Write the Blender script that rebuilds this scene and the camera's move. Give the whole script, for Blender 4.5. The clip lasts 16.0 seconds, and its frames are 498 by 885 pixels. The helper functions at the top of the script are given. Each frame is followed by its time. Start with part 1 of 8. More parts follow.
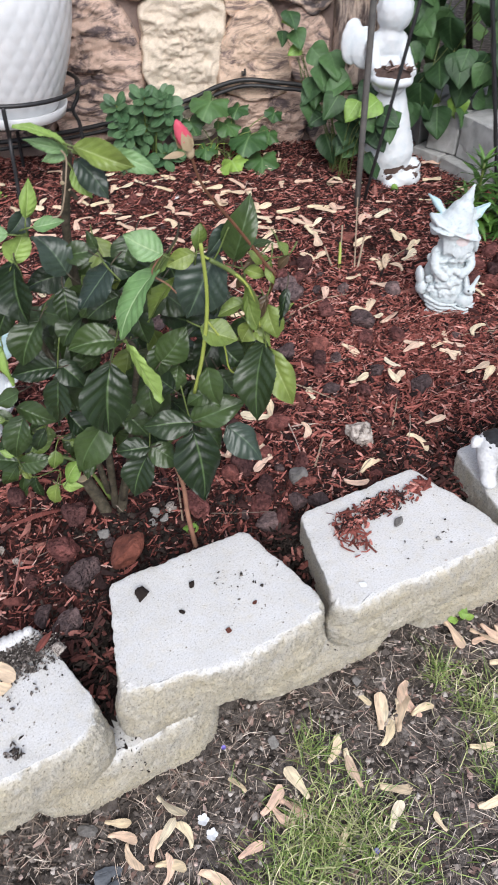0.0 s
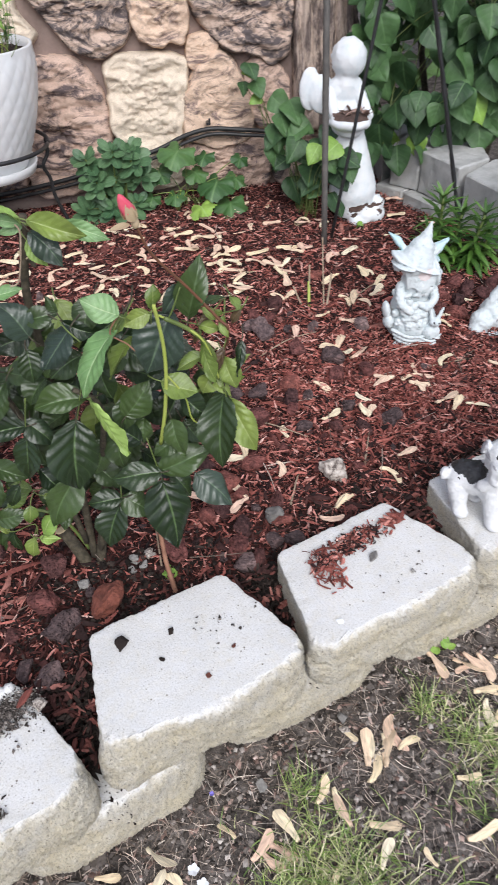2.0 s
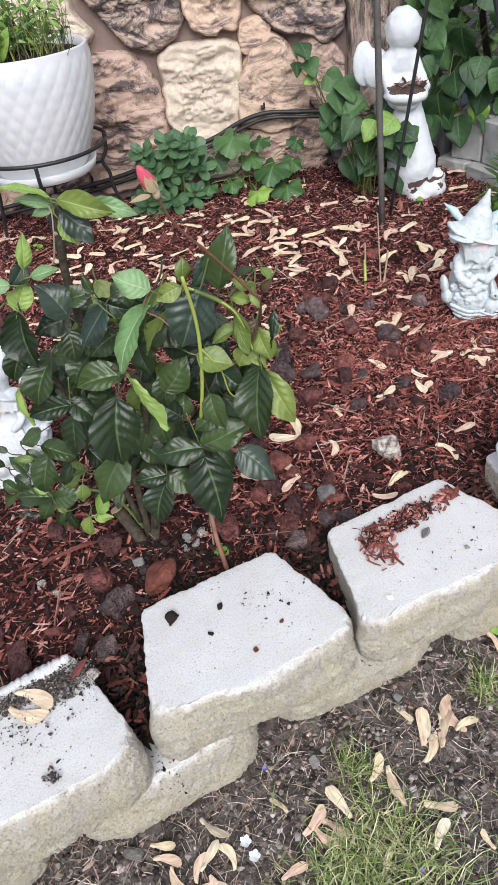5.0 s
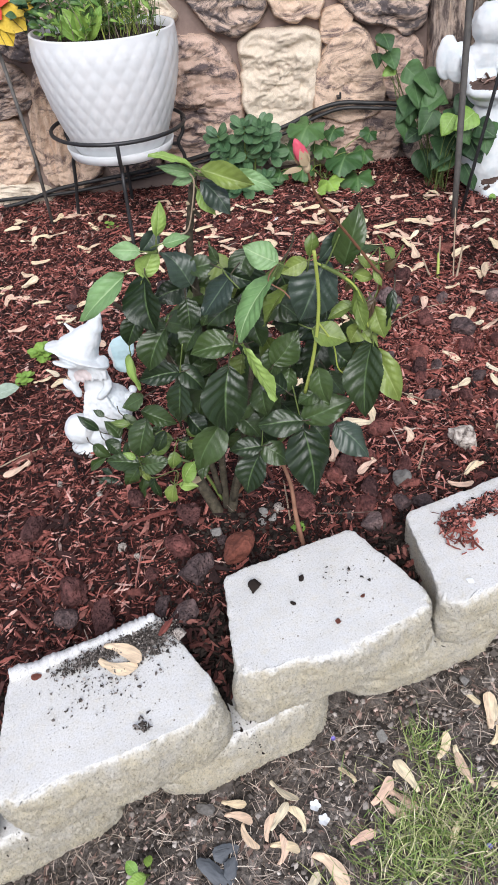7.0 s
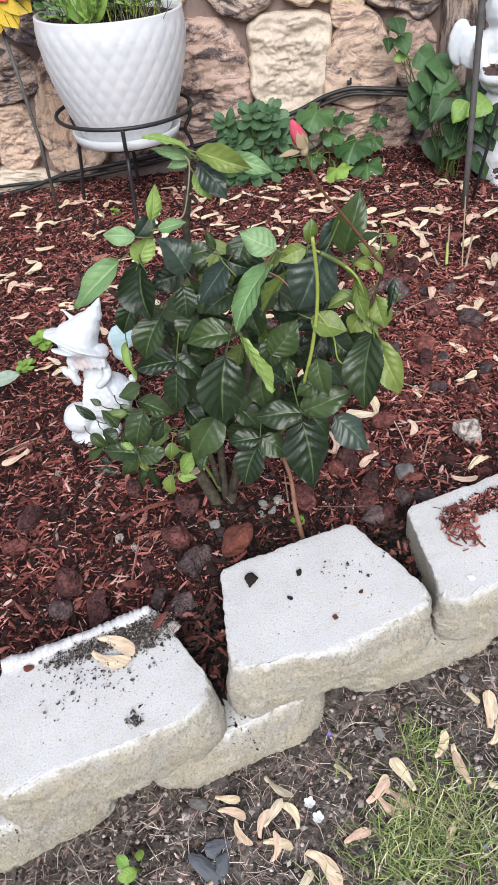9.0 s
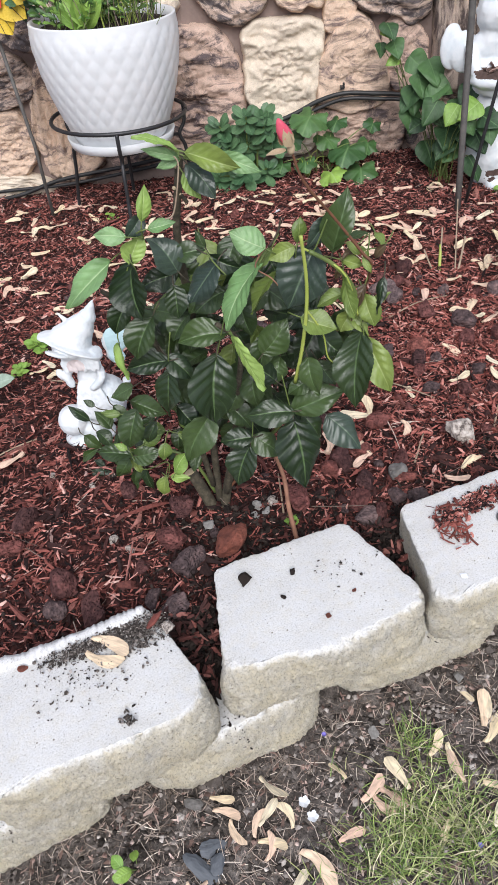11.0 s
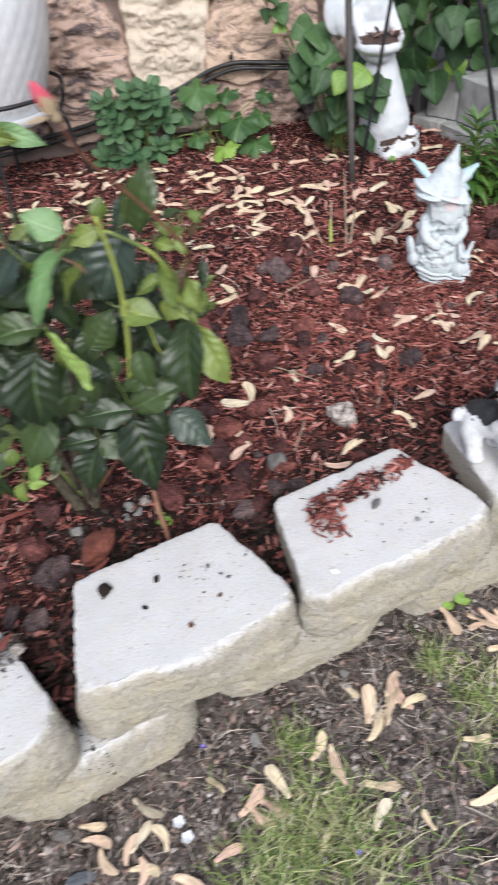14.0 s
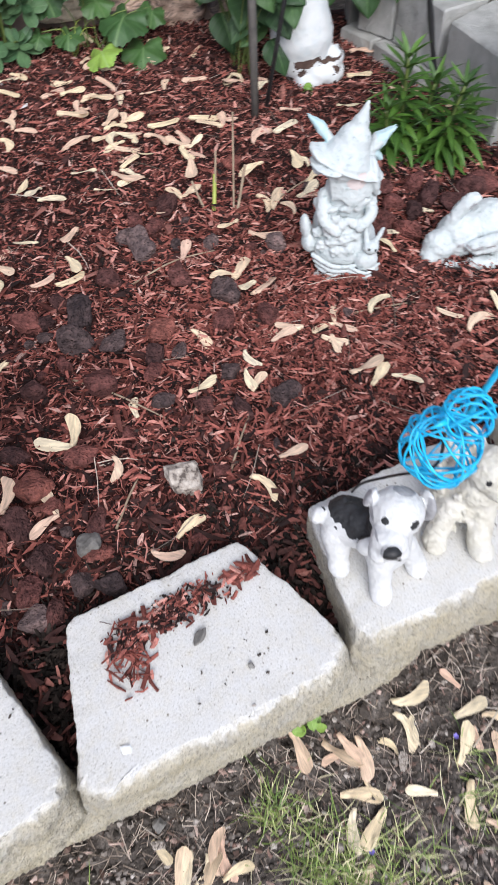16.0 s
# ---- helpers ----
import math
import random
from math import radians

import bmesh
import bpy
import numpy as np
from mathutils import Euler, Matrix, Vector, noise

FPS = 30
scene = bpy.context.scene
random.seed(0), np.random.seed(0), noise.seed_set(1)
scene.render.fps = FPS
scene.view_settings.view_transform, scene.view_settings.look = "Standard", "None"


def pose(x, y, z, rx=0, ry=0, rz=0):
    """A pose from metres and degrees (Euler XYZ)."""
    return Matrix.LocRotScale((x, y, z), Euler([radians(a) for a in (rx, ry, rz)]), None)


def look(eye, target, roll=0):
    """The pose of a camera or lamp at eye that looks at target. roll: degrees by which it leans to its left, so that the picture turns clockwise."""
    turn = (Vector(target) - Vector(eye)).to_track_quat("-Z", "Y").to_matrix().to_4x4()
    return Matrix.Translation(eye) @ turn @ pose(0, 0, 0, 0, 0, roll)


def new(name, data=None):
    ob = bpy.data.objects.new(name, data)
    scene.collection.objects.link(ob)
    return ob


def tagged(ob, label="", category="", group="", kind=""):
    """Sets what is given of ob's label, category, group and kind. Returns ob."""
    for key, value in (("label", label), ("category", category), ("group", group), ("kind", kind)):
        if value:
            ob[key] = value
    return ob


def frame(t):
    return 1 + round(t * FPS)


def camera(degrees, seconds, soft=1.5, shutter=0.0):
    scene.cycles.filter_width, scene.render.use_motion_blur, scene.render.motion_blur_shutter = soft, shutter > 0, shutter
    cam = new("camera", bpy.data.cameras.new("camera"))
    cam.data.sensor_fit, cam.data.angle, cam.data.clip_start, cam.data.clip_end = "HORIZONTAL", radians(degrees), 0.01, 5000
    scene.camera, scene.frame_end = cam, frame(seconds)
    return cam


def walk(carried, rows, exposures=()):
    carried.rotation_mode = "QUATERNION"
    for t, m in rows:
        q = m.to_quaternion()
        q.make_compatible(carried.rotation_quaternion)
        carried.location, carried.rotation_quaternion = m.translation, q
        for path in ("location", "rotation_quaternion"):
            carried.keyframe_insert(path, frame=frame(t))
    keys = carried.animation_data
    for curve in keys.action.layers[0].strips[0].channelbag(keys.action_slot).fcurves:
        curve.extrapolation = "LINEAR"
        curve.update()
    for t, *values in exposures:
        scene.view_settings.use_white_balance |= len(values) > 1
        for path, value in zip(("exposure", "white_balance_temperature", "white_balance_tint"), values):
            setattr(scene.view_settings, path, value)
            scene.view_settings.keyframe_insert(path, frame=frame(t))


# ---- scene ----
cam = camera(40.0, 16.0, 1.35, 0.45)
PATH = [
    (0, (-0.0391, 0.0759, 1.014), (0.0665, 1.545, -0.3387), -1.04),
    (0.5, (-0.0457, 0.0551, 1.036), (0.1347, 1.537, -0.2957), -1.37),
    (1, (-0.0831, 0.0027, 1.048), (0.1382, 1.497, -0.2629), -1.7),
    (1.5, (-0.0503, 0.0311, 1.05), (0.1547, 1.543, -0.2429), -2.42),
    (2, (-0.006, 0.0697, 1.04), (0.1283, 1.596, -0.245), -3.52),
    (2.5, (-0.0324, 0.0951, 1.029), (-0.0552, 1.627, -0.2574), -6),
    (3, (-0.0814, 0.0969, 1.033), (-0.274, 1.616, -0.2535), -8.79),
    (3.5, (-0.0451, 0.0757, 1.03), (-0.2473, 1.601, -0.2475), -10.4),
    (4, (0.0264, 0.0563, 1.02), (-0.0858, 1.593, -0.2557), -10.28),
    (4.2, (0.0371, 0.0446, 1.019), (-0.0498, 1.579, -0.2608), -10.15),
    (6.3, (0.0084, 0.0637, 1.017), (-0.1155, 1.595, -0.2635), -9.28),
    (6.5, (-0.0223, 0.0507, 1.03), (-0.1589, 1.581, -0.2513), -8.96),
    (7, (-0.0638, 0.0161, 1.027), (-0.2219, 1.538, -0.2612), -8.18),
    (7.5, (-0.0425, 0.0108, 1.007), (-0.2029, 1.522, -0.2932), -7.39),
    (8, (-0.0438, 0.0134, 1.004), (-0.2131, 1.513, -0.3084), -7.21),
    (8.5, (-0.0382, 0.0258, 1.006), (-0.214, 1.522, -0.3092), -7.56),
    (9, (-0.05, 0.0317, 1.015), (-0.2364, 1.534, -0.292), -8.2),
    (9.5, (-0.0478, 0.0315, 1.014), (-0.2342, 1.541, -0.2844), -8.66),
    (12, (-0.0402, 0.0193, 0.9985), (-0.2189, 1.533, -0.2967), -8.04),
    (12.5, (-0.0391, 0.021, 0.991), (-0.2227, 1.526, -0.3135), -7.74),
    (13, (-0.0348, 0.0257, 0.9975), (-0.2107, 1.525, -0.3139), -7.91),
    (13.5, (-0.0176, 0.0382, 0.9889), (-0.1535, 1.527, -0.3398), -8.33),
    (14, (0.088, 0.0872, 0.9659), (0.0399, 1.561, -0.3853), -8.41),
    (14.5, (0.211, 0.1467, 0.9344), (0.2881, 1.56, -0.479), -7.14),
    (15, (0.2297, 0.2548, 0.9189), (0.4048, 1.597, -0.5533), -5.09),
    (15.5, (0.2385, 0.3442, 0.9302), (0.4475, 1.63, -0.5873), -2.07),
    (16, (0.2755, 0.4434, 0.9187), (0.3556, 1.684, -0.648), -2.05),
]
walk(cam, [(t, look(eye, target, roll)) for t, eye, target, roll in PATH])
EXPOSURE = 0.08

# ---- world and light: a bright overcast day ----
world = bpy.data.worlds.new("world")
scene.world = world
world.use_nodes = True
wn = world.node_tree
sky = wn.nodes.new("ShaderNodeTexSky")
sky.sky_type, sky.sun_disc = "NISHITA", False
sky.sun_elevation, sky.sun_rotation = radians(41), radians(174)
sky.air_density, sky.dust_density, sky.ozone_density = 1.0, 4.0, 1.0
soft_sky = wn.nodes.new("ShaderNodeMixRGB")
soft_sky.inputs[0].default_value = 0.7
soft_sky.inputs[2].default_value = (8.0, 8.75, 11.2, 1)
wn.links.new(sky.outputs[0], soft_sky.inputs[1])
wn.links.new(soft_sky.outputs[0], wn.nodes["Background"].inputs[0])
wn.nodes["Background"].inputs[1].default_value = 0.080
sun_data = bpy.data.lights.new("sun", "SUN")
sun_data.energy, sun_data.angle, sun_data.color = 3.4, radians(42), (0.985, 0.98, 1.0)
sun = new("sun", sun_data)
sun.matrix_world = look((0.6, -4.5, 4.6), (0, 0.8, 0))
scene.view_settings.exposure = EXPOSURE

# ---- materials ----
def material(name, build):
    m = bpy.data.materials.new(name)
    m.use_nodes = True
    build(m.node_tree, m.node_tree.nodes["Principled BSDF"])
    return m


def node(nt, kind, **inputs):
    n = nt.nodes.new(kind)
    for key, value in inputs.items():
        n.inputs[key.replace("_", " ")].default_value = value
    return n


def noise_tex(nt, scale, detail=6.0, rough=0.6, coords="Object", stretch=(1, 1, 1), distort=0.0):
    co = nt.nodes.new("ShaderNodeTexCoord")
    mp = node(nt, "ShaderNodeMapping", Scale=stretch)
    tx = node(nt, "ShaderNodeTexNoise", Scale=scale, Detail=detail, Roughness=rough, Distortion=distort)
    nt.links.new(co.outputs[coords], mp.inputs[0])
    nt.links.new(mp.outputs[0], tx.inputs[0])
    return tx.outputs[0]


def ramp(nt, source, stops):
    r = nt.nodes.new("ShaderNodeValToRGB")
    while len(r.color_ramp.elements) < len(stops):
        r.color_ramp.elements.new(0.5)
    for e, (at, col) in zip(r.color_ramp.elements, stops):
        e.position, e.color = at, (*col, 1)
    nt.links.new(source, r.inputs[0])
    return r.outputs[0]


def mix(nt, fac, a, b, blend="MIX"):
    m = nt.nodes.new("ShaderNodeMixRGB")
    m.blend_type = blend
    for sock, value in zip(m.inputs, (fac, a, b)):
        if isinstance(value, bpy.types.NodeSocket):
            nt.links.new(value, sock)
        elif isinstance(value, (int, float)):
            sock.default_value = value
        else:
            sock.default_value = (*value, 1)
    return m.outputs[0]


def bump(nt, p, height, strength, distance):
    b = node(nt, "ShaderNodeBump", Strength=strength, Distance=distance)
    nt.links.new(height, b.inputs["Height"])
    nt.links.new(b.outputs[0], p.inputs["Normal"])


def simple(name, stops, scale, rough, bump_scale=0, strength=0.4, distance=0.002, metal=0.0, spread="noise", spec=0.5, stretch=(1, 1, 1)):
    """A surface whose colour runs over the stops, by noise, by island or by object."""
    def build(nt, p):
        p.inputs["Roughness"].default_value, p.inputs["Metallic"].default_value = rough, metal
        p.inputs["Specular IOR Level"].default_value = spec
        grain = noise_tex(nt, scale, stretch=stretch)
        if spread == "noise":
            col = ramp(nt, grain, stops)
        else:
            if spread == "island":
                r = nt.nodes.new("ShaderNodeNewGeometry").outputs["Random Per Island"]
            else:
                r = nt.nodes.new("ShaderNodeObjectInfo").outputs["Random"]
            col = ramp(nt, r, stops)
            shade = ramp(nt, grain, [(0.3, (0.62, 0.62, 0.62)), (0.7, (1.25, 1.25, 1.25))])
            col = mix(nt, 1.0, col, shade, "MULTIPLY")
        nt.links.new(col, p.inputs["Base Color"])
        if bump_scale:
            bump(nt, p, noise_tex(nt, bump_scale, stretch=stretch), strength, distance)
    return material(name, build)


def concrete_build(nt, p):
    p.inputs["Roughness"].default_value = 0.93
    p.inputs["Specular IOR Level"].default_value = 0.25
    co = nt.nodes.new("ShaderNodeTexCoord")
    big = ramp(nt, noise_tex(nt, 9, 5), [(0.3, (0.60, 0.598, 0.590)), (0.7, (0.70, 0.697, 0.69))])
    fine = ramp(nt, noise_tex(nt, 420, 3, 0.75), [(0.30, (0.60, 0.585, 0.565)), (0.42, (0.91, 0.91, 0.90)), (0.52, (1.0, 1.0, 1.0)), (0.75, (1.12, 1.12, 1.12))])
    col = mix(nt, 1.0, big, fine, "MULTIPLY")
    # pin holes and soil specks
    for scale, lo, hi, tone in ((150.0, 0.10, 0.17, (0.30, 0.285, 0.265)), (62.0, 0.05, 0.10, (0.13, 0.11, 0.09))):
        vor = node(nt, "ShaderNodeTexVoronoi", Scale=scale, Randomness=1.0)
        nt.links.new(co.outputs["Object"], vor.inputs["Vector"])
        speck = ramp(nt, vor.outputs["Distance"], [(lo, (1, 1, 1)), (hi, (0, 0, 0))])
        patch = ramp(nt, noise_tex(nt, scale / 7, 3), [(0.46, (0, 0, 0)), (0.58, (1, 1, 1))])
        col = mix(nt, mix(nt, 1.0, speck, patch, "MULTIPLY"), col, tone)
    # sandy split faces below the smooth top, with yellowish dirt in patches
    place = nt.nodes.new("ShaderNodeSeparateXYZ")
    nt.links.new(co.outputs["Object"], place.inputs[0])
    lift = nt.nodes.new("ShaderNodeMath")
    lift.operation = "MULTIPLY_ADD"
    lift.inputs[1].default_value = 0.016
    nt.links.new(noise_tex(nt, 55, 4, 0.7), lift.inputs[0]), nt.links.new(place.outputs[2], lift.inputs[2])
    side = ramp(nt, lift.outputs[0], [(0.1075, (1, 1, 1)), (0.1150, (0, 0, 0))])
    dirt = ramp(nt, noise_tex(nt, 12, 9, 0.8), [(0.36, (0.25, 0.25, 0.25)), (0.62, (1, 1, 1))])
    col = mix(nt, mix(nt, 1.0, side, dirt, "MULTIPLY"), col, (0.70, 0.63, 0.47))
    grains = ramp(nt, noise_tex(nt, 300, 3, 0.75), [(0.30, (0.45, 0.43, 0.40)), (0.44, (0.93, 0.92, 0.9)), (0.7, (1.14, 1.14, 1.14))])
    col = mix(nt, side, col, mix(nt, 1.0, col, grains, "MULTIPLY"))
    nt.links.new(col, p.inputs["Base Color"])
    both = mix(nt, 0.35, noise_tex(nt, 420, 3, 0.75), noise_tex(nt, 190, 5, 0.8))
    rise = node(nt, "ShaderNodeBump", Distance=0.0075)
    nt.links.new(both, rise.inputs["Height"])
    nt.links.new(mix(nt, side, (0.13, 0.13, 0.13), (1, 1, 1)), rise.inputs["Strength"])
    nt.links.new(rise.outputs[0], p.inputs["Normal"])


CONCRETE = material("split_concrete", concrete_build)
GREY_BLOCK = simple("grey_concrete", [(0.3, (0.32, 0.32, 0.305)), (0.5, (0.43, 0.43, 0.415)), (0.7, (0.51, 0.51, 0.495))], 22, 0.92, 260, 0.9, 0.003)


def soil_build(nt, p):
    p.inputs["Roughness"].default_value = 0.97
    p.inputs["Specular IOR Level"].default_value = 0.2
    base = ramp(nt, noise_tex(nt, 24, 8, 0.7), [(0.3, (0.024, 0.020, 0.017)), (0.5, (0.105, 0.090, 0.080)), (0.75, (0.28, 0.25, 0.228))])
    fine = ramp(nt, noise_tex(nt, 260, 4, 0.75), [(0.32, (0.3, 0.3, 0.3)), (0.5, (0.95, 0.95, 0.95)), (0.7, (1.7, 1.65, 1.6))])
    nt.links.new(mix(nt, 1.0, base, fine, "MULTIPLY"), p.inputs["Base Color"])
    bump(nt, p, mix(nt, 0.5, noise_tex(nt, 240, 5, 0.7), noise_tex(nt, 60, 6, 0.65)), 0.9, 0.004)


SOIL = material("dry_soil", soil_build)


def mulch_build(nt, p):
    """Matted bark fines: short fibres lying every way."""
    p.inputs["Roughness"].default_value = 0.92
    p.inputs["Specular IOR Level"].default_value = 0.2
    a = noise_tex(nt, 150, 5, 0.7, stretch=(1, 0.18, 1), distort=0.6)
    b = noise_tex(nt, 150, 5, 0.7, stretch=(0.18, 1, 1), distort=0.6)
    way = ramp(nt, noise_tex(nt, 34, 3), [(0.44, (0, 0, 0)), (0.56, (1, 1, 1))])
    fibre = mix(nt, way, a, b)
    # low stops near black put the shade between fibres into the colour
    col = ramp(nt, fibre, [(0.32, (0.007, 0.004, 0.004)), (0.45, (0.026, 0.010, 0.009)), (0.56, (0.075, 0.026, 0.022)), (0.72, (0.17, 0.062, 0.053))])
    shade = ramp(nt, noise_tex(nt, 12, 4), [(0.3, (0.7, 0.7, 0.7)), (0.7, (1.2, 1.2, 1.2))])
    nt.links.new(mix(nt, 1.0, col, shade, "MULTIPLY"), p.inputs["Base Color"])
    bump(nt, p, fibre, 1.0, 0.006)


BED_SOIL = material("mulch_fines", mulch_build)
# near-black low end adds the shade between chips to their own tones
BARK = simple("red_bark", [(0.0, (0.010, 0.006, 0.006)), (0.34, (0.030, 0.012, 0.011)), (0.55, (0.165, 0.049, 0.039)), (0.78, (0.40, 0.130, 0.103)), (0.94, (0.64, 0.30, 0.25)), (1.0, (0.66, 0.45, 0.39))], 260, 0.85, 420, 0.8, 0.001, spread="island", spec=0.3)
BARK_DARK = simple("dark_red_bark", [(0.0, (0.025, 0.013, 0.012)), (0.5, (0.085, 0.032, 0.028)), (0.85, (0.20, 0.068, 0.055)), (1.0, (0.36, 0.16, 0.13))], 180, 0.85, 300, 0.9, 0.0015, spread="island", spec=0.3)
BARK_BRIGHT = simple("bright_red_bark", [(0.0, (0.085, 0.026, 0.021)), (0.4, (0.25, 0.074, 0.058)), (0.8, (0.46, 0.155, 0.125)), (1.0, (0.66, 0.36, 0.30))], 260, 0.85, 420, 0.8, 0.001, spread="island", spec=0.3)
CLOD = simple("soil_clod", [(0.0, (0.026, 0.022, 0.019)), (0.6, (0.105, 0.089, 0.079)), (0.9, (0.27, 0.235, 0.21)), (1.0, (0.55, 0.50, 0.46))], 150, 0.97, 250, 0.7, 0.001, spread="island", spec=0.2)
STRAW = simple("dry_straw", [(0.0, (0.11, 0.08, 0.06)), (0.5, (0.34, 0.27, 0.22)), (0.85, (0.60, 0.50, 0.42)), (1.0, (0.80, 0.72, 0.62))], 90, 0.8, spread="island")
GRASS = simple("grass_blade", [(0.0, (0.12, 0.20, 0.05)), (0.4, (0.26, 0.36, 0.09)), (0.7, (0.45, 0.48, 0.20)), (1.0, (0.72, 0.64, 0.45))], 60, 0.55, spread="island")
SAMARA = simple("samara_wing", [(0.0, (0.70, 0.47, 0.36)), (0.35, (0.74, 0.55, 0.40)), (0.7, (0.78, 0.64, 0.42)), (1.0, (0.80, 0.70, 0.52))], 9, 0.75, 20, 0.5, 0.0008, spread="object", stretch=(0.25, 1.8, 1))


def lava_build(stops):
    """Porous scoria: many pits, a colour for each stone."""
    def build(nt, p):
        p.inputs["Roughness"].default_value = 0.95
        p.inputs["Specular IOR Level"].default_value = 0.15
        col = ramp(nt, nt.nodes.new("ShaderNodeObjectInfo").outputs["Random"], stops)
        co = nt.nodes.new("ShaderNodeTexCoord")
        pit = node(nt, "ShaderNodeTexVoronoi", Scale=11.0, Randomness=1.0)
        nt.links.new(co.outputs["Object"], pit.inputs["Vector"])
        hole = ramp(nt, pit.outputs["Distance"], [(0.10, (0, 0, 0)), (0.42, (1, 1, 1))])
        patch = ramp(nt, noise_tex(nt, 3.5, 6, 0.7), [(0.32, (0.40, 0.40, 0.43)), (0.5, (0.95, 0.93, 0.93)), (0.68, (1.8, 1.65, 1.6))])
        col = mix(nt, 1.0, col, patch, "MULTIPLY")
        nt.links.new(col, p.inputs["Base Color"])
        bump(nt, p, mix(nt, 0.5, hole, noise_tex(nt, 8, 7, 0.8)), 0.9, 0.012)
    return build


LAVA_RED = material("red_lava", lava_build([(0.0, (0.075, 0.042, 0.042)), (0.4, (0.13, 0.060, 0.056)), (0.8, (0.20, 0.080, 0.072)), (1.0, (0.30, 0.115, 0.092))]))
LAVA_DARK = material("dark_lava", lava_build([(0.0, (0.080, 0.060, 0.062)), (0.6, (0.14, 0.10, 0.098)), (1.0, (0.23, 0.17, 0.165))]))
PALE_STONE = simple("pale_pebble", [(0.38, (0.10, 0.08, 0.07)), (0.47, (0.36, 0.31, 0.27)), (0.7, (0.64, 0.58, 0.52))], 6, 0.9, 9, 0.9, 0.004)
GREY_STONE = simple("grey_pebble", [(0.0, (0.15, 0.14, 0.13)), (1.0, (0.33, 0.32, 0.3))], 3, 0.85, 6, 0.6, 0.002, spread="object")
RED_STONE = simple("rust_stone", [(0.3, (0.12, 0.036, 0.024)), (0.7, (0.27, 0.085, 0.055))], 4, 0.9, 12, 0.9, 0.005)
SLATE = simple("slate", [(0.3, (0.06, 0.068, 0.08)), (0.7, (0.12, 0.13, 0.145))], 2, 0.7, 6, 0.5, 0.001)
BLACK_IRON = simple("black_iron", [(0.3, (0.012, 0.012, 0.013)), (0.7, (0.028, 0.028, 0.03))], 60, 0.45, 200, 0.3, 0.0006, spec=0.5)
GREY_IRON = simple("grey_iron", [(0.3, (0.075, 0.072, 0.068)), (0.7, (0.14, 0.13, 0.12))], 60, 0.6, 200, 0.4, 0.0006)
TUBE = simple("black_tube", [(0.3, (0.012, 0.012, 0.012)), (0.7, (0.03, 0.03, 0.03))], 40, 0.5)
WHITE_POT = simple("white_glaze", [(0.3, (0.70, 0.72, 0.73)), (0.7, (0.77, 0.78, 0.785))], 18, 0.38)
STATUE = simple("weathered_white_paint", [(0.28, (0.34, 0.41, 0.42)), (0.40, (0.55, 0.61, 0.62)), (0.7, (0.64, 0.68, 0.69))], 75, 0.8, 240, 0.6, 0.001)
STATUE_WHITE = simple("white_paint", [(0.3, (0.60, 0.66, 0.69)), (0.5, (0.69, 0.72, 0.735)), (0.7, (0.72, 0.735, 0.745))], 30, 0.7, 120, 0.4, 0.001)
STATUE_BLUE = simple("pale_blue_paint", [(0.3, (0.42, 0.60, 0.64)), (0.7, (0.55, 0.70, 0.73))], 30, 0.65, 120, 0.4, 0.001)
STATUE_FACE = simple("faded_pink_paint", [(0.3, (0.62, 0.53, 0.52)), (0.7, (0.68, 0.61, 0.60))], 40, 0.65)
DOG_WHITE = simple("dull_white_paint", [(0.3, (0.58, 0.59, 0.595)), (0.7, (0.74, 0.745, 0.75))], 60, 0.7, 260, 0.5, 0.001)
STATUE_CREAM = simple("cream_paint", [(0.3, (0.46, 0.43, 0.36)), (0.5, (0.62, 0.60, 0.53)), (0.7, (0.68, 0.66, 0.61))], 50, 0.8, 180, 0.6, 0.0015)
CHIPPED = simple("bare_brown_chip", [(0.3, (0.05, 0.03, 0.025)), (0.7, (0.12, 0.075, 0.06))], 60, 0.9, 160, 0.6, 0.002)
BLACK_PAINT = simple("black_paint", [(0.3, (0.012, 0.012, 0.014)), (0.7, (0.04, 0.04, 0.042))], 80, 0.5, 200, 0.5, 0.001)
GREY_PAINT = simple("grey_ear_paint", [(0.3, (0.25, 0.25, 0.27)), (0.7, (0.5, 0.5, 0.52))], 60, 0.7)
BLUE_WIRE = simple("blue_painted_wire", [(0.3, (0.01, 0.44, 0.76)), (0.7, (0.02, 0.54, 0.88))], 30, 0.4)
STEEL = simple("brushed_steel", [(0.3, (0.45, 0.45, 0.45)), (0.7, (0.6, 0.6, 0.6))], 40, 0.32, metal=1.0)
WHITE_PLASTIC = simple("white_plastic", [(0.3, (0.72, 0.72, 0.74)), (0.7, (0.8, 0.8, 0.81))], 20, 0.4)
SOLAR = simple("solar_cell", [(0.3, (0.05, 0.05, 0.055)), (0.7, (0.10, 0.10, 0.11))], 60, 0.25)
YELLOW = simple("yellow_petal", [(0.3, (0.62, 0.40, 0.02)), (0.7, (0.75, 0.55, 0.06))], 30, 0.6)
RED = simple("red_petal", [(0.3, (0.55, 0.04, 0.02)), (0.7, (0.68, 0.07, 0.03))], 30, 0.55)
STEM_GREEN = simple("green_stem", [(0.3, (0.09, 0.13, 0.035)), (0.7, (0.17, 0.22, 0.06))], 40, 0.5)
STEM_BROWN = simple("brown_cane", [(0.3, (0.026, 0.022, 0.015)), (0.5, (0.066, 0.055, 0.034)), (0.7, (0.12, 0.10, 0.07))], 110, 0.8, 200, 0.8, 0.002)
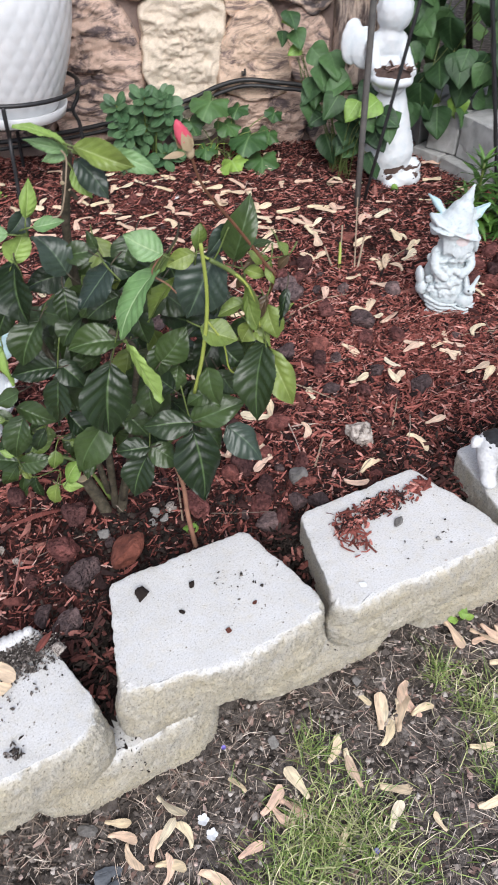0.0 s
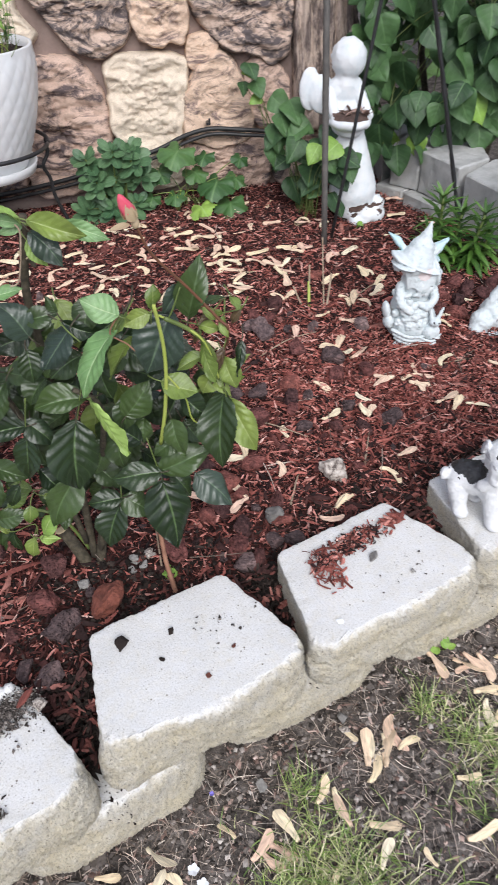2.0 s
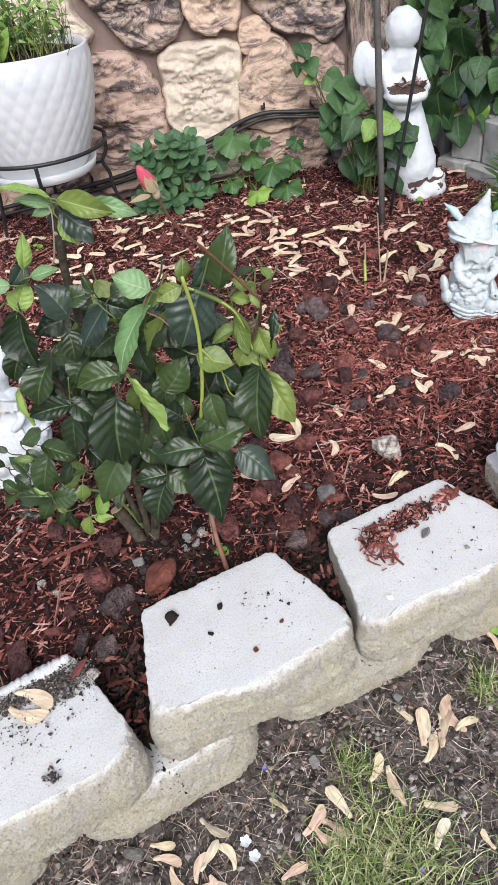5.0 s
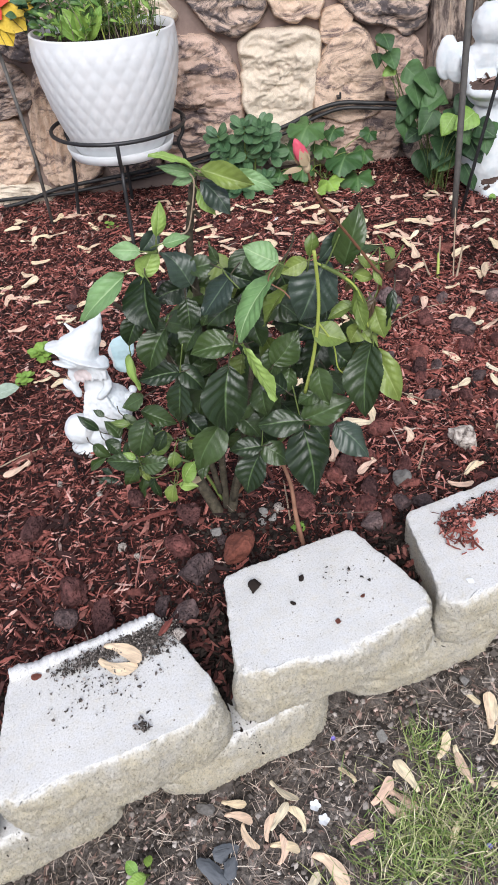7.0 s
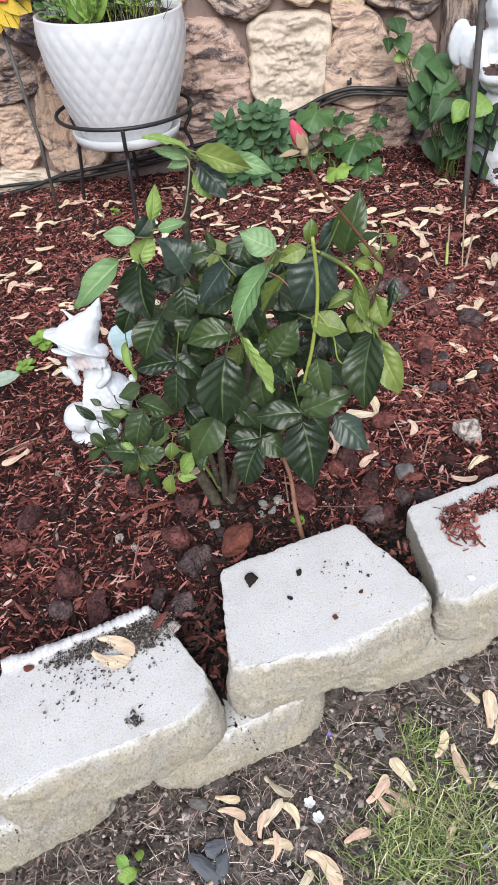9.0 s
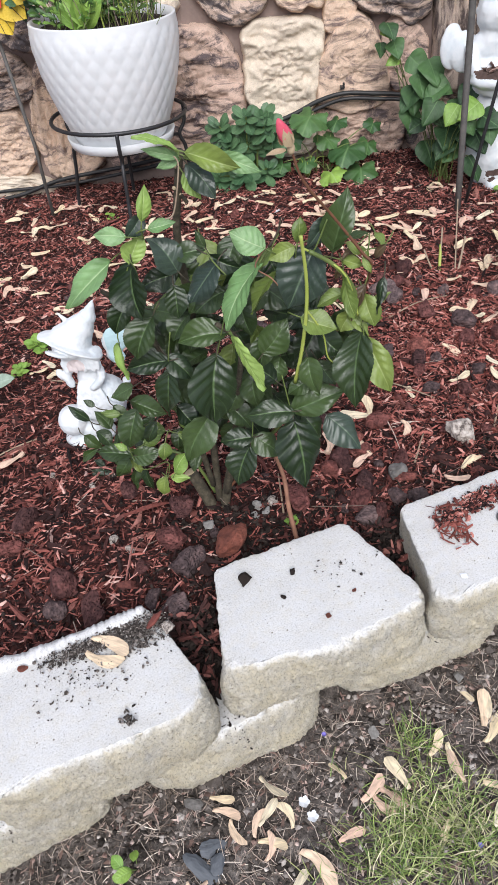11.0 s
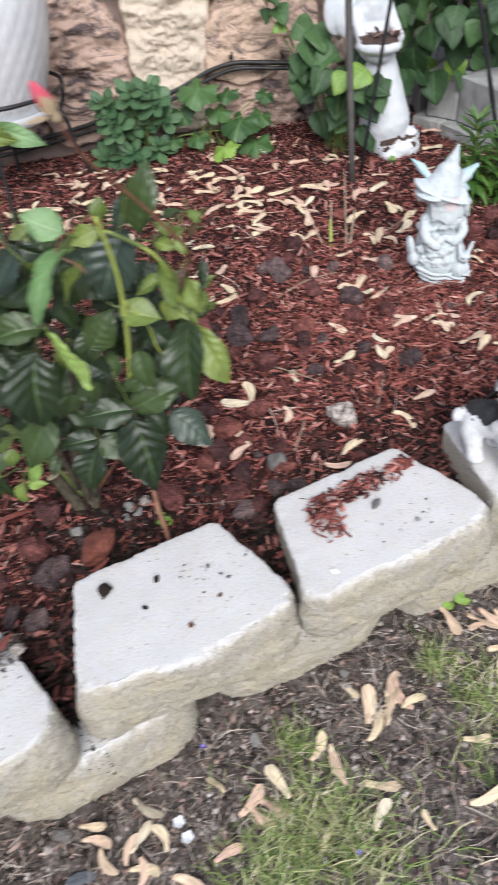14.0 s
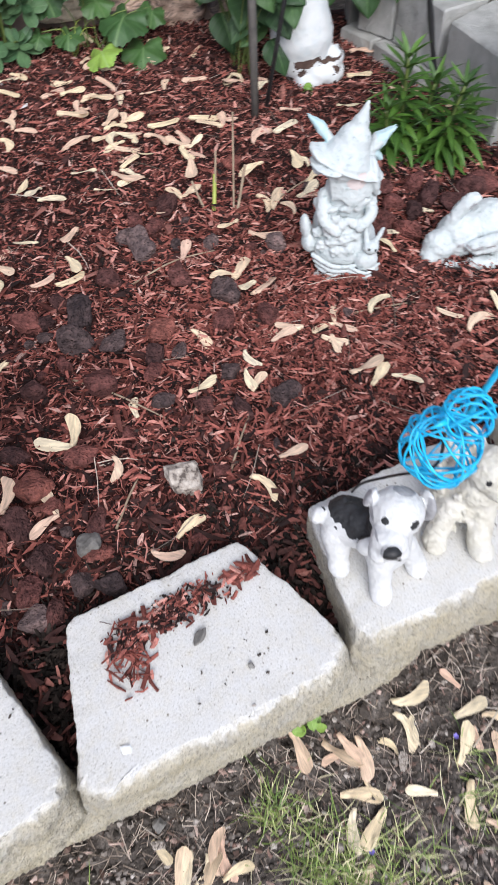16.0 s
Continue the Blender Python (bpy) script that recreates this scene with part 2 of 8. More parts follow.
STEM_RED = simple("red_stem", [(0.3, (0.12, 0.05, 0.03)), (0.7, (0.20, 0.085, 0.045))], 50, 0.55)
TWIG = simple("dead_twig", [(0.3, (0.25, 0.18, 0.12)), (0.7, (0.42, 0.33, 0.24))], 60, 0.85)
PINK = simple("rose_petal", [(0.3, (0.58, 0.05, 0.10)), (0.7, (0.72, 0.13, 0.18))], 60, 0.5)
SEPAL = simple("sepal", [(0.3, (0.40, 0.29, 0.17)), (0.7, (0.50, 0.40, 0.26))], 60, 0.6)
WHITE_BIT = simple("white_scrap", [(0.3, (0.7, 0.72, 0.75)), (0.7, (0.8, 0.82, 0.84))], 60, 0.6)
VIOLET = simple("violet_petal", [(0.3, (0.16, 0.13, 0.5)), (0.7, (0.27, 0.22, 0.62))], 60, 0.6)
MORTAR = simple("brown_mortar", [(0.3, (0.20, 0.148, 0.130)), (0.7, (0.32, 0.245, 0.215))], 16, 0.95, 130, 0.7, 0.003, spec=0.2)


def stone_build(pale, dark, share, scale, warp=1.5, stretch=(1, 1, 2.2)):
    """Cut sandstone: a pale ground with dark weathered veins and blotches."""
    def build(nt, p):
        p.inputs["Roughness"].default_value = 0.92
        p.inputs["Specular IOR Level"].default_value = 0.25
        ground = ramp(nt, noise_tex(nt, 11, 7, 0.65), [(0.25, tuple(c * 0.84 for c in pale)), (0.5, pale), (0.8, tuple(min(0.82, c * 1.12) for c in pale))])
        veins = ramp(nt, noise_tex(nt, scale, 9, 0.72, stretch=stretch, distort=warp), [(share, (1, 1, 1)), (share + 0.12, (0, 0, 0))])
        col = mix(nt, veins, ground, dark)
        grain = ramp(nt, noise_tex(nt, 240, 4, 0.7), [(0.3, (0.82, 0.82, 0.82)), (0.7, (1.12, 1.12, 1.12))])
        nt.links.new(mix(nt, 1.0, col, grain, "MULTIPLY"), p.inputs["Base Color"])
        rel = mix(nt, 0.35, noise_tex(nt, 40, 9, 0.75, stretch=stretch, distort=1.5), noise_tex(nt, 150, 6, 0.75))
        bump(nt, p, rel, 1.0, 0.0065)
    return build


STONE_PALE = material("pale_sandstone", stone_build((0.76, 0.65, 0.52), (0.40, 0.30, 0.23), 0.33, 9))
STONE_PINK = material("pink_sandstone", stone_build((0.66, 0.48, 0.385), (0.13, 0.10, 0.10), 0.41, 8))
STONE_DARK = material("dark_veined_sandstone", stone_build((0.62, 0.47, 0.38), (0.12, 0.10, 0.10), 0.44, 9, 2.0))
STONE_TAN = material("tan_sandstone", stone_build((0.74, 0.55, 0.415), (0.22, 0.16, 0.145), 0.40, 8))
STONE_BARK = material("ridged_sandstone", stone_build((0.60, 0.48, 0.40), (0.16, 0.125, 0.115), 0.43, 12, 1.0, (2.4, 1, 0.5)))


def leaf_build(dark, light, vein, rough=0.38, ribs=9.0, patch=0.5):
    """A leaf: u runs across it, v from the stalk to the tip."""
    def build(nt, p):
        p.inputs["Roughness"].default_value = rough
        info = nt.nodes.new("ShaderNodeObjectInfo").outputs["Random"]
        geo = nt.nodes.new("ShaderNodeNewGeometry").outputs["Random Per Island"]
        hue = nt.nodes.new("ShaderNodeMath")
        hue.operation = "FRACT"
        add = nt.nodes.new("ShaderNodeMath")
        nt.links.new(info, add.inputs[0]), nt.links.new(geo, add.inputs[1]), nt.links.new(add.outputs[0], hue.inputs[0])
        col = ramp(nt, hue.outputs[0], [(0.0, dark), (1.0, light)])
        blotch = ramp(nt, noise_tex(nt, 2.6, 4), [(0.3, (0.7, 0.7, 0.7)), (0.7, (1.25, 1.25, 1.25))])
        col = mix(nt, 1.0, col, blotch, "MULTIPLY")
        uv = nt.nodes.new("ShaderNodeUVMap")
        uv.uv_map = "leaf"
        sep = nt.nodes.new("ShaderNodeSeparateXYZ")
        nt.links.new(uv.outputs[0], sep.inputs[0])

        def calc(op, a, b=0.0):
            n = nt.nodes.new("ShaderNodeMath")
            n.operation = op
            for sock, value in zip(n.inputs, (a, b)):
                if isinstance(value, bpy.types.NodeSocket):
                    nt.links.new(value, sock)
                else:
                    sock.default_value = value
            return n.outputs[0]
        across = calc("ABSOLUTE", calc("SUBTRACT", sep.outputs[0], 0.5))
        wave = calc("SINE", calc("MULTIPLY", calc("SUBTRACT", sep.outputs[1], calc("MULTIPLY", across, 0.55)), ribs * 6.283))
        rib = ramp(nt, wave, [(0.86, (0, 0, 0)), (1.0, (0.16, 0.16, 0.16))])
        mid = ramp(nt, across, [(0.0, (0.9, 0.9, 0.9)), (0.035, (0, 0, 0))])
        col = mix(nt, mix(nt, 1.0, rib, mid, "ADD"), col, vein)
        nt.links.new(col, p.inputs["Base Color"])
        crinkle = calc("MULTIPLY", noise_tex(nt, 16, 4, 0.7), 2.5)
        bump(nt, p, calc("ADD", calc("ADD", wave, crinkle), calc("MULTIPLY", mid, -3.0)), 0.17, 0.0012)
        try:
            p.inputs["Transmission Weight"].default_value = 0.0
        except KeyError:
            pass
    return build


# dark end lowered, so shade inside the bush is partly in this colour
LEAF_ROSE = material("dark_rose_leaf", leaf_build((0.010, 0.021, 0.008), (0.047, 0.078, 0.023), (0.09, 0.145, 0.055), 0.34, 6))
LEAF_ROSE_GREY = material("blue_grey_rose_leaf", leaf_build((0.016, 0.030, 0.022), (0.044, 0.066, 0.046), (0.10, 0.15, 0.09), 0.32, 6))
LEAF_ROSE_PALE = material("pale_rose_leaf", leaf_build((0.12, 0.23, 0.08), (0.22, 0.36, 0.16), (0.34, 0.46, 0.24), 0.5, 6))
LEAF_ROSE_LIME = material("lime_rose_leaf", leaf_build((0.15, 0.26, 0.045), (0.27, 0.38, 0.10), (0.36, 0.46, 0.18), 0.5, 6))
LEAF_ROSE_MID = material("olive_rose_leaf", leaf_build((0.10, 0.155, 0.032), (0.20, 0.26, 0.06), (0.28, 0.34, 0.12), 0.42, 6))
LEAF_ROSE_RED = material("bronze_rose_leaf", leaf_build((0.060, 0.040, 0.024), (0.11, 0.075, 0.035), (0.16, 0.11, 0.06), 0.45, 6))
LEAF_LILAC = material("lilac_leaf", leaf_build((0.014, 0.046, 0.014), (0.070, 0.150, 0.048), (0.10, 0.19, 0.07), 0.58, 5))
LEAF_YOUNG = material("young_green_leaf", leaf_build((0.16, 0.30, 0.05), (0.24, 0.38, 0.07), (0.28, 0.42, 0.14), 0.5, 6))
LEAF_SEDUM = material("sedum_leaf", leaf_build((0.045, 0.11, 0.048), (0.10, 0.19, 0.085), (0.13, 0.22, 0.11), 0.5, 3))
LEAF_MALLOW = material("mallow_leaf", leaf_build((0.024, 0.075, 0.020), (0.068, 0.15, 0.042), (0.12, 0.21, 0.08), 0.55, 5))
LEAF_LILY = material("lily_leaf", leaf_build((0.022, 0.070, 0.012), (0.090, 0.19, 0.030), (0.14, 0.26, 0.06), 0.45, 2))
LEAF_SAGE = material("grey_green_leaf", leaf_build((0.24, 0.33, 0.24), (0.34, 0.42, 0.33), (0.4, 0.48, 0.4), 0.7, 5))
STEM_YELLOW = simple("yellow_green_stem", [(0.3, (0.30, 0.37, 0.06)), (0.7, (0.40, 0.46, 0.11))], 40, 0.5)
TWIG_RED = simple("reddish_twig", [(0.3, (0.20, 0.095, 0.06)), (0.7, (0.32, 0.16, 0.10))], 60, 0.8)
CUT_WOOD = simple("cut_wood", [(0.3, (0.45, 0.36, 0.22)), (0.7, (0.56, 0.46, 0.3))], 80, 0.8)
# tones halved to put the shade of gaps and edges into the colour
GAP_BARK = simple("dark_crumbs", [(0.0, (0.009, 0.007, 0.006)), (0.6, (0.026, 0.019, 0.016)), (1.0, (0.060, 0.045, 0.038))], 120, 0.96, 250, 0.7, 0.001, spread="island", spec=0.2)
SCRAP = simple("leaf_scrap", [(0.0, (0.10, 0.065, 0.05)), (0.5, (0.27, 0.17, 0.14)), (0.8, (0.46, 0.33, 0.28)), (1.0, (0.66, 0.52, 0.46))], 120, 0.85, spread="island")
PALE_TWIG = simple("pale_twig", [(0.3, (0.45, 0.38, 0.3)), (0.7, (0.6, 0.54, 0.45))], 60, 0.8)
HEDGE = simple("hedge_leaf", [(0.0, (0.03, 0.07, 0.02)), (1.0, (0.10, 0.19, 0.05))], 8, 0.6, spread="island")

# ---- building helpers ----
def mesh_of(name, verts, faces, smooth=False):
    me = bpy.data.meshes.new(name)
    me.from_pydata([tuple(v) for v in verts], [], faces)
    me.update()
    if smooth:
        me.polygons.foreach_set("use_smooth", [True] * len(me.polygons))
    return me


def put(name, me, mat, parent=None, label="", m=None):
    """Links a mesh as one object, with its material."""
    if mat and not me.materials:
        me.materials.append(mat)
    ob = new(name, me)
    if parent:
        ob.parent = parent
    if m is not None:
        ob.matrix_basis = m
    if label:
        ob["label"] = label
    return ob


def part(name, bm, mat, parent=None, label="", smooth=True):
    """Links a bmesh as one mesh object under a thing or a part."""
    me = bpy.data.meshes.new(name)
    bm.to_mesh(me)
    bm.free()
    if smooth:
        me.polygons.foreach_set("use_smooth", [True] * len(me.polygons))
    return put(name, me, mat, parent, label)


def thing(name, at, label, category, group="", kind=""):
    ob = new(name)
    ob.empty_display_size = 0.05
    ob.location = at
    return tagged(ob, label, category, group, kind)


def tube(bm, points, radius, sides=8, end=None):
    """A round bar along points; end: its radius at the far end."""
    pts = [Vector(p) for p in points]
    rings = []
    side = None
    for i, p in enumerate(pts):
        d = (pts[min(i + 1, len(pts) - 1)] - pts[max(i - 1, 0)]).normalized()
        if side is None:
            side = d.orthogonal().normalized()
        side = (side - d * side.dot(d)).normalized()
        up = d.cross(side)
        r = radius + ((radius if end is None else end) - radius) * i / max(1, len(pts) - 1)
        rings.append([bm.verts.new(p + (side * math.cos(a) + up * math.sin(a)) * r) for a in (2 * math.pi * k / sides for k in range(sides))])
    for a, b in zip(rings, rings[1:]):
        for k in range(sides):
            bm.faces.new((a[k], a[(k + 1) % sides], b[(k + 1) % sides], b[k]))
    bm.faces.new(rings[0][::-1])
    bm.faces.new(rings[-1])
    return bm


def curve_points(points, n=8):
    """A smooth line through points (Catmull-Rom)."""
    p = [Vector(points[0])] + [Vector(q) for q in points] + [Vector(points[-1])]
    out = []
    for i in range(1, len(p) - 2):
        for k in range(n):
            t = k / n
            out.append(0.5 * ((2 * p[i]) + (p[i + 1] - p[i - 1]) * t + (2 * p[i - 1] - 5 * p[i] + 4 * p[i + 1] - p[i + 2]) * t * t + (3 * p[i] - p[i - 1] - 3 * p[i + 1] + p[i + 2]) * t ** 3))
    return out + [p[-2]]


def lathe(bm, profile, sides=48):
    """Turns a profile of (radius, height) round the z axis."""
    rings = [[bm.verts.new((r * math.cos(2 * math.pi * k / sides), r * math.sin(2 * math.pi * k / sides), z)) for k in range(sides)] for r, z in profile]
    for a, b in zip(rings, rings[1:]):
        for k in range(sides):
            bm.faces.new((a[k], a[(k + 1) % sides], b[(k + 1) % sides], b[k]))
    bm.faces.new(rings[0][::-1])
    bm.faces.new(rings[-1])
    return bm


def blob(bm, at, size, turn=(0, 0, 0), detail=3):
    """An ellipsoid."""
    m = Matrix.LocRotScale(at, Euler([radians(a) for a in turn]), size if not isinstance(size, (int, float)) else (size,) * 3)
    bmesh.ops.create_icosphere(bm, subdivisions=detail, radius=1.0, matrix=m)


def cone(bm, a, b, ra, rb, sides=20):
    tube(bm, [a, Vector(a).lerp(b, 0.5), b], ra, sides, rb)


class Clay:
    """Ellipsoids and tapered rods that melt into one skin."""
    def __init__(self):
        self.forms = []

    def blob(self, at, size, turn=(0, 0, 0), detail=3):
        size = np.array((size,) * 3 if isinstance(size, (int, float)) else size, float)
        turned = np.array(Euler([radians(a) for a in turn]).to_matrix())
        self.forms.append(("blob", np.array(at, float), size, turned))

    def cone(self, a, b, ra, rb, sides=0):
        self.forms.append(("rod", np.array(a, float), np.array(b, float), (ra, rb)))

    def horn(self, points, ra, rb):
        pts = curve_points(points, 4)
        for k in range(len(pts) - 1):
            f, g = k / (len(pts) - 1), (k + 1) / (len(pts) - 1)
            self.cone(pts[k], pts[k + 1], ra + (rb - ra) * f, ra + (rb - ra) * g)

    def skin(self, name, voxel, soft=0.004, grain=0.0, scale=60.0):
        lo = np.full(3, 9.0)
        hi = -lo
        for kind, a, b, c in self.forms:
            ends, r = ((a,), b.max()) if kind == "blob" else ((a, b), max(c))
            for e in ends:
                lo, hi = np.minimum(lo, e - r), np.maximum(hi, e + r)
        lo -= 3 * voxel
        n = np.ceil((hi + 3 * voxel - lo) / voxel).astype(int) + 1
        field = np.full(n, 1.0)
        axes = [lo[k] + voxel * np.arange(n[k]) for k in range(3)]
        for kind, a, b, c in self.forms:
            ends, r = ((a,), b.max()) if kind == "blob" else ((a, b), max(c))
            r += 4 * soft
            cut = []
            for k in range(3):
                i0 = max(0, int((min(e[k] for e in ends) - r - lo[k]) / voxel))
                i1 = min(n[k], int((max(e[k] for e in ends) + r - lo[k]) / voxel) + 2)
                cut.append(slice(i0, i1))
            p = np.stack(np.meshgrid(*(axes[k][cut[k]] for k in range(3)), indexing="ij"), -1)
            if kind == "blob":
                q = (p - a) @ c
                k0 = np.linalg.norm(q / b, axis=-1)
                k1 = np.linalg.norm(q / b ** 2, axis=-1) + 1e-9
                d = k0 * (k0 - 1) / k1
            else:
                ab = b - a
                t = np.clip(((p - a) @ ab) / (ab @ ab), 0, 1)
                d = np.linalg.norm(p - a - t[..., None] * ab, axis=-1) - (c[0] + (c[1] - c[0]) * t)
            old = field[tuple(cut)]
            h = np.clip(0.5 + 0.5 * (old - d) / soft, 0, 1)
            field[tuple(cut)] = old + (d - old) * h - soft * h * (1 - h)
        inside = field < 0
        # one vertex in each cell that the skin crosses
        total = np.zeros((*(n - 1), 3))
        count = np.zeros(n - 1)
        corners = [(i, j, k) for i in (0, 1) for j in (0, 1) for k in (0, 1)]
        part_of = lambda arr, o: arr[o[0]:n[0] - 1 + o[0], o[1]:n[1] - 1 + o[1], o[2]:n[2] - 1 + o[2]]
        for o in corners:
            for ax in range(3):
                if o[ax]:
                    continue
                o2 = tuple(o[k] + (k == ax) for k in range(3))
                f0, f1 = part_of(field, o), part_of(field, o2)
                cross = (f0 < 0) != (f1 < 0)
                t = np.where(cross, f0 / np.where(cross, f0 - f1, 1.0), 0.0)
                for k in range(3):
                    total[..., k] += np.where(cross, o[k] + (t if k == ax else 0.0), 0.0)
                count += cross
        used = count > 0
        index = np.full(n - 1, -1)
        index[used] = np.arange(used.sum())
        cell = np.argwhere(used)
        verts = lo + voxel * (cell + total[used] / count[used][:, None])
        faces = []
        for ax in range(3):
            u, v = [(1, 2), (2, 0), (0, 1)][ax]
            m0 = inside
            sl0 = [slice(None)] * 3
            sl1 = [slice(None)] * 3
            sl0[ax], sl1[ax] = slice(0, -1), slice(1, None)
            a0, a1 = m0[tuple(sl0)], m0[tuple(sl1)]
            for e in np.argwhere(a0 != a1):
                if e[u] < 1 or e[v] < 1:
                    continue
                q = []
                for du, dv in ((-1, -1), (0, -1), (0, 0), (-1, 0)):
                    w = e.copy()
                    w[u] += du
                    w[v] += dv
                    q.append(int(index[tuple(w)]))
                faces.append(q if m0[tuple(e)] else q[::-1])
        me = mesh_of(name, verts.tolist(), faces, True)
        if grain:
            co = [v.co.copy() for v in me.vertices]
            no = [v.normal.copy() for v in me.vertices]
            for v, c, d in zip(me.vertices, co, no):
                v.co = c + d * grain * noise.fractal(c * scale, 0.8, 2.0, 3)
            me.update()
        return me


def leaf_mesh(name, outline, nu=8, nv=14, fold=0.25, droop=0.25, wave=0.03, teeth=0.0, seed=0, ribs=0):
    """A leaf of length 1 along +y, face up (+z). outline(v): half width at v."""
    rng = random.Random(seed)
    ph = rng.uniform(0, 6)
    verts, faces, uvs = [], [], []
    for j in range(nv + 1):
        v = j / nv
        w = max(outline(v), 0.002)
        for i in range(nu + 1):
            u = i / nu * 2 - 1
            edge = abs(u) ** 3
            k = 1 + teeth * edge * (1 if j % 2 else -1)
            x = u * w * k
            z = fold * abs(x) - droop * v * v + wave * math.sin(5 * v + ph + 2 * u) * abs(u) - 0.12 * abs(u) ** 4 * w
            if ribs:
                z += 0.006 * math.cos(6.283 * ribs * (v - abs(u) * 0.25)) * min(1, abs(u) * 3) * (1 - v * 0.5)
            verts.append((x, v, z))
            uvs.append((i / nu, v))
    for j in range(nv):
        for i in range(nu):
            a = j * (nu + 1) + i
            faces.append((a, a + 1, a + nu + 2, a + nu + 1))
    me = mesh_of(name, verts, faces, True)
    lay = me.uv_layers.new(name="leaf")
    for loop in me.loops:
        lay.data[loop.index].uv = uvs[loop.vertex_index]
    return me


def leaf_pose(base, tip, facing, width=1.0):
    """Where a unit leaf runs from base to tip with its face towards facing. width: its breadth against its length."""
    base, tip = Vector(base), Vector(tip)
    y = tip - base
    size = y.length
    y.normalize()
    z = Vector(facing)
    z = (z - y * z.dot(y)).normalized()
    x = y.cross(z)
    m = Matrix((x, y, z)).transposed().to_4x4()
    return Matrix.Translation(base) @ m @ Matrix.Diagonal((size * width, size, size, 1))


def oval(w, at=0.42, sharp=1.0):
    """Half widths of an oval leaf with a pointed tip."""
    def f(v):
        if v < at:
            return w * math.sin(math.pi / 2 * (v / at)) ** 0.65
        return w * max(0.0, math.cos(math.pi / 2 * ((v - at) / (1 - at)))) ** sharp
    return f


def heart(w):
    def f(v):
        if v < 0.24:
            return w * (0.42 + 0.58 * math.sin(math.pi / 2 * v / 0.24) ** 0.7)
        t = (v - 0.24) / 0.76
        return w * max(0.0, math.cos(math.pi / 2 * t)) ** 0.8 * (1 - 0.12 * t)
    return f


def lump_mesh(name, seed, detail=3, rough=0.32, flat=0.75, freq=1.3):
    """A broken, uneven stone about 1 across, with blunt corners."""
    rg = random.Random(seed + 70)
    cuts = []
    for k in range(13):
        d = Vector((rg.gauss(0, 1), rg.gauss(0, 1), rg.gauss(0, 1))).normalized()
        cuts.append((d, rg.uniform(0.25, 0.46)))
    bm = bmesh.new()
    bmesh.ops.create_icosphere(bm, subdivisions=detail, radius=0.5)
    off = Vector((seed * 7.3, seed * 3.1, seed * 5.7))
    for v in bm.verts:
        d = v.co.normalized()
        r = 0.54
        for q, far in cuts:
            c = d.dot(q)
            if c > 0.05:
                r = min(r, far / c)
        n = noise.fractal(d * freq + off, 1.0, 2.0, 2)
        f = noise.fractal(d * 6 + off, 0.7, 2.0, 4)
        v.co = d * r * (1 + 0.4 * rough * n + 0.12 * f)
        v.co.z *= flat
    me = bpy.data.meshes.new(name)
    bm.to_mesh(me)
    bm.free()
    return me


def joined(name, verts, faces, mat, label, category, kind="stuff", smooth=False, parent=None):
    """Many small pieces, given as arrays of equal pieces, in one mesh."""
    n, k = verts.shape[:2]
    f = (np.arange(n)[:, None, None] * k + np.array(faces)[None]).reshape(-1, len(faces[0]))
    me = bpy.data.meshes.new(name)
    me.from_pydata(verts.reshape(-1, 3).tolist(), [], f.tolist())
    me.update()
    if smooth:
        me.polygons.foreach_set("use_smooth", [True] * len(me.polygons))
    ob = put(name, me, mat, parent)
    return tagged(ob, label, category, "", kind)

# ---- the ground, the mulch bed and the edging line ----
EDGE = 0.42          # slope of the edging in plan


def back_line(x):
    """y of the rear of the edging blocks."""
    return 0.752 + EDGE * x


def bed_height(x, y):
    t = min(1.0, max(0.0, (y - 0.8) / 1.5))
    near = max(0.0, 1 - (y - back_line(x)) / 0.12)
    z = 0.168 + 0.035 * t - 0.012 * min(1.0, near) - 0.35 * max(0.0, back_line(x) - y)
    z += 0.016 * noise.noise((x * 3.1, y * 3.1, 0.3)) + 0.007 * noise.noise((x * 11, y * 11, 1.7))
    return z


def ground_height(x, y):
    near = math.exp(-((x - 0.2) ** 2 + (y - 0.4) ** 2) / 2.0)
    return near * (0.010 * noise.noise((x * 5, y * 5, 4.1)) + 0.006 * noise.noise((x * 19, y * 19, 2.2)) + 0.003 * noise.noise((x * 60, y * 60, 7.0))) - 0.004


def steps(lo, hi, fine, far):
    inner = np.arange(lo, hi + fine / 2, fine)
    out = [0.02 * 1.6 ** k for k in range(40) if 0.02 * 1.6 ** k < far] + [far]
    return np.concatenate([lo - np.array(out[::-1]), inner, hi + np.array(out)])


def sheet(name, xs, ys, height, mat, inside=None):
    pts = np.array([(x, y, height(x, y)) for y in ys for x in xs])
    nx = len(xs)
    faces = []
    for j in range(len(ys) - 1):
        for i in range(nx - 1):
            if inside and not inside((xs[i] + xs[i + 1]) / 2, (ys[j] + ys[j + 1]) / 2):
                continue
            a = j * nx + i
            faces.append((a, a + 1, a + nx + 1, a + nx))
    return put(name, mesh_of(name, pts, faces, True), mat)


ground = sheet("ground", steps(-0.95, 1.1, 0.008, 400.0), steps(0.05, 1.05, 0.008, 400.0), ground_height, SOIL)
tagged(ground, "dry grey-brown soil with thin grass", "ground", "", "structure")

bed_xs, bed_ys = np.arange(-1.4, 1.45, 0.012), np.arange(-0.2, 2.46, 0.012)
bed = sheet("mulch_bed", bed_xs, bed_ys, bed_height, BED_SOIL, lambda x, y: y > back_line(x) - 0.135)
tagged(bed, "dark red mulch bed of fine bark", "flower bed", "", "structure")

# ---- the house wall of cut stone in brown mortar ----
WALL_Y = 2.42
CORNER_X = 0.60


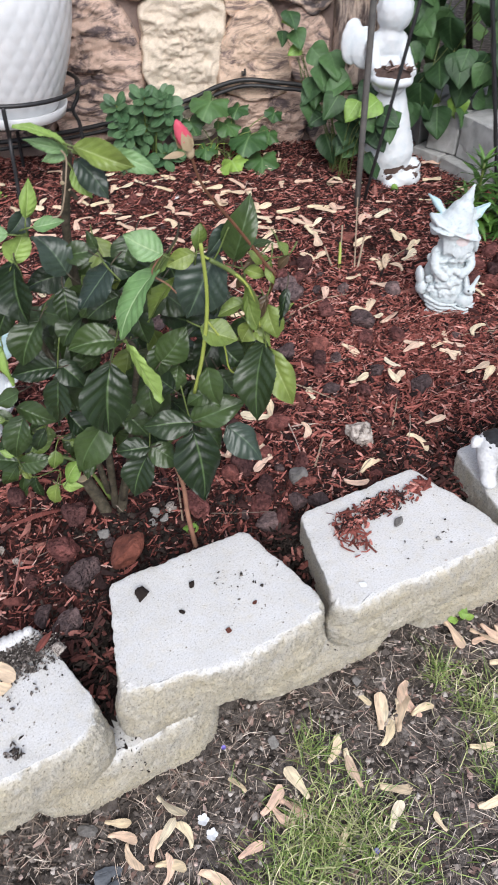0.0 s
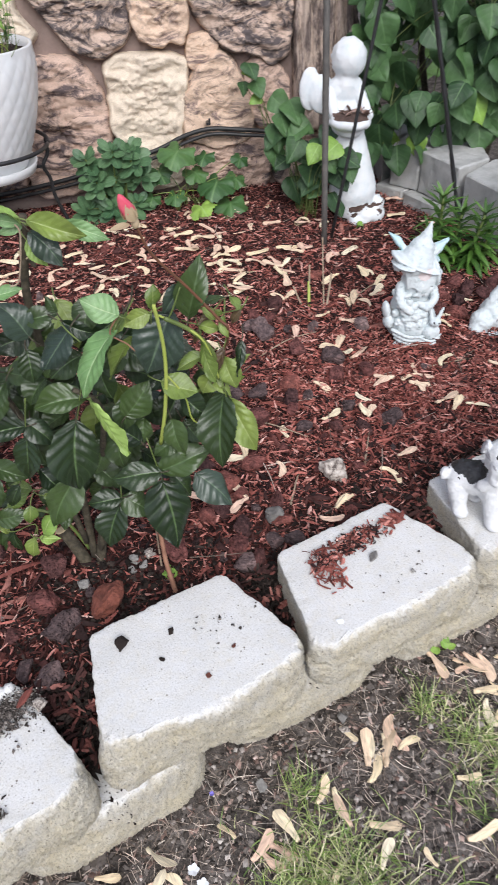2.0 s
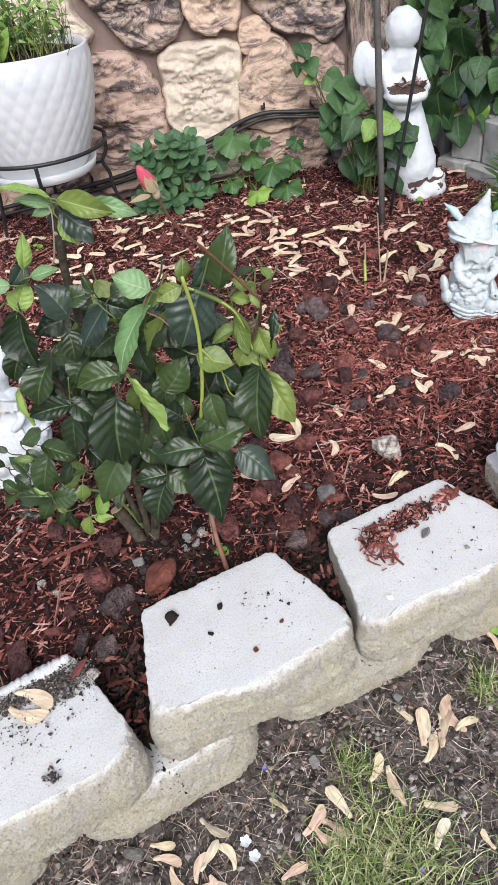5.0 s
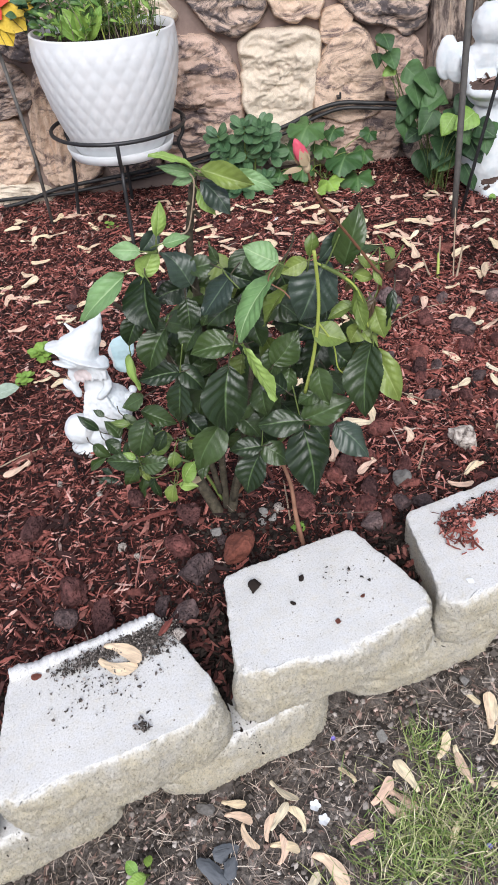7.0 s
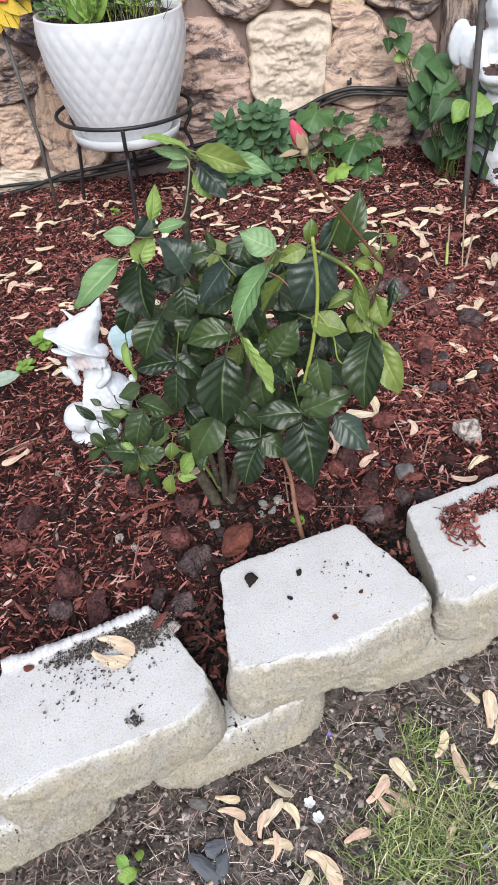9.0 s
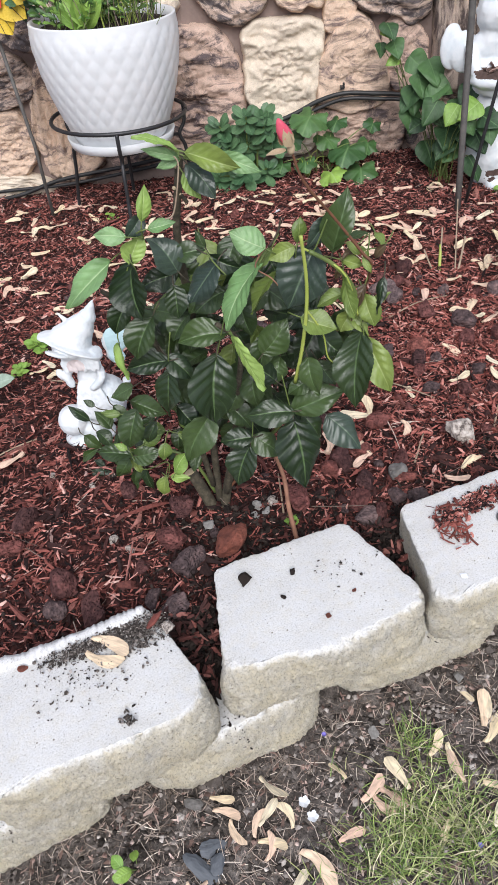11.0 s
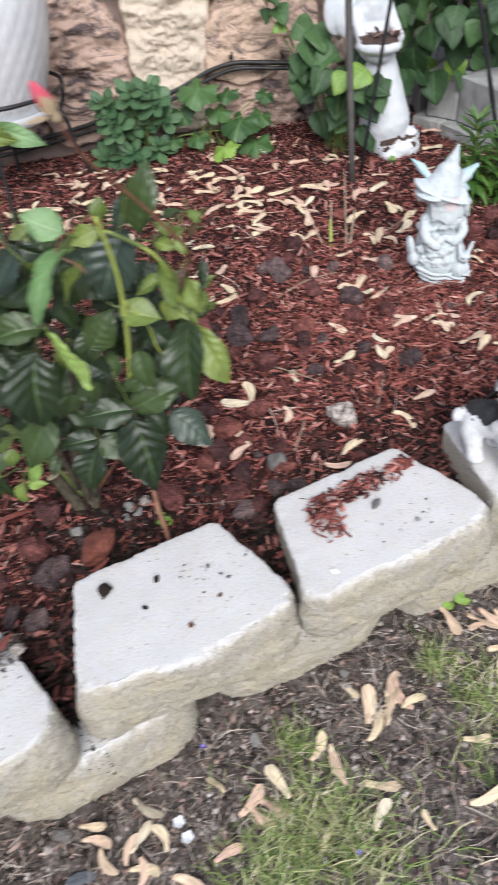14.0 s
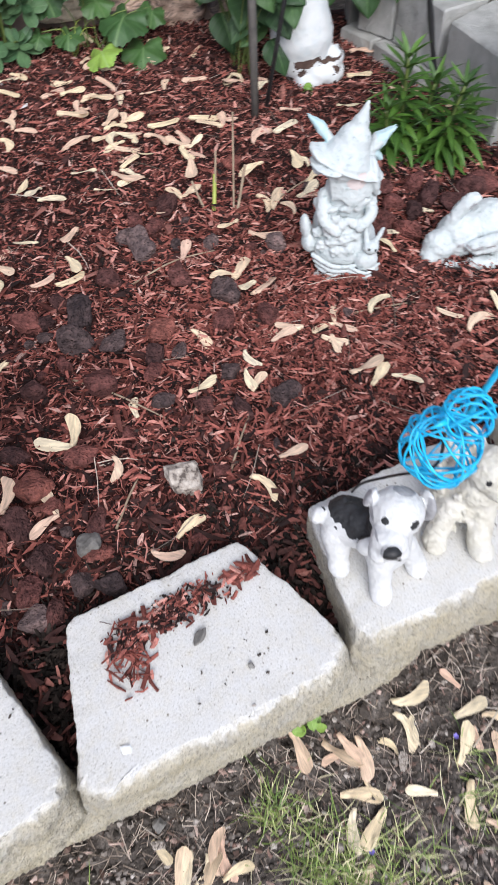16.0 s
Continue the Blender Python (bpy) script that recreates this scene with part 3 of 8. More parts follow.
def wall_slab():
    """The mortar body of the house wall, with its return at the corner."""
    bm = bmesh.new()
    bmesh.ops.create_cube(bm, size=1.0, matrix=Matrix.LocRotScale(((CORNER_X - 4.0) / 2, WALL_Y + 0.15, 1.2), None, (CORNER_X + 4.0, 0.3, 2.5)))
    bmesh.ops.create_cube(bm, size=1.0, matrix=Matrix.LocRotScale((CORNER_X - 0.15, WALL_Y + 2.302, 1.2), None, (0.3, 4.0, 2.5)))
    return part("wall_south", bm, MORTAR, smooth=False)


wall = tagged(wall_slab(), "house wall of cut sandstone in brown mortar", "wall", "", "structure")


def smooth_ring(corners, n=56):
    """Points evenly round a polygon with softened corners."""
    c = [Vector((p[0], p[1])) for p in corners]
    pts = []
    for i in range(len(c)):
        a, b, d = c[i - 1], c[i], c[(i + 1) % len(c)]
        for t in (0.0, 0.35, 0.65, 1.0):
            p0, p2 = b.lerp(a, 0.22), b.lerp(d, 0.22)
            pts.append((1 - t) ** 2 * p0 + 2 * t * (1 - t) * b + t * t * p2)
    length = [0.0]
    for i in range(len(pts)):
        length.append(length[-1] + (pts[(i + 1) % len(pts)] - pts[i]).length)
    out = []
    for k in range(n):
        s = length[-1] * k / n
        i = max(j for j in range(len(pts)) if length[j] <= s)
        t = (s - length[i]) / max(1e-9, length[i + 1] - length[i])
        out.append(pts[i].lerp(pts[(i + 1) % len(pts)], t))
    return out


def wall_stone(corners, mat, proud, rough, label="", rings=34, lean=(2.0, 9.0)):
    """A rough-faced stone set into the wall; corners in (x, z)."""
    ring = smooth_ring(corners, 110)
    mid = sum(ring, Vector((0, 0))) / len(ring)
    ring = [mid + (p - mid) * (1 + 0.014 / max(0.02, (p - mid).length)) for p in ring]
    seed = mid.x * 31 + mid.y * 17
    verts, faces = [], []
    n = len(ring)
    for r in range(rings + 2):
        for k, p in enumerate(ring):
            if r == 0:
                q, out = p, -0.01
            else:
                f = 1 - (r - 1) / rings * 0.985
                jag = 1 + 0.045 * noise.noise((p.x * 40, p.y * 40, seed)) * f
                q = mid + (p - mid) * f * jag
                dome = min(1.0, (1 - f) * 13) ** 0.5
                rel = noise.fractal((q.x * lean[0] * 7, seed, q.y * lean[1] * 2.6), 0.62, 2.1, 7) - 0.35 * abs(noise.fractal((q.x * lean[0] * 11, seed + 3, q.y * lean[1] * 4), 0.8, 2.1, 4))
                ledge = noise.noise((q.x * 9, seed + 5, q.y * 13))
                out = proud * (0.25 + 0.75 * dome) + rough * (rel + 0.5 * ledge) * min(1.0, 0.3 + dome)
            verts.append((q.x, WALL_Y - out, q.y))
    for r in range(rings + 1):
        for k in range(n):
            a, b = r * n + k, r * n + (k + 1) % n
            faces.append((a, a + n, b + n, b))
    faces.append(tuple(range((rings + 1) * n, (rings + 2) * n)))
    return put("stone", mesh_of("stone", verts, faces, True), mat, wall, label)


wall_stone([(-0.165, 0.60), (-0.12, 0.625), (0.03, 0.62), (0.078, 0.60), (0.066, 0.50), (0.036, 0.375), (-0.04, 0.36), (-0.145, 0.39), (-0.17, 0.43), (-0.158, 0.53)], STONE_PALE, 0.045, 0.016, "pale cream cut stone")
wall_stone([(-0.43, 0.60), (-0.36, 0.635), (-0.25, 0.625), (-0.21, 0.57), (-0.185, 0.50), (-0.185, 0.36), (-0.25, 0.26), (-0.44, 0.24), (-0.47, 0.40)], STONE_PINK, 0.05, 0.018, "pink stone with dark weathered streaks", lean=(1.5, 12.0))
wall_stone([(-0.37, 0.82), (-0.08, 0.84), (-0.085, 0.70), (-0.11, 0.66), (-0.19, 0.632), (-0.25, 0.665), (-0.31, 0.75)], STONE_DARK, 0.045, 0.018)
wall_stone([(-0.06, 0.84), (0.085, 0.84), (0.09, 0.70), (0.075, 0.655), (0.03, 0.665), (0.01, 0.65), (-0.05, 0.675), (-0.065, 0.74)], STONE_TAN, 0.045, 0.012)
wall_stone([(0.11, 0.85), (0.39, 0.86), (0.40, 0.68), (0.385, 0.60), (0.33, 0.575), (0.30, 0.61), (0.20, 0.635), (0.14, 0.70), (0.105, 0.76)], STONE_DARK, 0.05, 0.02)
wall_stone([(0.095, 0.655), (0.14, 0.665), (0.175, 0.645), (0.155, 0.61), (0.115, 0.575), (0.09, 0.60)], STONE_TAN, 0.03, 0.006)
wall_stone([(0.055, 0.395), (0.07, 0.50), (0.105, 0.565), (0.17, 0.62), (0.21, 0.60), (0.245, 0.53), (0.27, 0.43), (0.26, 0.375), (0.15, 0.355)], STONE_TAN, 0.055, 0.008, "rounded pale stone")
wall_stone([(0.255, 0.56), (0.30, 0.595), (0.35, 0.57), (0.385, 0.53), (0.385, 0.44), (0.30, 0.40), (0.28, 0.44)], STONE_PINK, 0.035, 0.008)
wall_stone([(0.415, 0.86), (0.585, 0.86), (0.59, 0.55), (0.58, 0.40), (0.46, 0.38), (0.41, 0.42), (0.42, 0.60)], STONE_BARK, 0.07, 0.022, "ridged grey-brown stone", lean=(12.0, 1.0))
wall_stone([(-0.11, 0.34), (-0.06, 0.345), (0.03, 0.362), (0.04, 0.30), (0.02, 0.25), (-0.10, 0.24)], STONE_PALE, 0.04, 0.010)
wall_stone([(0.06, 0.365), (0.16, 0.345), (0.30, 0.37), (0.33, 0.28), (0.30, 0.20), (0.06, 0.22)], STONE_PINK, 0.035, 0.012)
wall_stone([(0.34, 0.38), (0.45, 0.37), (0.58, 0.38), (0.585, 0.22), (0.35, 0.21)], STONE_DARK, 0.04, 0.012)
wall_stone([(-0.58, 0.86), (-0.40, 0.87), (-0.40, 0.76), (-0.345, 0.70), (-0.42, 0.655), (-0.56, 0.67)], STONE_PALE, 0.04, 0.012)
wall_stone([(-0.99, 0.86), (-0.61, 0.86), (-0.59, 0.67), (-0.66, 0.60), (-0.86, 0.64), (-0.97, 0.70)], STONE_DARK, 0.04, 0.015)
wall_stone([(-1.02, 0.66), (-0.88, 0.61), (-0.84, 0.55), (-0.86, 0.50), (-1.02, 0.48)], STONE_DARK, 0.05, 0.018, lean=(1.5, 12.0))
wall_stone([(-0.82, 0.59), (-0.68, 0.57), (-0.66, 0.44), (-0.68, 0.28), (-0.77, 0.22), (-0.86, 0.26), (-0.88, 0.40), (-0.86, 0.48)], STONE_TAN, 0.05, 0.022, "tan stone with ridged face", lean=(8.0, 2.0))
wall_stone([(-0.64, 0.56), (-0.49, 0.58), (-0.485, 0.40), (-0.47, 0.26), (-0.64, 0.24), (-0.655, 0.40)], STONE_PINK, 0.045, 0.016)
wall_stone([(-1.03, 0.46), (-0.93, 0.465), (-0.90, 0.40), (-0.905, 0.32), (-0.95, 0.275), (-1.04, 0.28)], STONE_TAN, 0.045, 0.014)
wall_stone([(-1.16, 0.26), (-0.98, 0.265), (-0.89, 0.235), (-0.87, 0.19), (-0.92, 0.15), (-1.16, 0.14)], STONE_PALE, 0.05, 0.014, lean=(1.5, 14.0))
wall_stone([(-1.20, 0.47), (-1.06, 0.47), (-1.06, 0.29), (-1.20, 0.29)], STONE_TAN, 0.045, 0.014)

# ---- the edging: two courses of tapered concrete blocks ----
BLOCK_PLAN = [(0.0, 0.0), (0.215, 0.0), (0.258, -0.15), (0.25, -0.178), (0.222, -0.193), (0.10, -0.192), (-0.02, -0.183), (-0.04, -0.165)]
LOWER_PLAN = [(0.0, 0.0), (0.215, 0.0), (0.250, -0.130), (0.248, -0.160), (0.232, -0.186), (0.20, -0.198), (0.10, -0.200), (0.02, -0.196), (-0.014, -0.182), (-0.032, -0.158), (-0.034, -0.130)]
BLOCK_H = 0.107


def edging_block(seed, lip=False, plan=BLOCK_PLAN, height=BLOCK_H):
    """A split-faced wall block: plain top and flanks, a broken front."""
    n = 340
    dense = []
    c = [Vector(p) for p in plan]
    for i in range(len(c)):
        a, b, d = c[i - 1], c[i], c[(i + 1) % len(c)]
        cut = min(0.010, (b - a).length / 3, (d - b).length / 3)
        p0, p2 = b + (a - b).normalized() * cut, b + (d - b).normalized() * cut
        dense += [(1 - t) ** 2 * p0 + 2 * t * (1 - t) * b + t * t * p2 for t in (0, 0.5, 1)]
    ln = [0.0]
    for i in range(len(dense)):
        ln.append(ln[-1] + (dense[(i + 1) % len(dense)] - dense[i]).length)
    ring = []
    j = 0
    for k in range(n):
        s = ln[-1] * k / n
        while ln[j + 1] < s:
            j += 1
        ring.append(dense[j].lerp(dense[(j + 1) % len(dense)], (s - ln[j]) / max(1e-9, ln[j + 1] - ln[j])))
    mid = sum(c, Vector((0, 0))) / len(c)
    off = seed * 11.7
    grit = random.Random(seed)
    verts, faces = [], []
    rows = [k / 34 for k in range(33)] + [0.965, 0.98, 0.99, 1.0]
    for v in rows:
        for k, p in enumerate(ring):
            t = ring[(k + 1) % n] - ring[k - 1]
            out = Vector((-t.y, t.x)).normalized()
            if out.dot(p - mid) < 0:
                out = -out
            front = min(1.0, max(0.0, (-p.y - 0.135) / 0.03))
            q3 = Vector((p.x * 26 + off, p.y * 26, v * 3.0))
            split = noise.fractal(q3 * 2.2, 0.6, 2.2, 6) * 0.0022 + noise.noise((p.x * 11 + off, v * 1.5, 3)) * 0.010 + noise.noise((p.x * 34 + off, v * 4, 8)) * 0.0035 + grit.uniform(-0.0019, 0.0019) + 0.006 * math.sin(math.pi * v)
            fine = noise.fractal(Vector((p.x * 120 + off, p.y * 120, v * 13)), 0.8, 2, 3) * 0.0016
            chip = -0.008 * max(0.0, v - 0.9) / 0.1 * max(0.0, noise.noise((p.x * 30 + off, p.y * 30, 9.1))) - 0.0012 * max(0.0, (v - 0.97) / 0.03) - front * 0.006 * max(0.0, (v - 0.84) / 0.16) ** 2 * (1 + noise.noise((p.x * 70 + off, p.y * 70, 2.0)))
            under = -0.006 * max(0.0, 1 - v / 0.10) ** 2 * (1 + 0.6 * noise.noise((p.x * 25 + off, p.y * 25, 4.4)))
            d = max(-0.011, front * split + fine + chip + under)
            pit = front * 0.0060 * max(0.0, (v - 0.90) / 0.10) * max(0.0, noise.noise((p.x * 75 + off, p.y * 75, v * 3)) + 0.15)
            verts.append((p.x + out.x * d, p.y + out.y * d, v * height - pit - 0.0012 * max(0.0, (v - 0.98) / 0.02) * (1 + front * noise.noise((p.x * 50, off, 1)))))
    rim = [Vector(v) for v in verts[-n:]]
    for f, keep in ((0.985, 1.0), (0.965, 0.85), (0.93, 0.6), (0.88, 0.35), (0.80, 0.0), (0.45, 0.0), (0.12, 0.0)):
        for p, q in zip(rim, ring):
            e = q.lerp(p.xy, keep)
            sag = -0.0010 * keep ** 3 + 0.0012 * keep * noise.noise((e.x * 55, e.y * 55, off))
            verts.append((mid.x + (e.x - mid.x) * f, mid.y + (e.y - mid.y) * f, height + (sag if f > 0.15 else 0.0)))
    total = len(rows) + 7
    for r in range(total - 1):
        for k in range(n):
            a, b = r * n + k, r * n + (k + 1) % n
            faces.append((a, b, b + n, a + n))
    faces.append(tuple((total - 1) * n + k for k in range(n)))
    faces.append(tuple(range(n - 1, -1, -1)))
    if lip:
        # a rough raised lip along the rear
        first = len(verts)
        cuts = 70
        for i in range(cuts + 1):
            x = 0.003 + 0.209 * i / cuts
            back = -0.003 + grit.uniform(-0.001, 0.001)
            deep = 0.018 + 0.009 * noise.noise((x * 40, off, 0)) + grit.uniform(-0.002, 0.002)
            up = height + 0.007 + 0.007 * noise.noise((x * 45, off, 5)) + grit.uniform(-0.0016, 0.0016)
            verts += [(x, back, height - 0.004), (x, back - 0.001, up - 0.001), (x, back - 0.5 * deep, up + grit.uniform(-0.0008, 0.0008)), (x, back - deep, up - 0.002), (x, back - deep - 0.002, height - 0.004)]
        for i in range(cuts):
            for r in range(4):
                a = first + 5 * i + r
                faces.append((a, a + 1, a + 6, a + 5))
        faces.append(tuple(first + r for r in range(4, -1, -1)))
        faces.append(tuple(first + 5 * cuts + r for r in range(5)))
    me = mesh_of("edging_block", verts, faces, True)
    return me


def lay_block(seed, x, y, turn, z, label, mat=CONCRETE):
    me = edging_block(seed, seed in (1, 2), BLOCK_PLAN if seed < 20 else LOWER_PLAN)
    m = Matrix.Translation((x, y, z)) @ Euler((0, 0, radians(turn))).to_matrix().to_4x4()
    ob = put("edging_block", me, mat, None, "", m)
    return tagged(ob, label, "concrete block", "edging blocks")


UPPER = [(-0.792, 0.405, 23), (-0.494, 0.527, 23), (-0.200, 0.672, 21.5), (0.087, 0.774, 23), (0.371, 0.892, 24.5), (0.645, 1.015, 24)]
TOP_LABELS = ["pale concrete edging block on the upper course", "pale concrete edging block with soil and a winged seed on top", "pale concrete edging block with a dark chip on top",
              "pale concrete edging block with red bark bits on top", "pale concrete edging block carrying two animal figurines", "pale concrete edging block beside the mulch"]
for k, (x, y, turn) in enumerate(UPPER):
    lay_block(k + 1, x, y, turn, BLOCK_H + 0.0007, TOP_LABELS[k])
    lay_block(k + 21, x + 0.140, y + 0.084, turn + 1, 0.0, "pale concrete edging block half sunk in soil")

# ---- the pot on its stand by the wall ----
def planter():
    at = Vector((-0.542, 2.115, 0.0))
    pot = thing("flower_pot", at + Vector((0, 0, 0.437)), "tall white glazed pot with a diamond pattern, on a stand", "flower pot")
    bm = bmesh.new()
    sides, rows = 264, 120
    rings = []
    for j in range(rows + 1):
        v = j / rows
        r0 = 0.128 + 0.070 * math.sin(min(1.0, v * 1.08) * math.pi / 2) ** 0.9 - 0.004 * max(0.0, v - 0.85) / 0.15
        ring = []
        for k in range(sides):
            a = 2 * math.pi * k / sides
            s = a / (2 * math.pi) * 28
            e = v * 5.0
            p1, p2 = (s + e) % 1.0, (s - e) % 1.0
            dia = abs(math.sin(math.pi * p1) * math.sin(math.pi * p2)) ** 0.8
            fade = min(1.0, max(0.0, (v - 0.03) / 0.06)) * min(1.0, max(0.0, (0.97 - v) / 0.06))
            r = r0 + 0.0019 * (dia - 0.4) * fade
            ring.append(bm.verts.new((r * math.cos(a), r * math.sin(a), v * 0.298)))
        rings.append(ring)
    for r, z in ((0.186, 0.298), (0.183, 0.28), (0.178, 0.262)):
        rings.append([bm.verts.new((r * math.cos(2 * math.pi * k / sides), r * math.sin(2 * math.pi * k / sides), z)) for k in range(sides)])
    for a, b in zip(rings, rings[1:]):
        for k in range(sides):
            bm.faces.new((a[k], a[(k + 1) % sides], b[(k + 1) % sides], b[k]))
    bm.faces.new(rings[0][::-1])
    part("body", bm, WHITE_POT, pot)
    bm = bmesh.new()
    lathe(bm, [(0.05, 0.245), (0.179, 0.245), (0.179, 0.276), (0.12, 0.282), (0.01, 0.286)], 40)
    for v in bm.verts:
        v.co.z += 0.006 * noise.noise(v.co * 40)
    part("soil", bm, GAP_BARK, pot, "dark potting soil")
    saucer = thing("saucer", at + Vector((0, 0, 0.418)), "round white glazed saucer under the pot", "saucer")
    bm = bmesh.new()
    lathe(bm, [(0.135, 0.0), (0.148, 0.004), (0.156, 0.030), (0.152, 0.031), (0.146, 0.018), (0.02, 0.018)], 72)
    part("dish", bm, WHITE_POT, saucer)
    return at


pot_at = planter()


def plant_stand(at):
    st = thing("plant_stand", (at.x, at.y, 0.2), "black wrought iron ring stand on thin legs", "plant stand")
    circle = [(0.192 * math.cos(a), 0.192 * math.sin(a), 0.292) for a in (2 * math.pi * k / 64 for k in range(65))]
    bm = bmesh.new()
    tube(bm, circle, 0.0055, 8)
    part("ring", bm, BLACK_IRON, st)
    low = [(0.11 * math.cos(a), 0.11 * math.sin(a), 0.212) for a in (2 * math.pi * k / 48 for k in range(49))]
    bm = bmesh.new()
    tube(bm, low, 0.005, 8)
    part("support_ring", bm, BLACK_IRON, st)
    for deg, foot in ((-82, 0.215), (158, 0.215), (22, 0.23), (100, 0.20)):
        a = radians(deg)
        d = Vector((math.cos(a), math.sin(a), 0))
        bm = bmesh.new()
        tube(bm, curve_points([d * 0.192 + Vector((0, 0, 0.29)), d * 0.190 + Vector((0, 0, 0.245)), d * 0.172 + Vector((0, 0, 0.212)), d * 0.186 + Vector((0, 0, 0.175)), d * 0.192 + Vector((0, 0, 0.12)), d * (foot - 0.008) + Vector((0, 0, 0.03)), d * foot + Vector((0, 0, -0.03))], 6), 0.0055, 8)
        part("leg", bm, BLACK_IRON, st)
        bm = bmesh.new()
        tube(bm, [d * 0.172 + Vector((0, 0, 0.212)), d * 0.105 + Vector((0, 0, 0.212))], 0.0045, 8)
        part("arm", bm, BLACK_IRON, st)


plant_stand(pot_at)

# ---- leaf shapes shared by the plants ----
def rose_leaflet(seed):
    """A quilted, finely toothed leaflet, 1 long and 1 broad, with its own curl and twist."""
    rg = random.Random(seed + 400)
    nu, nv = 14, 44
    arch, cup = rg.uniform(0.10, 0.36), rg.uniform(-0.55, 0.10)
    turn, sway, quilt = rg.uniform(-0.9, 0.9), rg.uniform(-0.08, 0.08), rg.uniform(0.014, 0.028)
    widest, ph = rg.uniform(0.34, 0.44), rg.uniform(0, 6)
    fold, uneven = rg.uniform(0.10, 0.5), rg.uniform(-0.12, 0.12)
    verts, faces, uvs = [], [], []
    for j in range(nv + 1):
        v = j / nv
        if v < widest:
            w = 0.44 * math.sin(math.pi / 2 * v / widest) ** 0.72
        else:
            t = (v - widest) / (1 - widest)
            w = 0.44 * math.cos(math.pi / 2 * t) ** 0.92 * (1 - 0.22 * t ** 3)
        w = max(w, 0.004)
        for i in range(nu + 1):
            u = i / nu * 2 - 1
            tooth = 1 + (0.022 if j % 2 else -0.022) * abs(u) ** 8 * min(1.0, 6 * v) + uneven * u
            x = u * w * tooth
            vein = math.sin((v - 0.275 * abs(u)) * 6 * 6.283)
            z = -quilt * vein * min(1.0, 3 * abs(u)) * (1 - 0.6 * abs(u) ** 4) * (1 - 0.5 * v)
            z += cup * abs(u) ** 2.2 * w * 0.6 + fold * abs(x) + arch * (v - v ** 2.4)
            z += 0.05 * math.sin(5 * v + ph + 1.5 * (u > 0)) * abs(u) ** 2 + 0.025 * math.sin(12 * v + 2 * ph) * abs(u) ** 4
            z -= 0.10 * max(0.0, v - 0.75) * (1 - abs(u))
            a = turn * (v - 0.4)
            verts.append((x * math.cos(a) - z * math.sin(a) + sway * v * (1 - v) * 4, v - 0.05 * abs(u) ** 2 * (v < 0.2), x * math.sin(a) + z * math.cos(a)))
            uvs.append((i / nu, v))
    for j in range(nv):
        for i in range(nu):
            a = j * (nu + 1) + i
            faces.append((a, a + 1, a + nu + 2, a + nu + 1))
    me = mesh_of("rose_leaf", verts, faces, True)
    lay = me.uv_layers.new(name="leaf")
    for loop in me.loops:
        lay.data[loop.index].uv = uvs[loop.vertex_index]
    return me


ROSE_LEAVES = [rose_leaflet(k) for k in range(14)]
LILAC_LEAVES = [leaf_mesh("heart_leaf", heart(0.44), 10, 18, 0.10 + 0.06 * (k % 3), 0.16 + 0.06 * k, 0.07, 0.0, 10 + k, 5) for k in range(5)]
SEDUM_LEAVES = [leaf_mesh("sedum_leaf", oval(0.30, 0.62, 0.45), 6, 9, 0.18, -0.10, 0.02, 0.0, 20 + k) for k in range(2)]
LILY_LEAVES = [leaf_mesh("lily_leaf", oval(0.075, 0.35, 0.9), 4, 9, 0.5, 0.10 + 0.15 * k, 0.02, 0.0, 30 + k) for k in range(3)]
SMALL_LEAVES = [leaf_mesh("small_leaf", oval(0.34, 0.5, 0.7), 4, 7, 0.25, 0.15, 0.04, 0.0, 40 + k) for k in range(2)]


def lobed_mesh(seed):
    """A round palmate leaf with five shallow lobes and a notch at the stalk."""
    rng = random.Random(seed)
    verts, faces, uvs = [(0, 0.42, 0.0)], [], [(0.5, 0.5)]
    n, rings = 60, 5
    for r in range(1, rings + 1):
        for k in range(n):
            a = -math.pi / 2 + 2 * math.pi * (k + 0.5) / n
            lobe = 0.40 + 0.10 * abs(math.cos(2.5 * (a - math.pi / 2))) + 0.02 * math.cos(20 * a)
            notch = 1 - 0.55 * math.exp(-min(k + 0.5, n - k - 0.5) ** 2 / 6)
            q = lobe * notch * r / rings
            x, y = q * math.cos(a), 0.42 + q * math.sin(a)
            z = 0.06 * math.cos(5 * a) * (r / rings) ** 2 - 0.12 * (r / rings) ** 2 + 0.03 * rng.uniform(-1, 1) * (r == rings)
            verts.append((x, y, z))
            uvs.append((0.5 + x, y))
    for k in range(n):
        faces.append((0, 1 + k, 1 + (k + 1) % n))
        for r in range(rings - 1):
            a, b = 1 + r * n + k, 1 + r * n + (k + 1) % n
            faces.append((a, a + n, b + n, b))
    me = mesh_of("lobed_leaf", verts, faces, True)
    lay = me.uv_layers.new(name="leaf")
    for loop in me.loops:
        lay.data[loop.index].uv = uvs[loop.vertex_index]
    return me


LOBED_LEAVES = [lobed_mesh(k) for k in range(2)]
MESHES_BY_MAT = {}


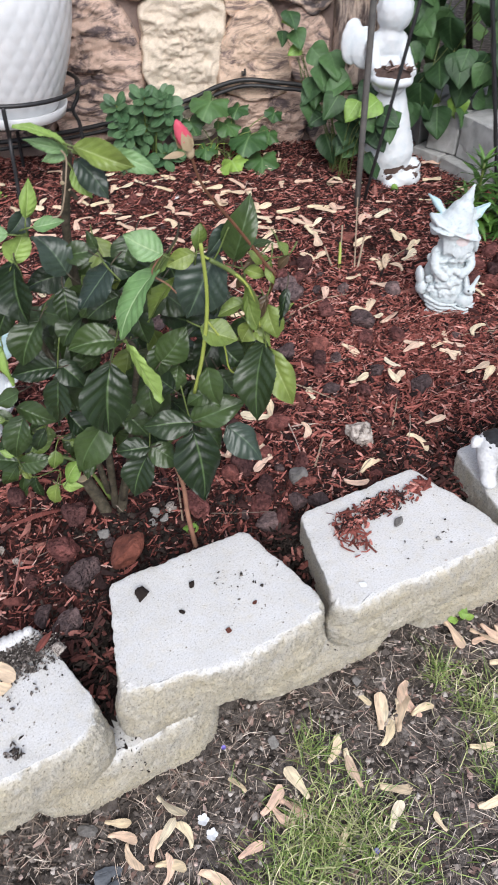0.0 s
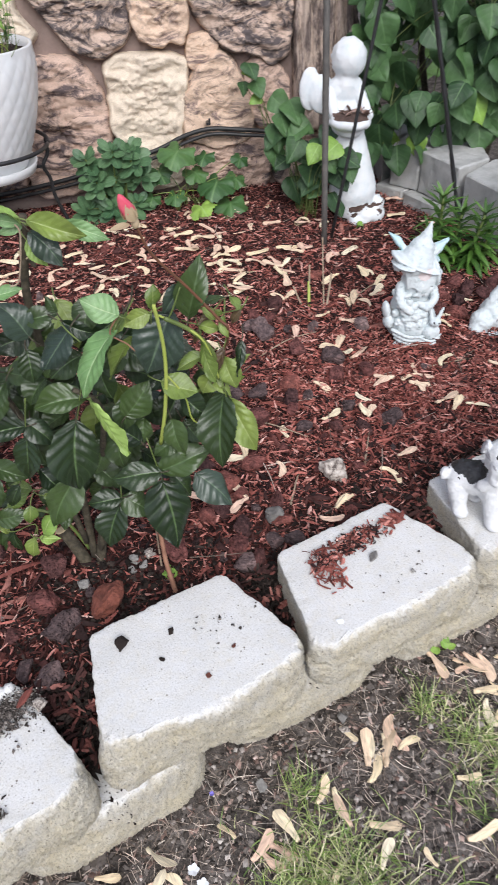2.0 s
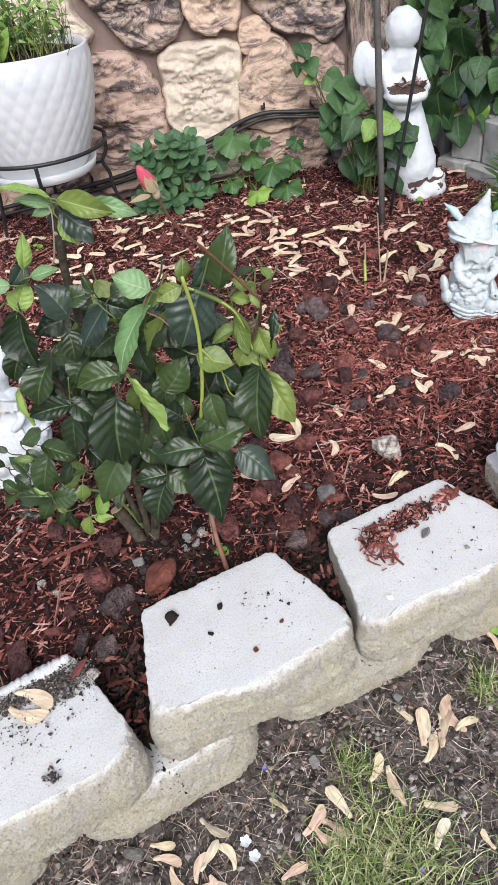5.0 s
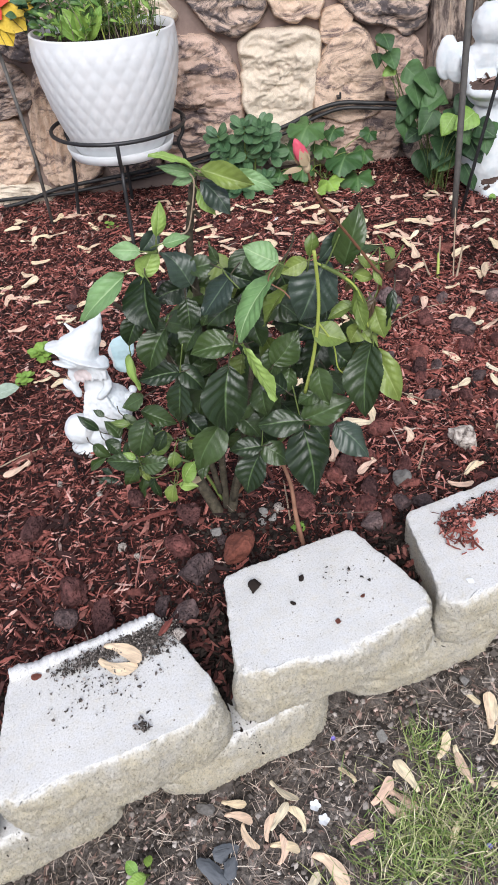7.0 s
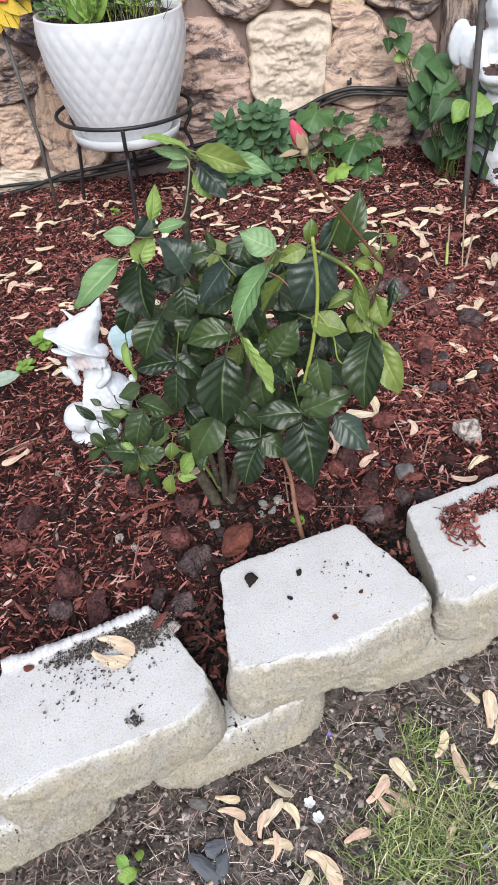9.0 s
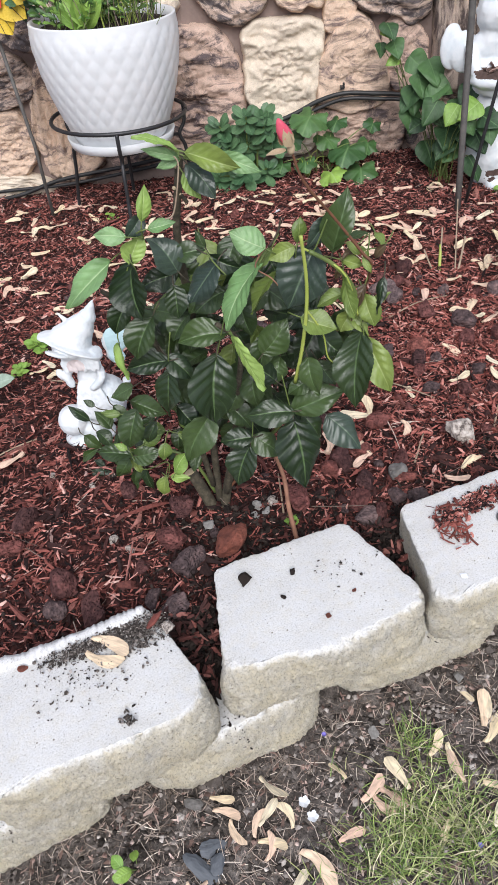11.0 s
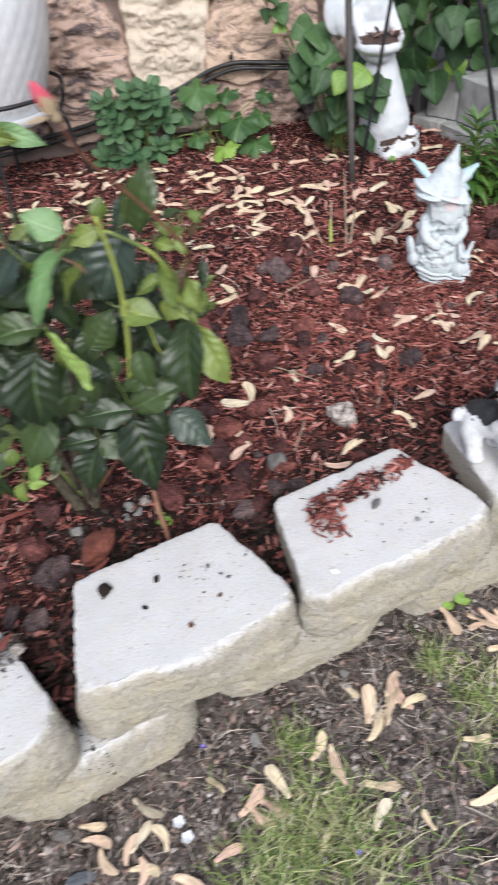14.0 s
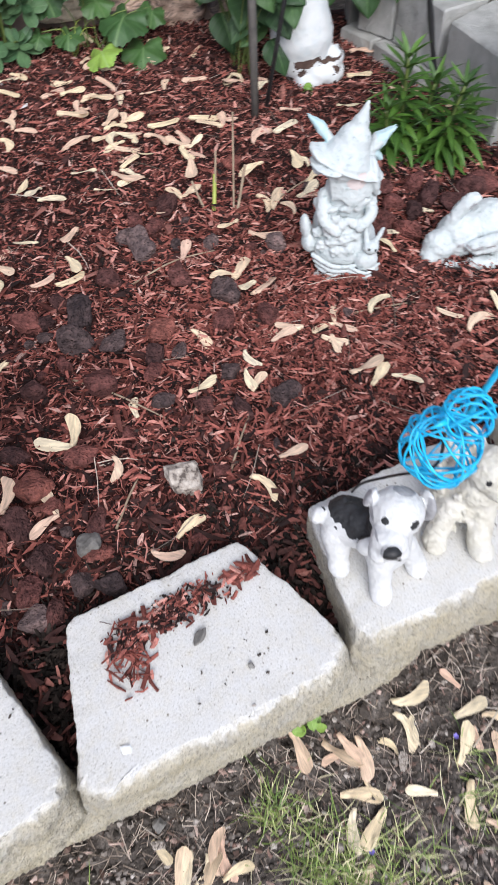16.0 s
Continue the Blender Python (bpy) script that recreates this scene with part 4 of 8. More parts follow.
def leaf(parent, meshes, mat, base, tip, facing, width=1.0, pick=0, name="leaf"):
    """One leaf under a plant, in world places (the plant's Empty only shifts)."""
    src = meshes[pick % len(meshes)]
    key = (src.name, mat.name)
    if key not in MESHES_BY_MAT:
        me = src.copy()
        me.materials.clear()
        me.materials.append(mat)
        MESHES_BY_MAT[key] = me
    ob = new(name, MESHES_BY_MAT[key])
    ob.parent = parent
    shift = parent.location if parent else Vector((0, 0, 0))
    ob.matrix_basis = leaf_pose(Vector(base) - shift, Vector(tip) - shift, facing, width)
    return ob


def stalk(parent, points, radius, mat, end=None, name="stem", sides=7):
    shift = parent.location
    bm = bmesh.new()
    tube(bm, [p - shift for p in curve_points(points, 5)], radius, sides, end)
    return part(name, bm, mat, parent)


# ---- plants in the pot ----
def pot_plants():
    rng = random.Random(5)
    top = pot_at + Vector((0, 0, 0.712))
    herb = thing("potted_herb", top, "bright green and feathery annuals crowding the pot", "plant")
    for k in range(48):
        a, r = rng.uniform(0, 6.28), rng.uniform(0.01, 0.155)
        b = top + Vector((r * math.cos(a), r * math.sin(a), 0))
        t = b + Vector((rng.uniform(-0.05, 0.05), rng.uniform(-0.05, 0.03), rng.uniform(0.06, 0.16)))
        stalk(herb, [b, b.lerp(t, 0.5) + Vector((0.008, 0, 0)), t], 0.0016, STEM_GREEN, 0.0008, sides=5)
        for i in range(9):
            p = b.lerp(t, 0.25 + 0.75 * i / 9)
            d = Vector((rng.uniform(-1, 1), rng.uniform(-1, 0.6), rng.uniform(-0.2, 0.9))).normalized() * rng.uniform(0.020, 0.040)
            leaf(herb, SMALL_LEAVES, LEAF_LILY if rng.random() < 0.6 else LEAF_YOUNG, p, p + d, (d.x * 0.2, -0.7, 0.8), 0.42, i)
    blades = thing("potted_grass", top + Vector((0.06, -0.02, 0)), "fine green and straw-coloured grass in the pot", "grass")
    for k in range(90):
        b = top + Vector((rng.uniform(-0.06, 0.155), rng.uniform(-0.12, 0.09), 0))
        t = b + Vector((rng.uniform(-0.05, 0.05), rng.uniform(-0.06, 0.03), rng.uniform(0.04, 0.15)))
        stalk(blades, [b, b.lerp(t, 0.5) + Vector((0.006, 0, 0.008)), t], 0.0013, (STEM_GREEN, STEM_YELLOW, STRAW)[k % 3], 0.0005, "blade", 4)
    young = thing("potted_seedling", top + Vector((-0.04, -0.10, 0)), "bright yellow-green seedling in the pot", "plant")
    for k in range(14):
        a = 0.63 * k
        b = top + Vector((-0.045 + 0.03 * (k % 2), -0.10, 0.01))
        d = Vector((0.05 * math.cos(a), -0.02 + 0.02 * math.sin(a), 0.055 + 0.01 * (k % 3)))
        leaf(young, SMALL_LEAVES, LEAF_YOUNG, b, b + d, (0, -1, 0.5), 0.55, k)
    trail = thing("trailing_plant", top + Vector((-0.15, -0.05, 0)), "round-leaved green plant leaning over the pot's rim", "plant")
    for k in range(30):
        b = top + Vector((-0.12 - 0.10 * rng.random(), -0.06 + 0.08 * rng.random(), 0.04 + 0.06 * rng.random()))
        d = Vector((rng.uniform(-1, 0.4), rng.uniform(-1, 0), rng.uniform(-0.3, 0.5))).normalized() * rng.uniform(0.025, 0.04)
        leaf(trail, LILAC_LEAVES, LEAF_SEDUM, b, b + d, (0, -0.7, 0.8), 1.0, k)
        if k % 4 == 0:
            stalk(trail, [top + Vector((-0.10, -0.03, 0)), b.lerp(top, 0.3) + Vector((0, 0, 0.03)), b], 0.0015, STEM_GREEN, sides=5)


pot_plants()
# the stand leans a little, and all that it carries leans with it
for name in ("flower_pot", "saucer", "plant_stand", "potted_herb", "potted_grass", "potted_seedling", "trailing_plant"):
    ob = bpy.data.objects[name]
    pivot, lean = pot_at + Vector((0, 0, 0.2)), Euler((0, radians(3.0), 0))
    ob.location = pivot + lean.to_matrix() @ (ob.location - pivot)
    ob.rotation_euler = lean


# ---- garden stakes ----
def flower_stake():
    """A painted flower on a stake; only its lower petals and stem show."""
    foot, head = Vector((-0.820, 2.160, 0.17)), Vector((-0.815, 2.12, 0.86))
    st = thing("flower_stake", foot, "dark metal garden stake with a yellow and red flower head", "garden stake")
    bm = bmesh.new()
    tube(bm, [Vector((0, 0, 0)), Vector((0.012, -0.01, 0.25)), head - foot], 0.0055, 8)
    part("pole", bm, GREY_IRON, st)
    rng = random.Random(2)
    c = head - foot + Vector((0, -0.02, 0))
    petal = leaf_mesh("petal", oval(0.27, 0.6, 0.6), 5, 8, 0.15, 0.2, 0.03, 0, 3)
    for ring, (count, size, mat) in enumerate(((16, 0.145, YELLOW), (12, 0.085, RED))):
        me = petal.copy()
        me.materials.clear()
        me.materials.append(mat)
        for k in range(count):
            a = 2 * math.pi * k / count + 0.1 * ring
            d = Vector((math.cos(a), -0.25 - 0.25 * ring, math.sin(a)))
            ob = new("petal", me)
            ob.parent = st
            ob.matrix_basis = leaf_pose(c, c + d * size, (0, -1, 0.1), 1.0)
    bm = bmesh.new()
    for k in range(40):
        a = 2 * math.pi * k / 40
        d = Vector((math.cos(a), -0.1, math.sin(a)))
        tube(bm, [c + d * 0.09, c + d * 0.155 + Vector((0, -0.004, -0.006))], 0.0011, 4, 0.0004)
    part("bristles", bm, BLACK_IRON, st, "dark fine bristles behind the petals")
    bm = bmesh.new()
    blob(bm, c + Vector((0, -0.03, 0)), (0.03, 0.015, 0.03))
    part("centre", bm, RED, st)


flower_stake()


def plain_stake(name, foot, top, r, mat, label, flat=1.0, twist=False):
    st = thing(name, foot, label, "garden stake")
    d = Vector(top) - Vector(foot)
    bm = bmesh.new()
    n = 60 if twist else 6
    tube(bm, [d * (k / n) for k in range(n + 1)], r, 8)
    if twist:
        for i, v in enumerate(bm.verts):
            ringno, k = divmod(i, 8)
            ax = d * (ringno / n)
            v.co = ax + (v.co - ax) * (1.0 + 0.22 * math.cos(2 * (k / 8 * 6.283) + ringno * 1.1))
    if flat != 1.0:
        for v in bm.verts:
            v.co.y *= flat
    part("rod", bm, mat, st)
    return st


plain_stake("garden_stake", (0.410, 1.915, 0.15), (0.394, 1.910, 1.25), 0.0085, GREY_IRON, "weathered grey metal bar stuck in the mulch", 0.999)
plain_stake("shepherd_hook", (0.428, 1.945, 0.15), (0.624, 1.945, 1.25), 0.0048, BLACK_IRON, "thin black rod leaning beside the angel statue")
plain_stake("plant_support", (0.808, 1.86, 0.15), (0.52, 1.86, 1.25), 0.0055, BLACK_IRON, "twisted black rod behind the lily clump", 1.0, True)

# ---- black irrigation tube along the wall ----
def hose(points, r, label):
    bm = bmesh.new()
    tube(bm, curve_points(points, 10), r, 9)
    return tagged(part("irrigation_tube", bm, TUBE, None), label, "tube", "tubes along the wall")


hose([(-1.4, 2.35, 0.205), (-1.03, 2.345, 0.208), (-0.82, 2.35, 0.25), (-0.53, 2.355, 0.275), (-0.30, 2.35, 0.31), (-0.06, 2.345, 0.365), (0.05, 2.345, 0.405), (0.13, 2.34, 0.421), (0.22, 2.34, 0.412), (0.33, 2.335, 0.395), (0.45, 2.28, 0.36), (0.56, 2.25, 0.30)], 0.0066, "black plastic tube clipped along the stone wall")
hose([(-1.4, 2.36, 0.222), (-1.03, 2.36, 0.228), (-0.80, 2.352, 0.232), (-0.53, 2.35, 0.258), (-0.28, 2.348, 0.295), (-0.05, 2.345, 0.348), (0.06, 2.343, 0.388), (0.14, 2.338, 0.405), (0.24, 2.336, 0.395), (0.34, 2.33, 0.378), (0.46, 2.27, 0.33)], 0.0056, "thin black tube beside the first one")


def tube_clip():
    bm = bmesh.new()
    bmesh.ops.create_cube(bm, size=1.0, matrix=Matrix.LocRotScale((0, 0, 0), None, (0.012, 0.03, 0.006)))
    bmesh.ops.create_cube(bm, size=1.0, matrix=Matrix.LocRotScale((0.004, -0.014, 0.008), None, (0.006, 0.004, 0.016)))
    ob = part("tube_clip", bm, BLACK_IRON, None, smooth=False)
    ob.location = (0.128, 2.352, 0.436)
    tagged(ob, "small black nail clip holding the tube", "clip")


tube_clip()

# ---- the grey block edging by the bush ----
def grey_block(seed, plan, z, height):
    bm = bmesh.new()
    base = [bm.verts.new((x, y, z)) for x, y in plan]
    f = bm.faces.new(base)
    if f.normal.z > 0 or f.calc_area() and sum((plan[i - 1][0] * plan[i][1] - plan[i][0] * plan[i - 1][1]) for i in range(len(plan))) > 0:
        f.normal_flip()
    top = bmesh.ops.extrude_face_region(bm, geom=[f])
    bmesh.ops.translate(bm, vec=(0, 0, height), verts=[v for v in top["geom"] if isinstance(v, bmesh.types.BMVert)])
    bmesh.ops.recalc_face_normals(bm, faces=bm.faces[:])
    bmesh.ops.bevel(bm, geom=bm.edges[:], offset=0.0035, segments=1, affect="EDGES")
    bmesh.ops.triangulate(bm, faces=[f for f in bm.faces if len(f.verts) > 4])
    for _ in range(3):
        bmesh.ops.subdivide_edges(bm, edges=[e for e in bm.edges if e.calc_length() > 0.022], cuts=1)
        bmesh.ops.triangulate(bm, faces=[f for f in bm.faces if len(f.verts) > 4])
    bm.normal_update()
    for v in bm.verts:
        v.co += v.normal * 0.0024 * noise.fractal(v.co * 45 + Vector((seed * 3.1, 0, 0)), 0.8, 2, 4)
    ob = part("wall_block", bm, GREY_BLOCK, None, smooth=False)
    return tagged(ob, "grey concrete wall block edging the bush", "concrete block", "blocks by the bush")


grey_block(1, [(0.655, 2.26), (0.712, 2.169), (0.80, 2.21), (0.80, 2.38)], 0.12, 0.112)
grey_block(7, [(0.717, 2.162), (0.785, 1.985), (0.93, 2.0), (0.97, 2.25), (0.805, 2.203)], 0.12, 0.112)
grey_block(2, [(0.692, 2.235), (0.754, 2.156), (0.86, 2.205), (0.80, 2.37)], 0.234, 0.125)
grey_block(8, [(0.759, 2.149), (0.813, 1.978), (0.925, 2.035), (0.97, 2.25), (0.865, 2.198)], 0.234, 0.123)
grey_block(3, [(0.815, 1.937), (0.868, 1.725), (0.915, 1.735), (1.02, 1.78), (1.07, 1.96), (0.945, 2.042)], 0.19, 0.162)
grey_block(4, [(0.838, 1.90), (0.905, 1.70), (1.0, 1.66), (1.04, 1.76), (1.0, 1.9)], 0.10, 0.088)
grey_block(5, [(0.940, 1.680), (0.992, 1.54), (1.15, 1.58), (1.18, 1.79), (1.025, 1.74)], 0.185, 0.148)
grey_block(6, [(0.70, 2.44), (0.68, 2.29), (0.80, 2.385), (0.95, 2.30), (1.0, 2.5), (0.80, 2.6)], 0.15, 0.20)

# ---- figures: each is one painted mesh ----
def painted(ob, rules):
    """Gives faces other paints, by a test of their place."""
    me = ob.data
    for mat, test in rules:
        me.materials.append(mat)
        k = len(me.materials) - 1
        for p in me.polygons:
            if test(p.center, p.normal):
                p.material_index = k
    return ob


def figure(name, clay, voxel, soft, grain, scale, mat, at, label, category, paints=()):
    """Skins a clay model given in place, with its origin at its foot."""
    me = clay.skin(name, voxel, soft, grain, scale)
    ob = put(name, me, mat)
    painted(ob, paints)
    me.transform(Matrix.Translation(-Vector(at)))
    ob.location = at
    return tagged(ob, label, category)


def near(x, y, z, r):
    spot = Vector((x, y, z))
    return lambda c, n: (c - spot).length < r


def angel():
    clay = Clay()
    clay.cone((0.508, 2.10, 0.475), (0.516, 2.10, 0.40), 0.046, 0.050)
    clay.cone((0.518, 2.10, 0.40), (0.534, 2.10, 0.285), 0.053, 0.070)
    clay.cone((0.530, 2.10, 0.285), (0.540, 2.10, 0.24), 0.066, 0.062)
    # the broken foot, slipped to one side
    clay.blob((0.578, 2.080, 0.214), (0.056, 0.050, 0.030), (0, 6, 0))
    clay.blob((0.552, 2.070, 0.200), (0.040, 0.040, 0.026))
    clay.blob((0.606, 2.080, 0.240), (0.024, 0.030, 0.024))
    clay.blob((0.500, 2.105, 0.555), (0.054, 0.036, 0.042))
    clay.blob((0.502, 2.10, 0.50), (0.048, 0.040, 0.05))
    clay.blob((0.507, 2.10, 0.634), (0.047, 0.046, 0.052))
    clay.cone((0.503, 2.10, 0.60), (0.500, 2.10, 0.575), 0.028, 0.032)
    # the folded wing
    clay.blob((0.406, 2.128, 0.560), (0.031, 0.012, 0.056), (0, 2, 8))
    clay.blob((0.440, 2.122, 0.545), (0.040, 0.016, 0.052), (0, -8, 5))
    clay.cone((0.452, 2.095, 0.555), (0.462, 2.05, 0.50), 0.017, 0.014)
    clay.cone((0.535, 2.095, 0.555), (0.555, 2.05, 0.50), 0.017, 0.014)
    # curls of hair
    for k in range(40):
        u, v = k * 2.399, 1 - 2 * (k + 0.5) / 40
        w = math.sqrt(1 - v * v)
        if math.sin(u) * w < -0.35 and v < 0.3:
            continue
        clay.blob((0.507 + 0.041 * w * math.cos(u), 2.104 + 0.040 * w * math.sin(u), 0.636 + 0.043 * v), 0.0078)
    # folds of the robe
    for x in (-0.030, 0.012):
        clay.horn([(0.508 + x * 0.8, 2.066, 0.40), (0.515 + x, 2.060, 0.33), (0.542 + x * 1.1, 2.052, 0.265)], 0.006, 0.010)
    for x in (0.532, 0.566, 0.598):
        clay.blob((x, 2.05, 0.20), (0.016, 0.016, 0.020))
    # the shallow bowl that it holds
    clay.blob((0.505, 2.055, 0.485), (0.060, 0.052, 0.024), (0, 4, 0))
    clay.blob((0.508, 2.06, 0.463), (0.036, 0.034, 0.022))
    line = lambda c, n: abs(c.z - 0.246 - 0.25 * (c.x - 0.58) - 0.018 * noise.noise(c * 34)) < 0.004 + 0.007 * noise.noise(c * 80) and c.y < 2.10 and c.x > 0.51
    edge = lambda c, n: c.z < 0.25 and noise.fractal(c * 42, 0.9, 2, 3) > 0.52
    fill = lambda c, n: n.z > 0.30 and (c.x - 0.505) ** 2 / 0.054 ** 2 + (c.y - 2.055) ** 2 / 0.046 ** 2 < 1 and 0.488 < c.z < 0.514 and c.y < 2.078
    figure("angel_statue", clay, 0.0032, 0.005, 0.0012, 55, STATUE_WHITE, (0.54, 2.095, 0.190), "chipped white angel statue holding a bowl of dead leaves", "statue",
           [(CHIPPED, line), (CHIPPED, edge), (CHIPPED, fill), (CHIPPED, near(0.508, 2.046, 0.365, 0.009))])
    # dead leaves in the bowl
    r = random.Random(8)
    for k in range(16):
        c = Vector((0.505 + r.uniform(-0.04, 0.04), 2.055 + r.uniform(-0.03, 0.03), 0.508))
        ob = put("dead_leaf", DRY_LEAF, SCRAP, None, "", Matrix.LocRotScale(c, Euler((r.uniform(-0.5, 0.5), r.uniform(-0.5, 0.5), r.uniform(0, 6))), (0.030,) * 3))
        tagged(ob, "curled brown dead leaf in the statue's bowl", "leaf", "dead leaves in the bowl")


DRY_LEAF = leaf_mesh("dead_leaf", oval(0.3, 0.45, 0.8), 4, 6, 0.5, -0.4, 0.08)
angel()


def gnome():
    clay = Clay()
    clay.blob((0.509, 1.425, 0.215), (0.058, 0.050, 0.050))
    clay.blob((0.508, 1.425, 0.250), (0.049, 0.044, 0.045))
    clay.blob((0.510, 1.420, 0.300), (0.035, 0.034, 0.042))
    clay.blob((0.509, 1.416, 0.345), (0.030, 0.026, 0.028))
    # face, hair and beard
    clay.blob((0.515, 1.384, 0.357), (0.006, 0.006, 0.005))
    clay.blob((0.505, 1.388, 0.350), (0.010, 0.008, 0.007))
    clay.blob((0.524, 1.388, 0.348), (0.010, 0.008, 0.007))
    for k in range(14):
        u = k / 13
        clay.cone((0.478 + 0.062 * u, 1.392 - 0.008 * math.sin(3.14 * u), 0.352 - 0.012 * u), (0.482 + 0.055 * u, 1.388 - 0.010 * math.sin(3.14 * u), 0.315 + 0.006 * math.sin(9 * u)), 0.0055, 0.0035)
    # hat: a flaring brim that droops to one side, and a slender tip
    clay.blob((0.502, 1.402, 0.368), (0.064, 0.034, 0.0060), (10, 24, 0))
    clay.blob((0.470, 1.396, 0.368), (0.026, 0.032, 0.006), (4, 12, 20))
    clay.blob((0.509, 1.412, 0.322), (0.036, 0.030, 0.028))
    clay.blob((0.512, 1.404, 0.346), (0.036, 0.022, 0.024))
    clay.blob((0.456, 1.404, 0.384), (0.018, 0.024, 0.007), (0, 48, 0))
    clay.blob((0.458, 1.402, 0.368), (0.009, 0.018, 0.014), (0, 20, 0))
    clay.blob((0.546, 1.406, 0.340), (0.009, 0.026, 0.032), (0, -8, 0))
    clay.cone((0.502, 1.412, 0.370), (0.511, 1.413, 0.396), 0.040, 0.026)
    clay.cone((0.511, 1.413, 0.396), (0.519, 1.413, 0.423), 0.026, 0.012)
    clay.cone((0.519, 1.413, 0.423), (0.527, 1.412, 0.453), 0.012, 0.002)
    # small wings behind
    for dy in (0.0, 0.006):
        clay.cone((0.482, 1.430 + dy, 0.386), (0.464, 1.434 + dy, 0.408), 0.006, 0.008)
        clay.cone((0.464, 1.434 + dy, 0.408), (0.444, 1.438 + dy, 0.426), 0.008, 0.001)
        clay.cone((0.538, 1.430 + dy, 0.366), (0.556, 1.434 + dy, 0.382), 0.008, 0.011)
        clay.cone((0.556, 1.434 + dy, 0.382), (0.582, 1.438 + dy, 0.400), 0.010, 0.001)
        clay.cone((0.548, 1.432 + dy, 0.365), (0.562, 1.436 + dy, 0.352), 0.008, 0.004)
    # arms, gathered sleeves and a curled wing at the hip
    clay.horn([(0.472, 1.41, 0.312), (0.468, 1.388, 0.282), (0.490, 1.376, 0.262)], 0.011, 0.007)
    clay.horn([(0.542, 1.41, 0.310), (0.545, 1.388, 0.285), (0.525, 1.376, 0.268)], 0.011, 0.007)
    for k in range(26):
        a, z = k * 2.399, 0.262 + 0.055 * ((k * 0.618) % 1)
        clay.blob((0.508 + 0.043 * math.cos(a), 1.420 - abs(0.038 * math.sin(a)), z), (0.006 + 0.004 * (k % 3), 0.006, 0.005 + 0.003 * (k % 2)), (0, 25 * k, 0))
    clay.blob((0.444, 1.412, 0.255), (0.009, 0.014, 0.022), (0, -6, 0))
    clay.blob((0.450, 1.408, 0.228), (0.012, 0.016, 0.018))
    # the small bunny in front
    clay.blob((0.543, 1.377, 0.205), (0.020, 0.016, 0.022))
    clay.blob((0.547, 1.370, 0.234), (0.013, 0.012, 0.011))
    clay.cone((0.556, 1.376, 0.240), (0.566, 1.380, 0.262), 0.005, 0.003)
    clay.cone((0.540, 1.376, 0.242), (0.538, 1.382, 0.262), 0.005, 0.003)
    for k in range(4):
        clay.horn([(0.518, 1.368, 0.196 - 0.008 * k), (0.543, 1.359, 0.191 - 0.008 * k), (0.566, 1.374, 0.198 - 0.008 * k)], 0.0028, 0.002)
    # scrolls, roses and folds in relief
    for k in range(5):
        clay.horn([(0.455 + 0.004 * k, 1.388, 0.215 - 0.011 * k), (0.485, 1.366 + 0.002 * k, 0.205 - 0.010 * k), (0.522, 1.372, 0.198 - 0.009 * k)], 0.0042, 0.003)
    for x, z, r in ((0.470, 0.275, 0.011), (0.487, 0.283, 0.010), (0.478, 0.262, 0.012), (0.497, 0.272, 0.009), (0.463, 0.252, 0.011), (0.484, 0.243, 0.013), (0.503, 0.246, 0.012), (0.520, 0.252, 0.011), (0.470, 0.230, 0.013), (0.492, 0.224, 0.012), (0.512, 0.226, 0.011), (0.530, 0.275, 0.010)):
        y = 1.424 - 0.046 * math.sqrt(max(0.15, 1 - ((x - 0.509) / 0.056) ** 2))
        for j in range(5):
            a = j * 1.257 + x * 90
            clay.blob((x + 0.55 * r * math.cos(a), y, z + 0.55 * r * math.sin(a)), (0.42 * r, 0.5 * r, 0.42 * r))
        clay.blob((x, y - 0.003, z), 0.40 * r)
    for k in range(7):
        clay.blob((0.462 + 0.015 * k, 1.383 - 0.012 * math.sin(k * 0.5), 0.172), (0.012, 0.012, 0.010))
    eyes = [(BLACK_PAINT, near(0.5415, 1.3595, 0.2375, 0.0027)), (BLACK_PAINT, near(0.5525, 1.3595, 0.2355, 0.0027))]
    wing = lambda c, n: c.y > 1.424 and (c.x > 0.550 or c.x < 0.474) and c.z > 0.345
    figure("gnome_statue", clay, 0.0018, 0.0022, 0.0009, 140, STATUE, (0.508, 1.42, 0.165), "weathered white gnome statue with a pointed hat", "statue", [(STATUE_BLUE, wing), (STATUE_FACE, near(0.514, 1.386, 0.350, 0.017))] + eyes)


gnome()


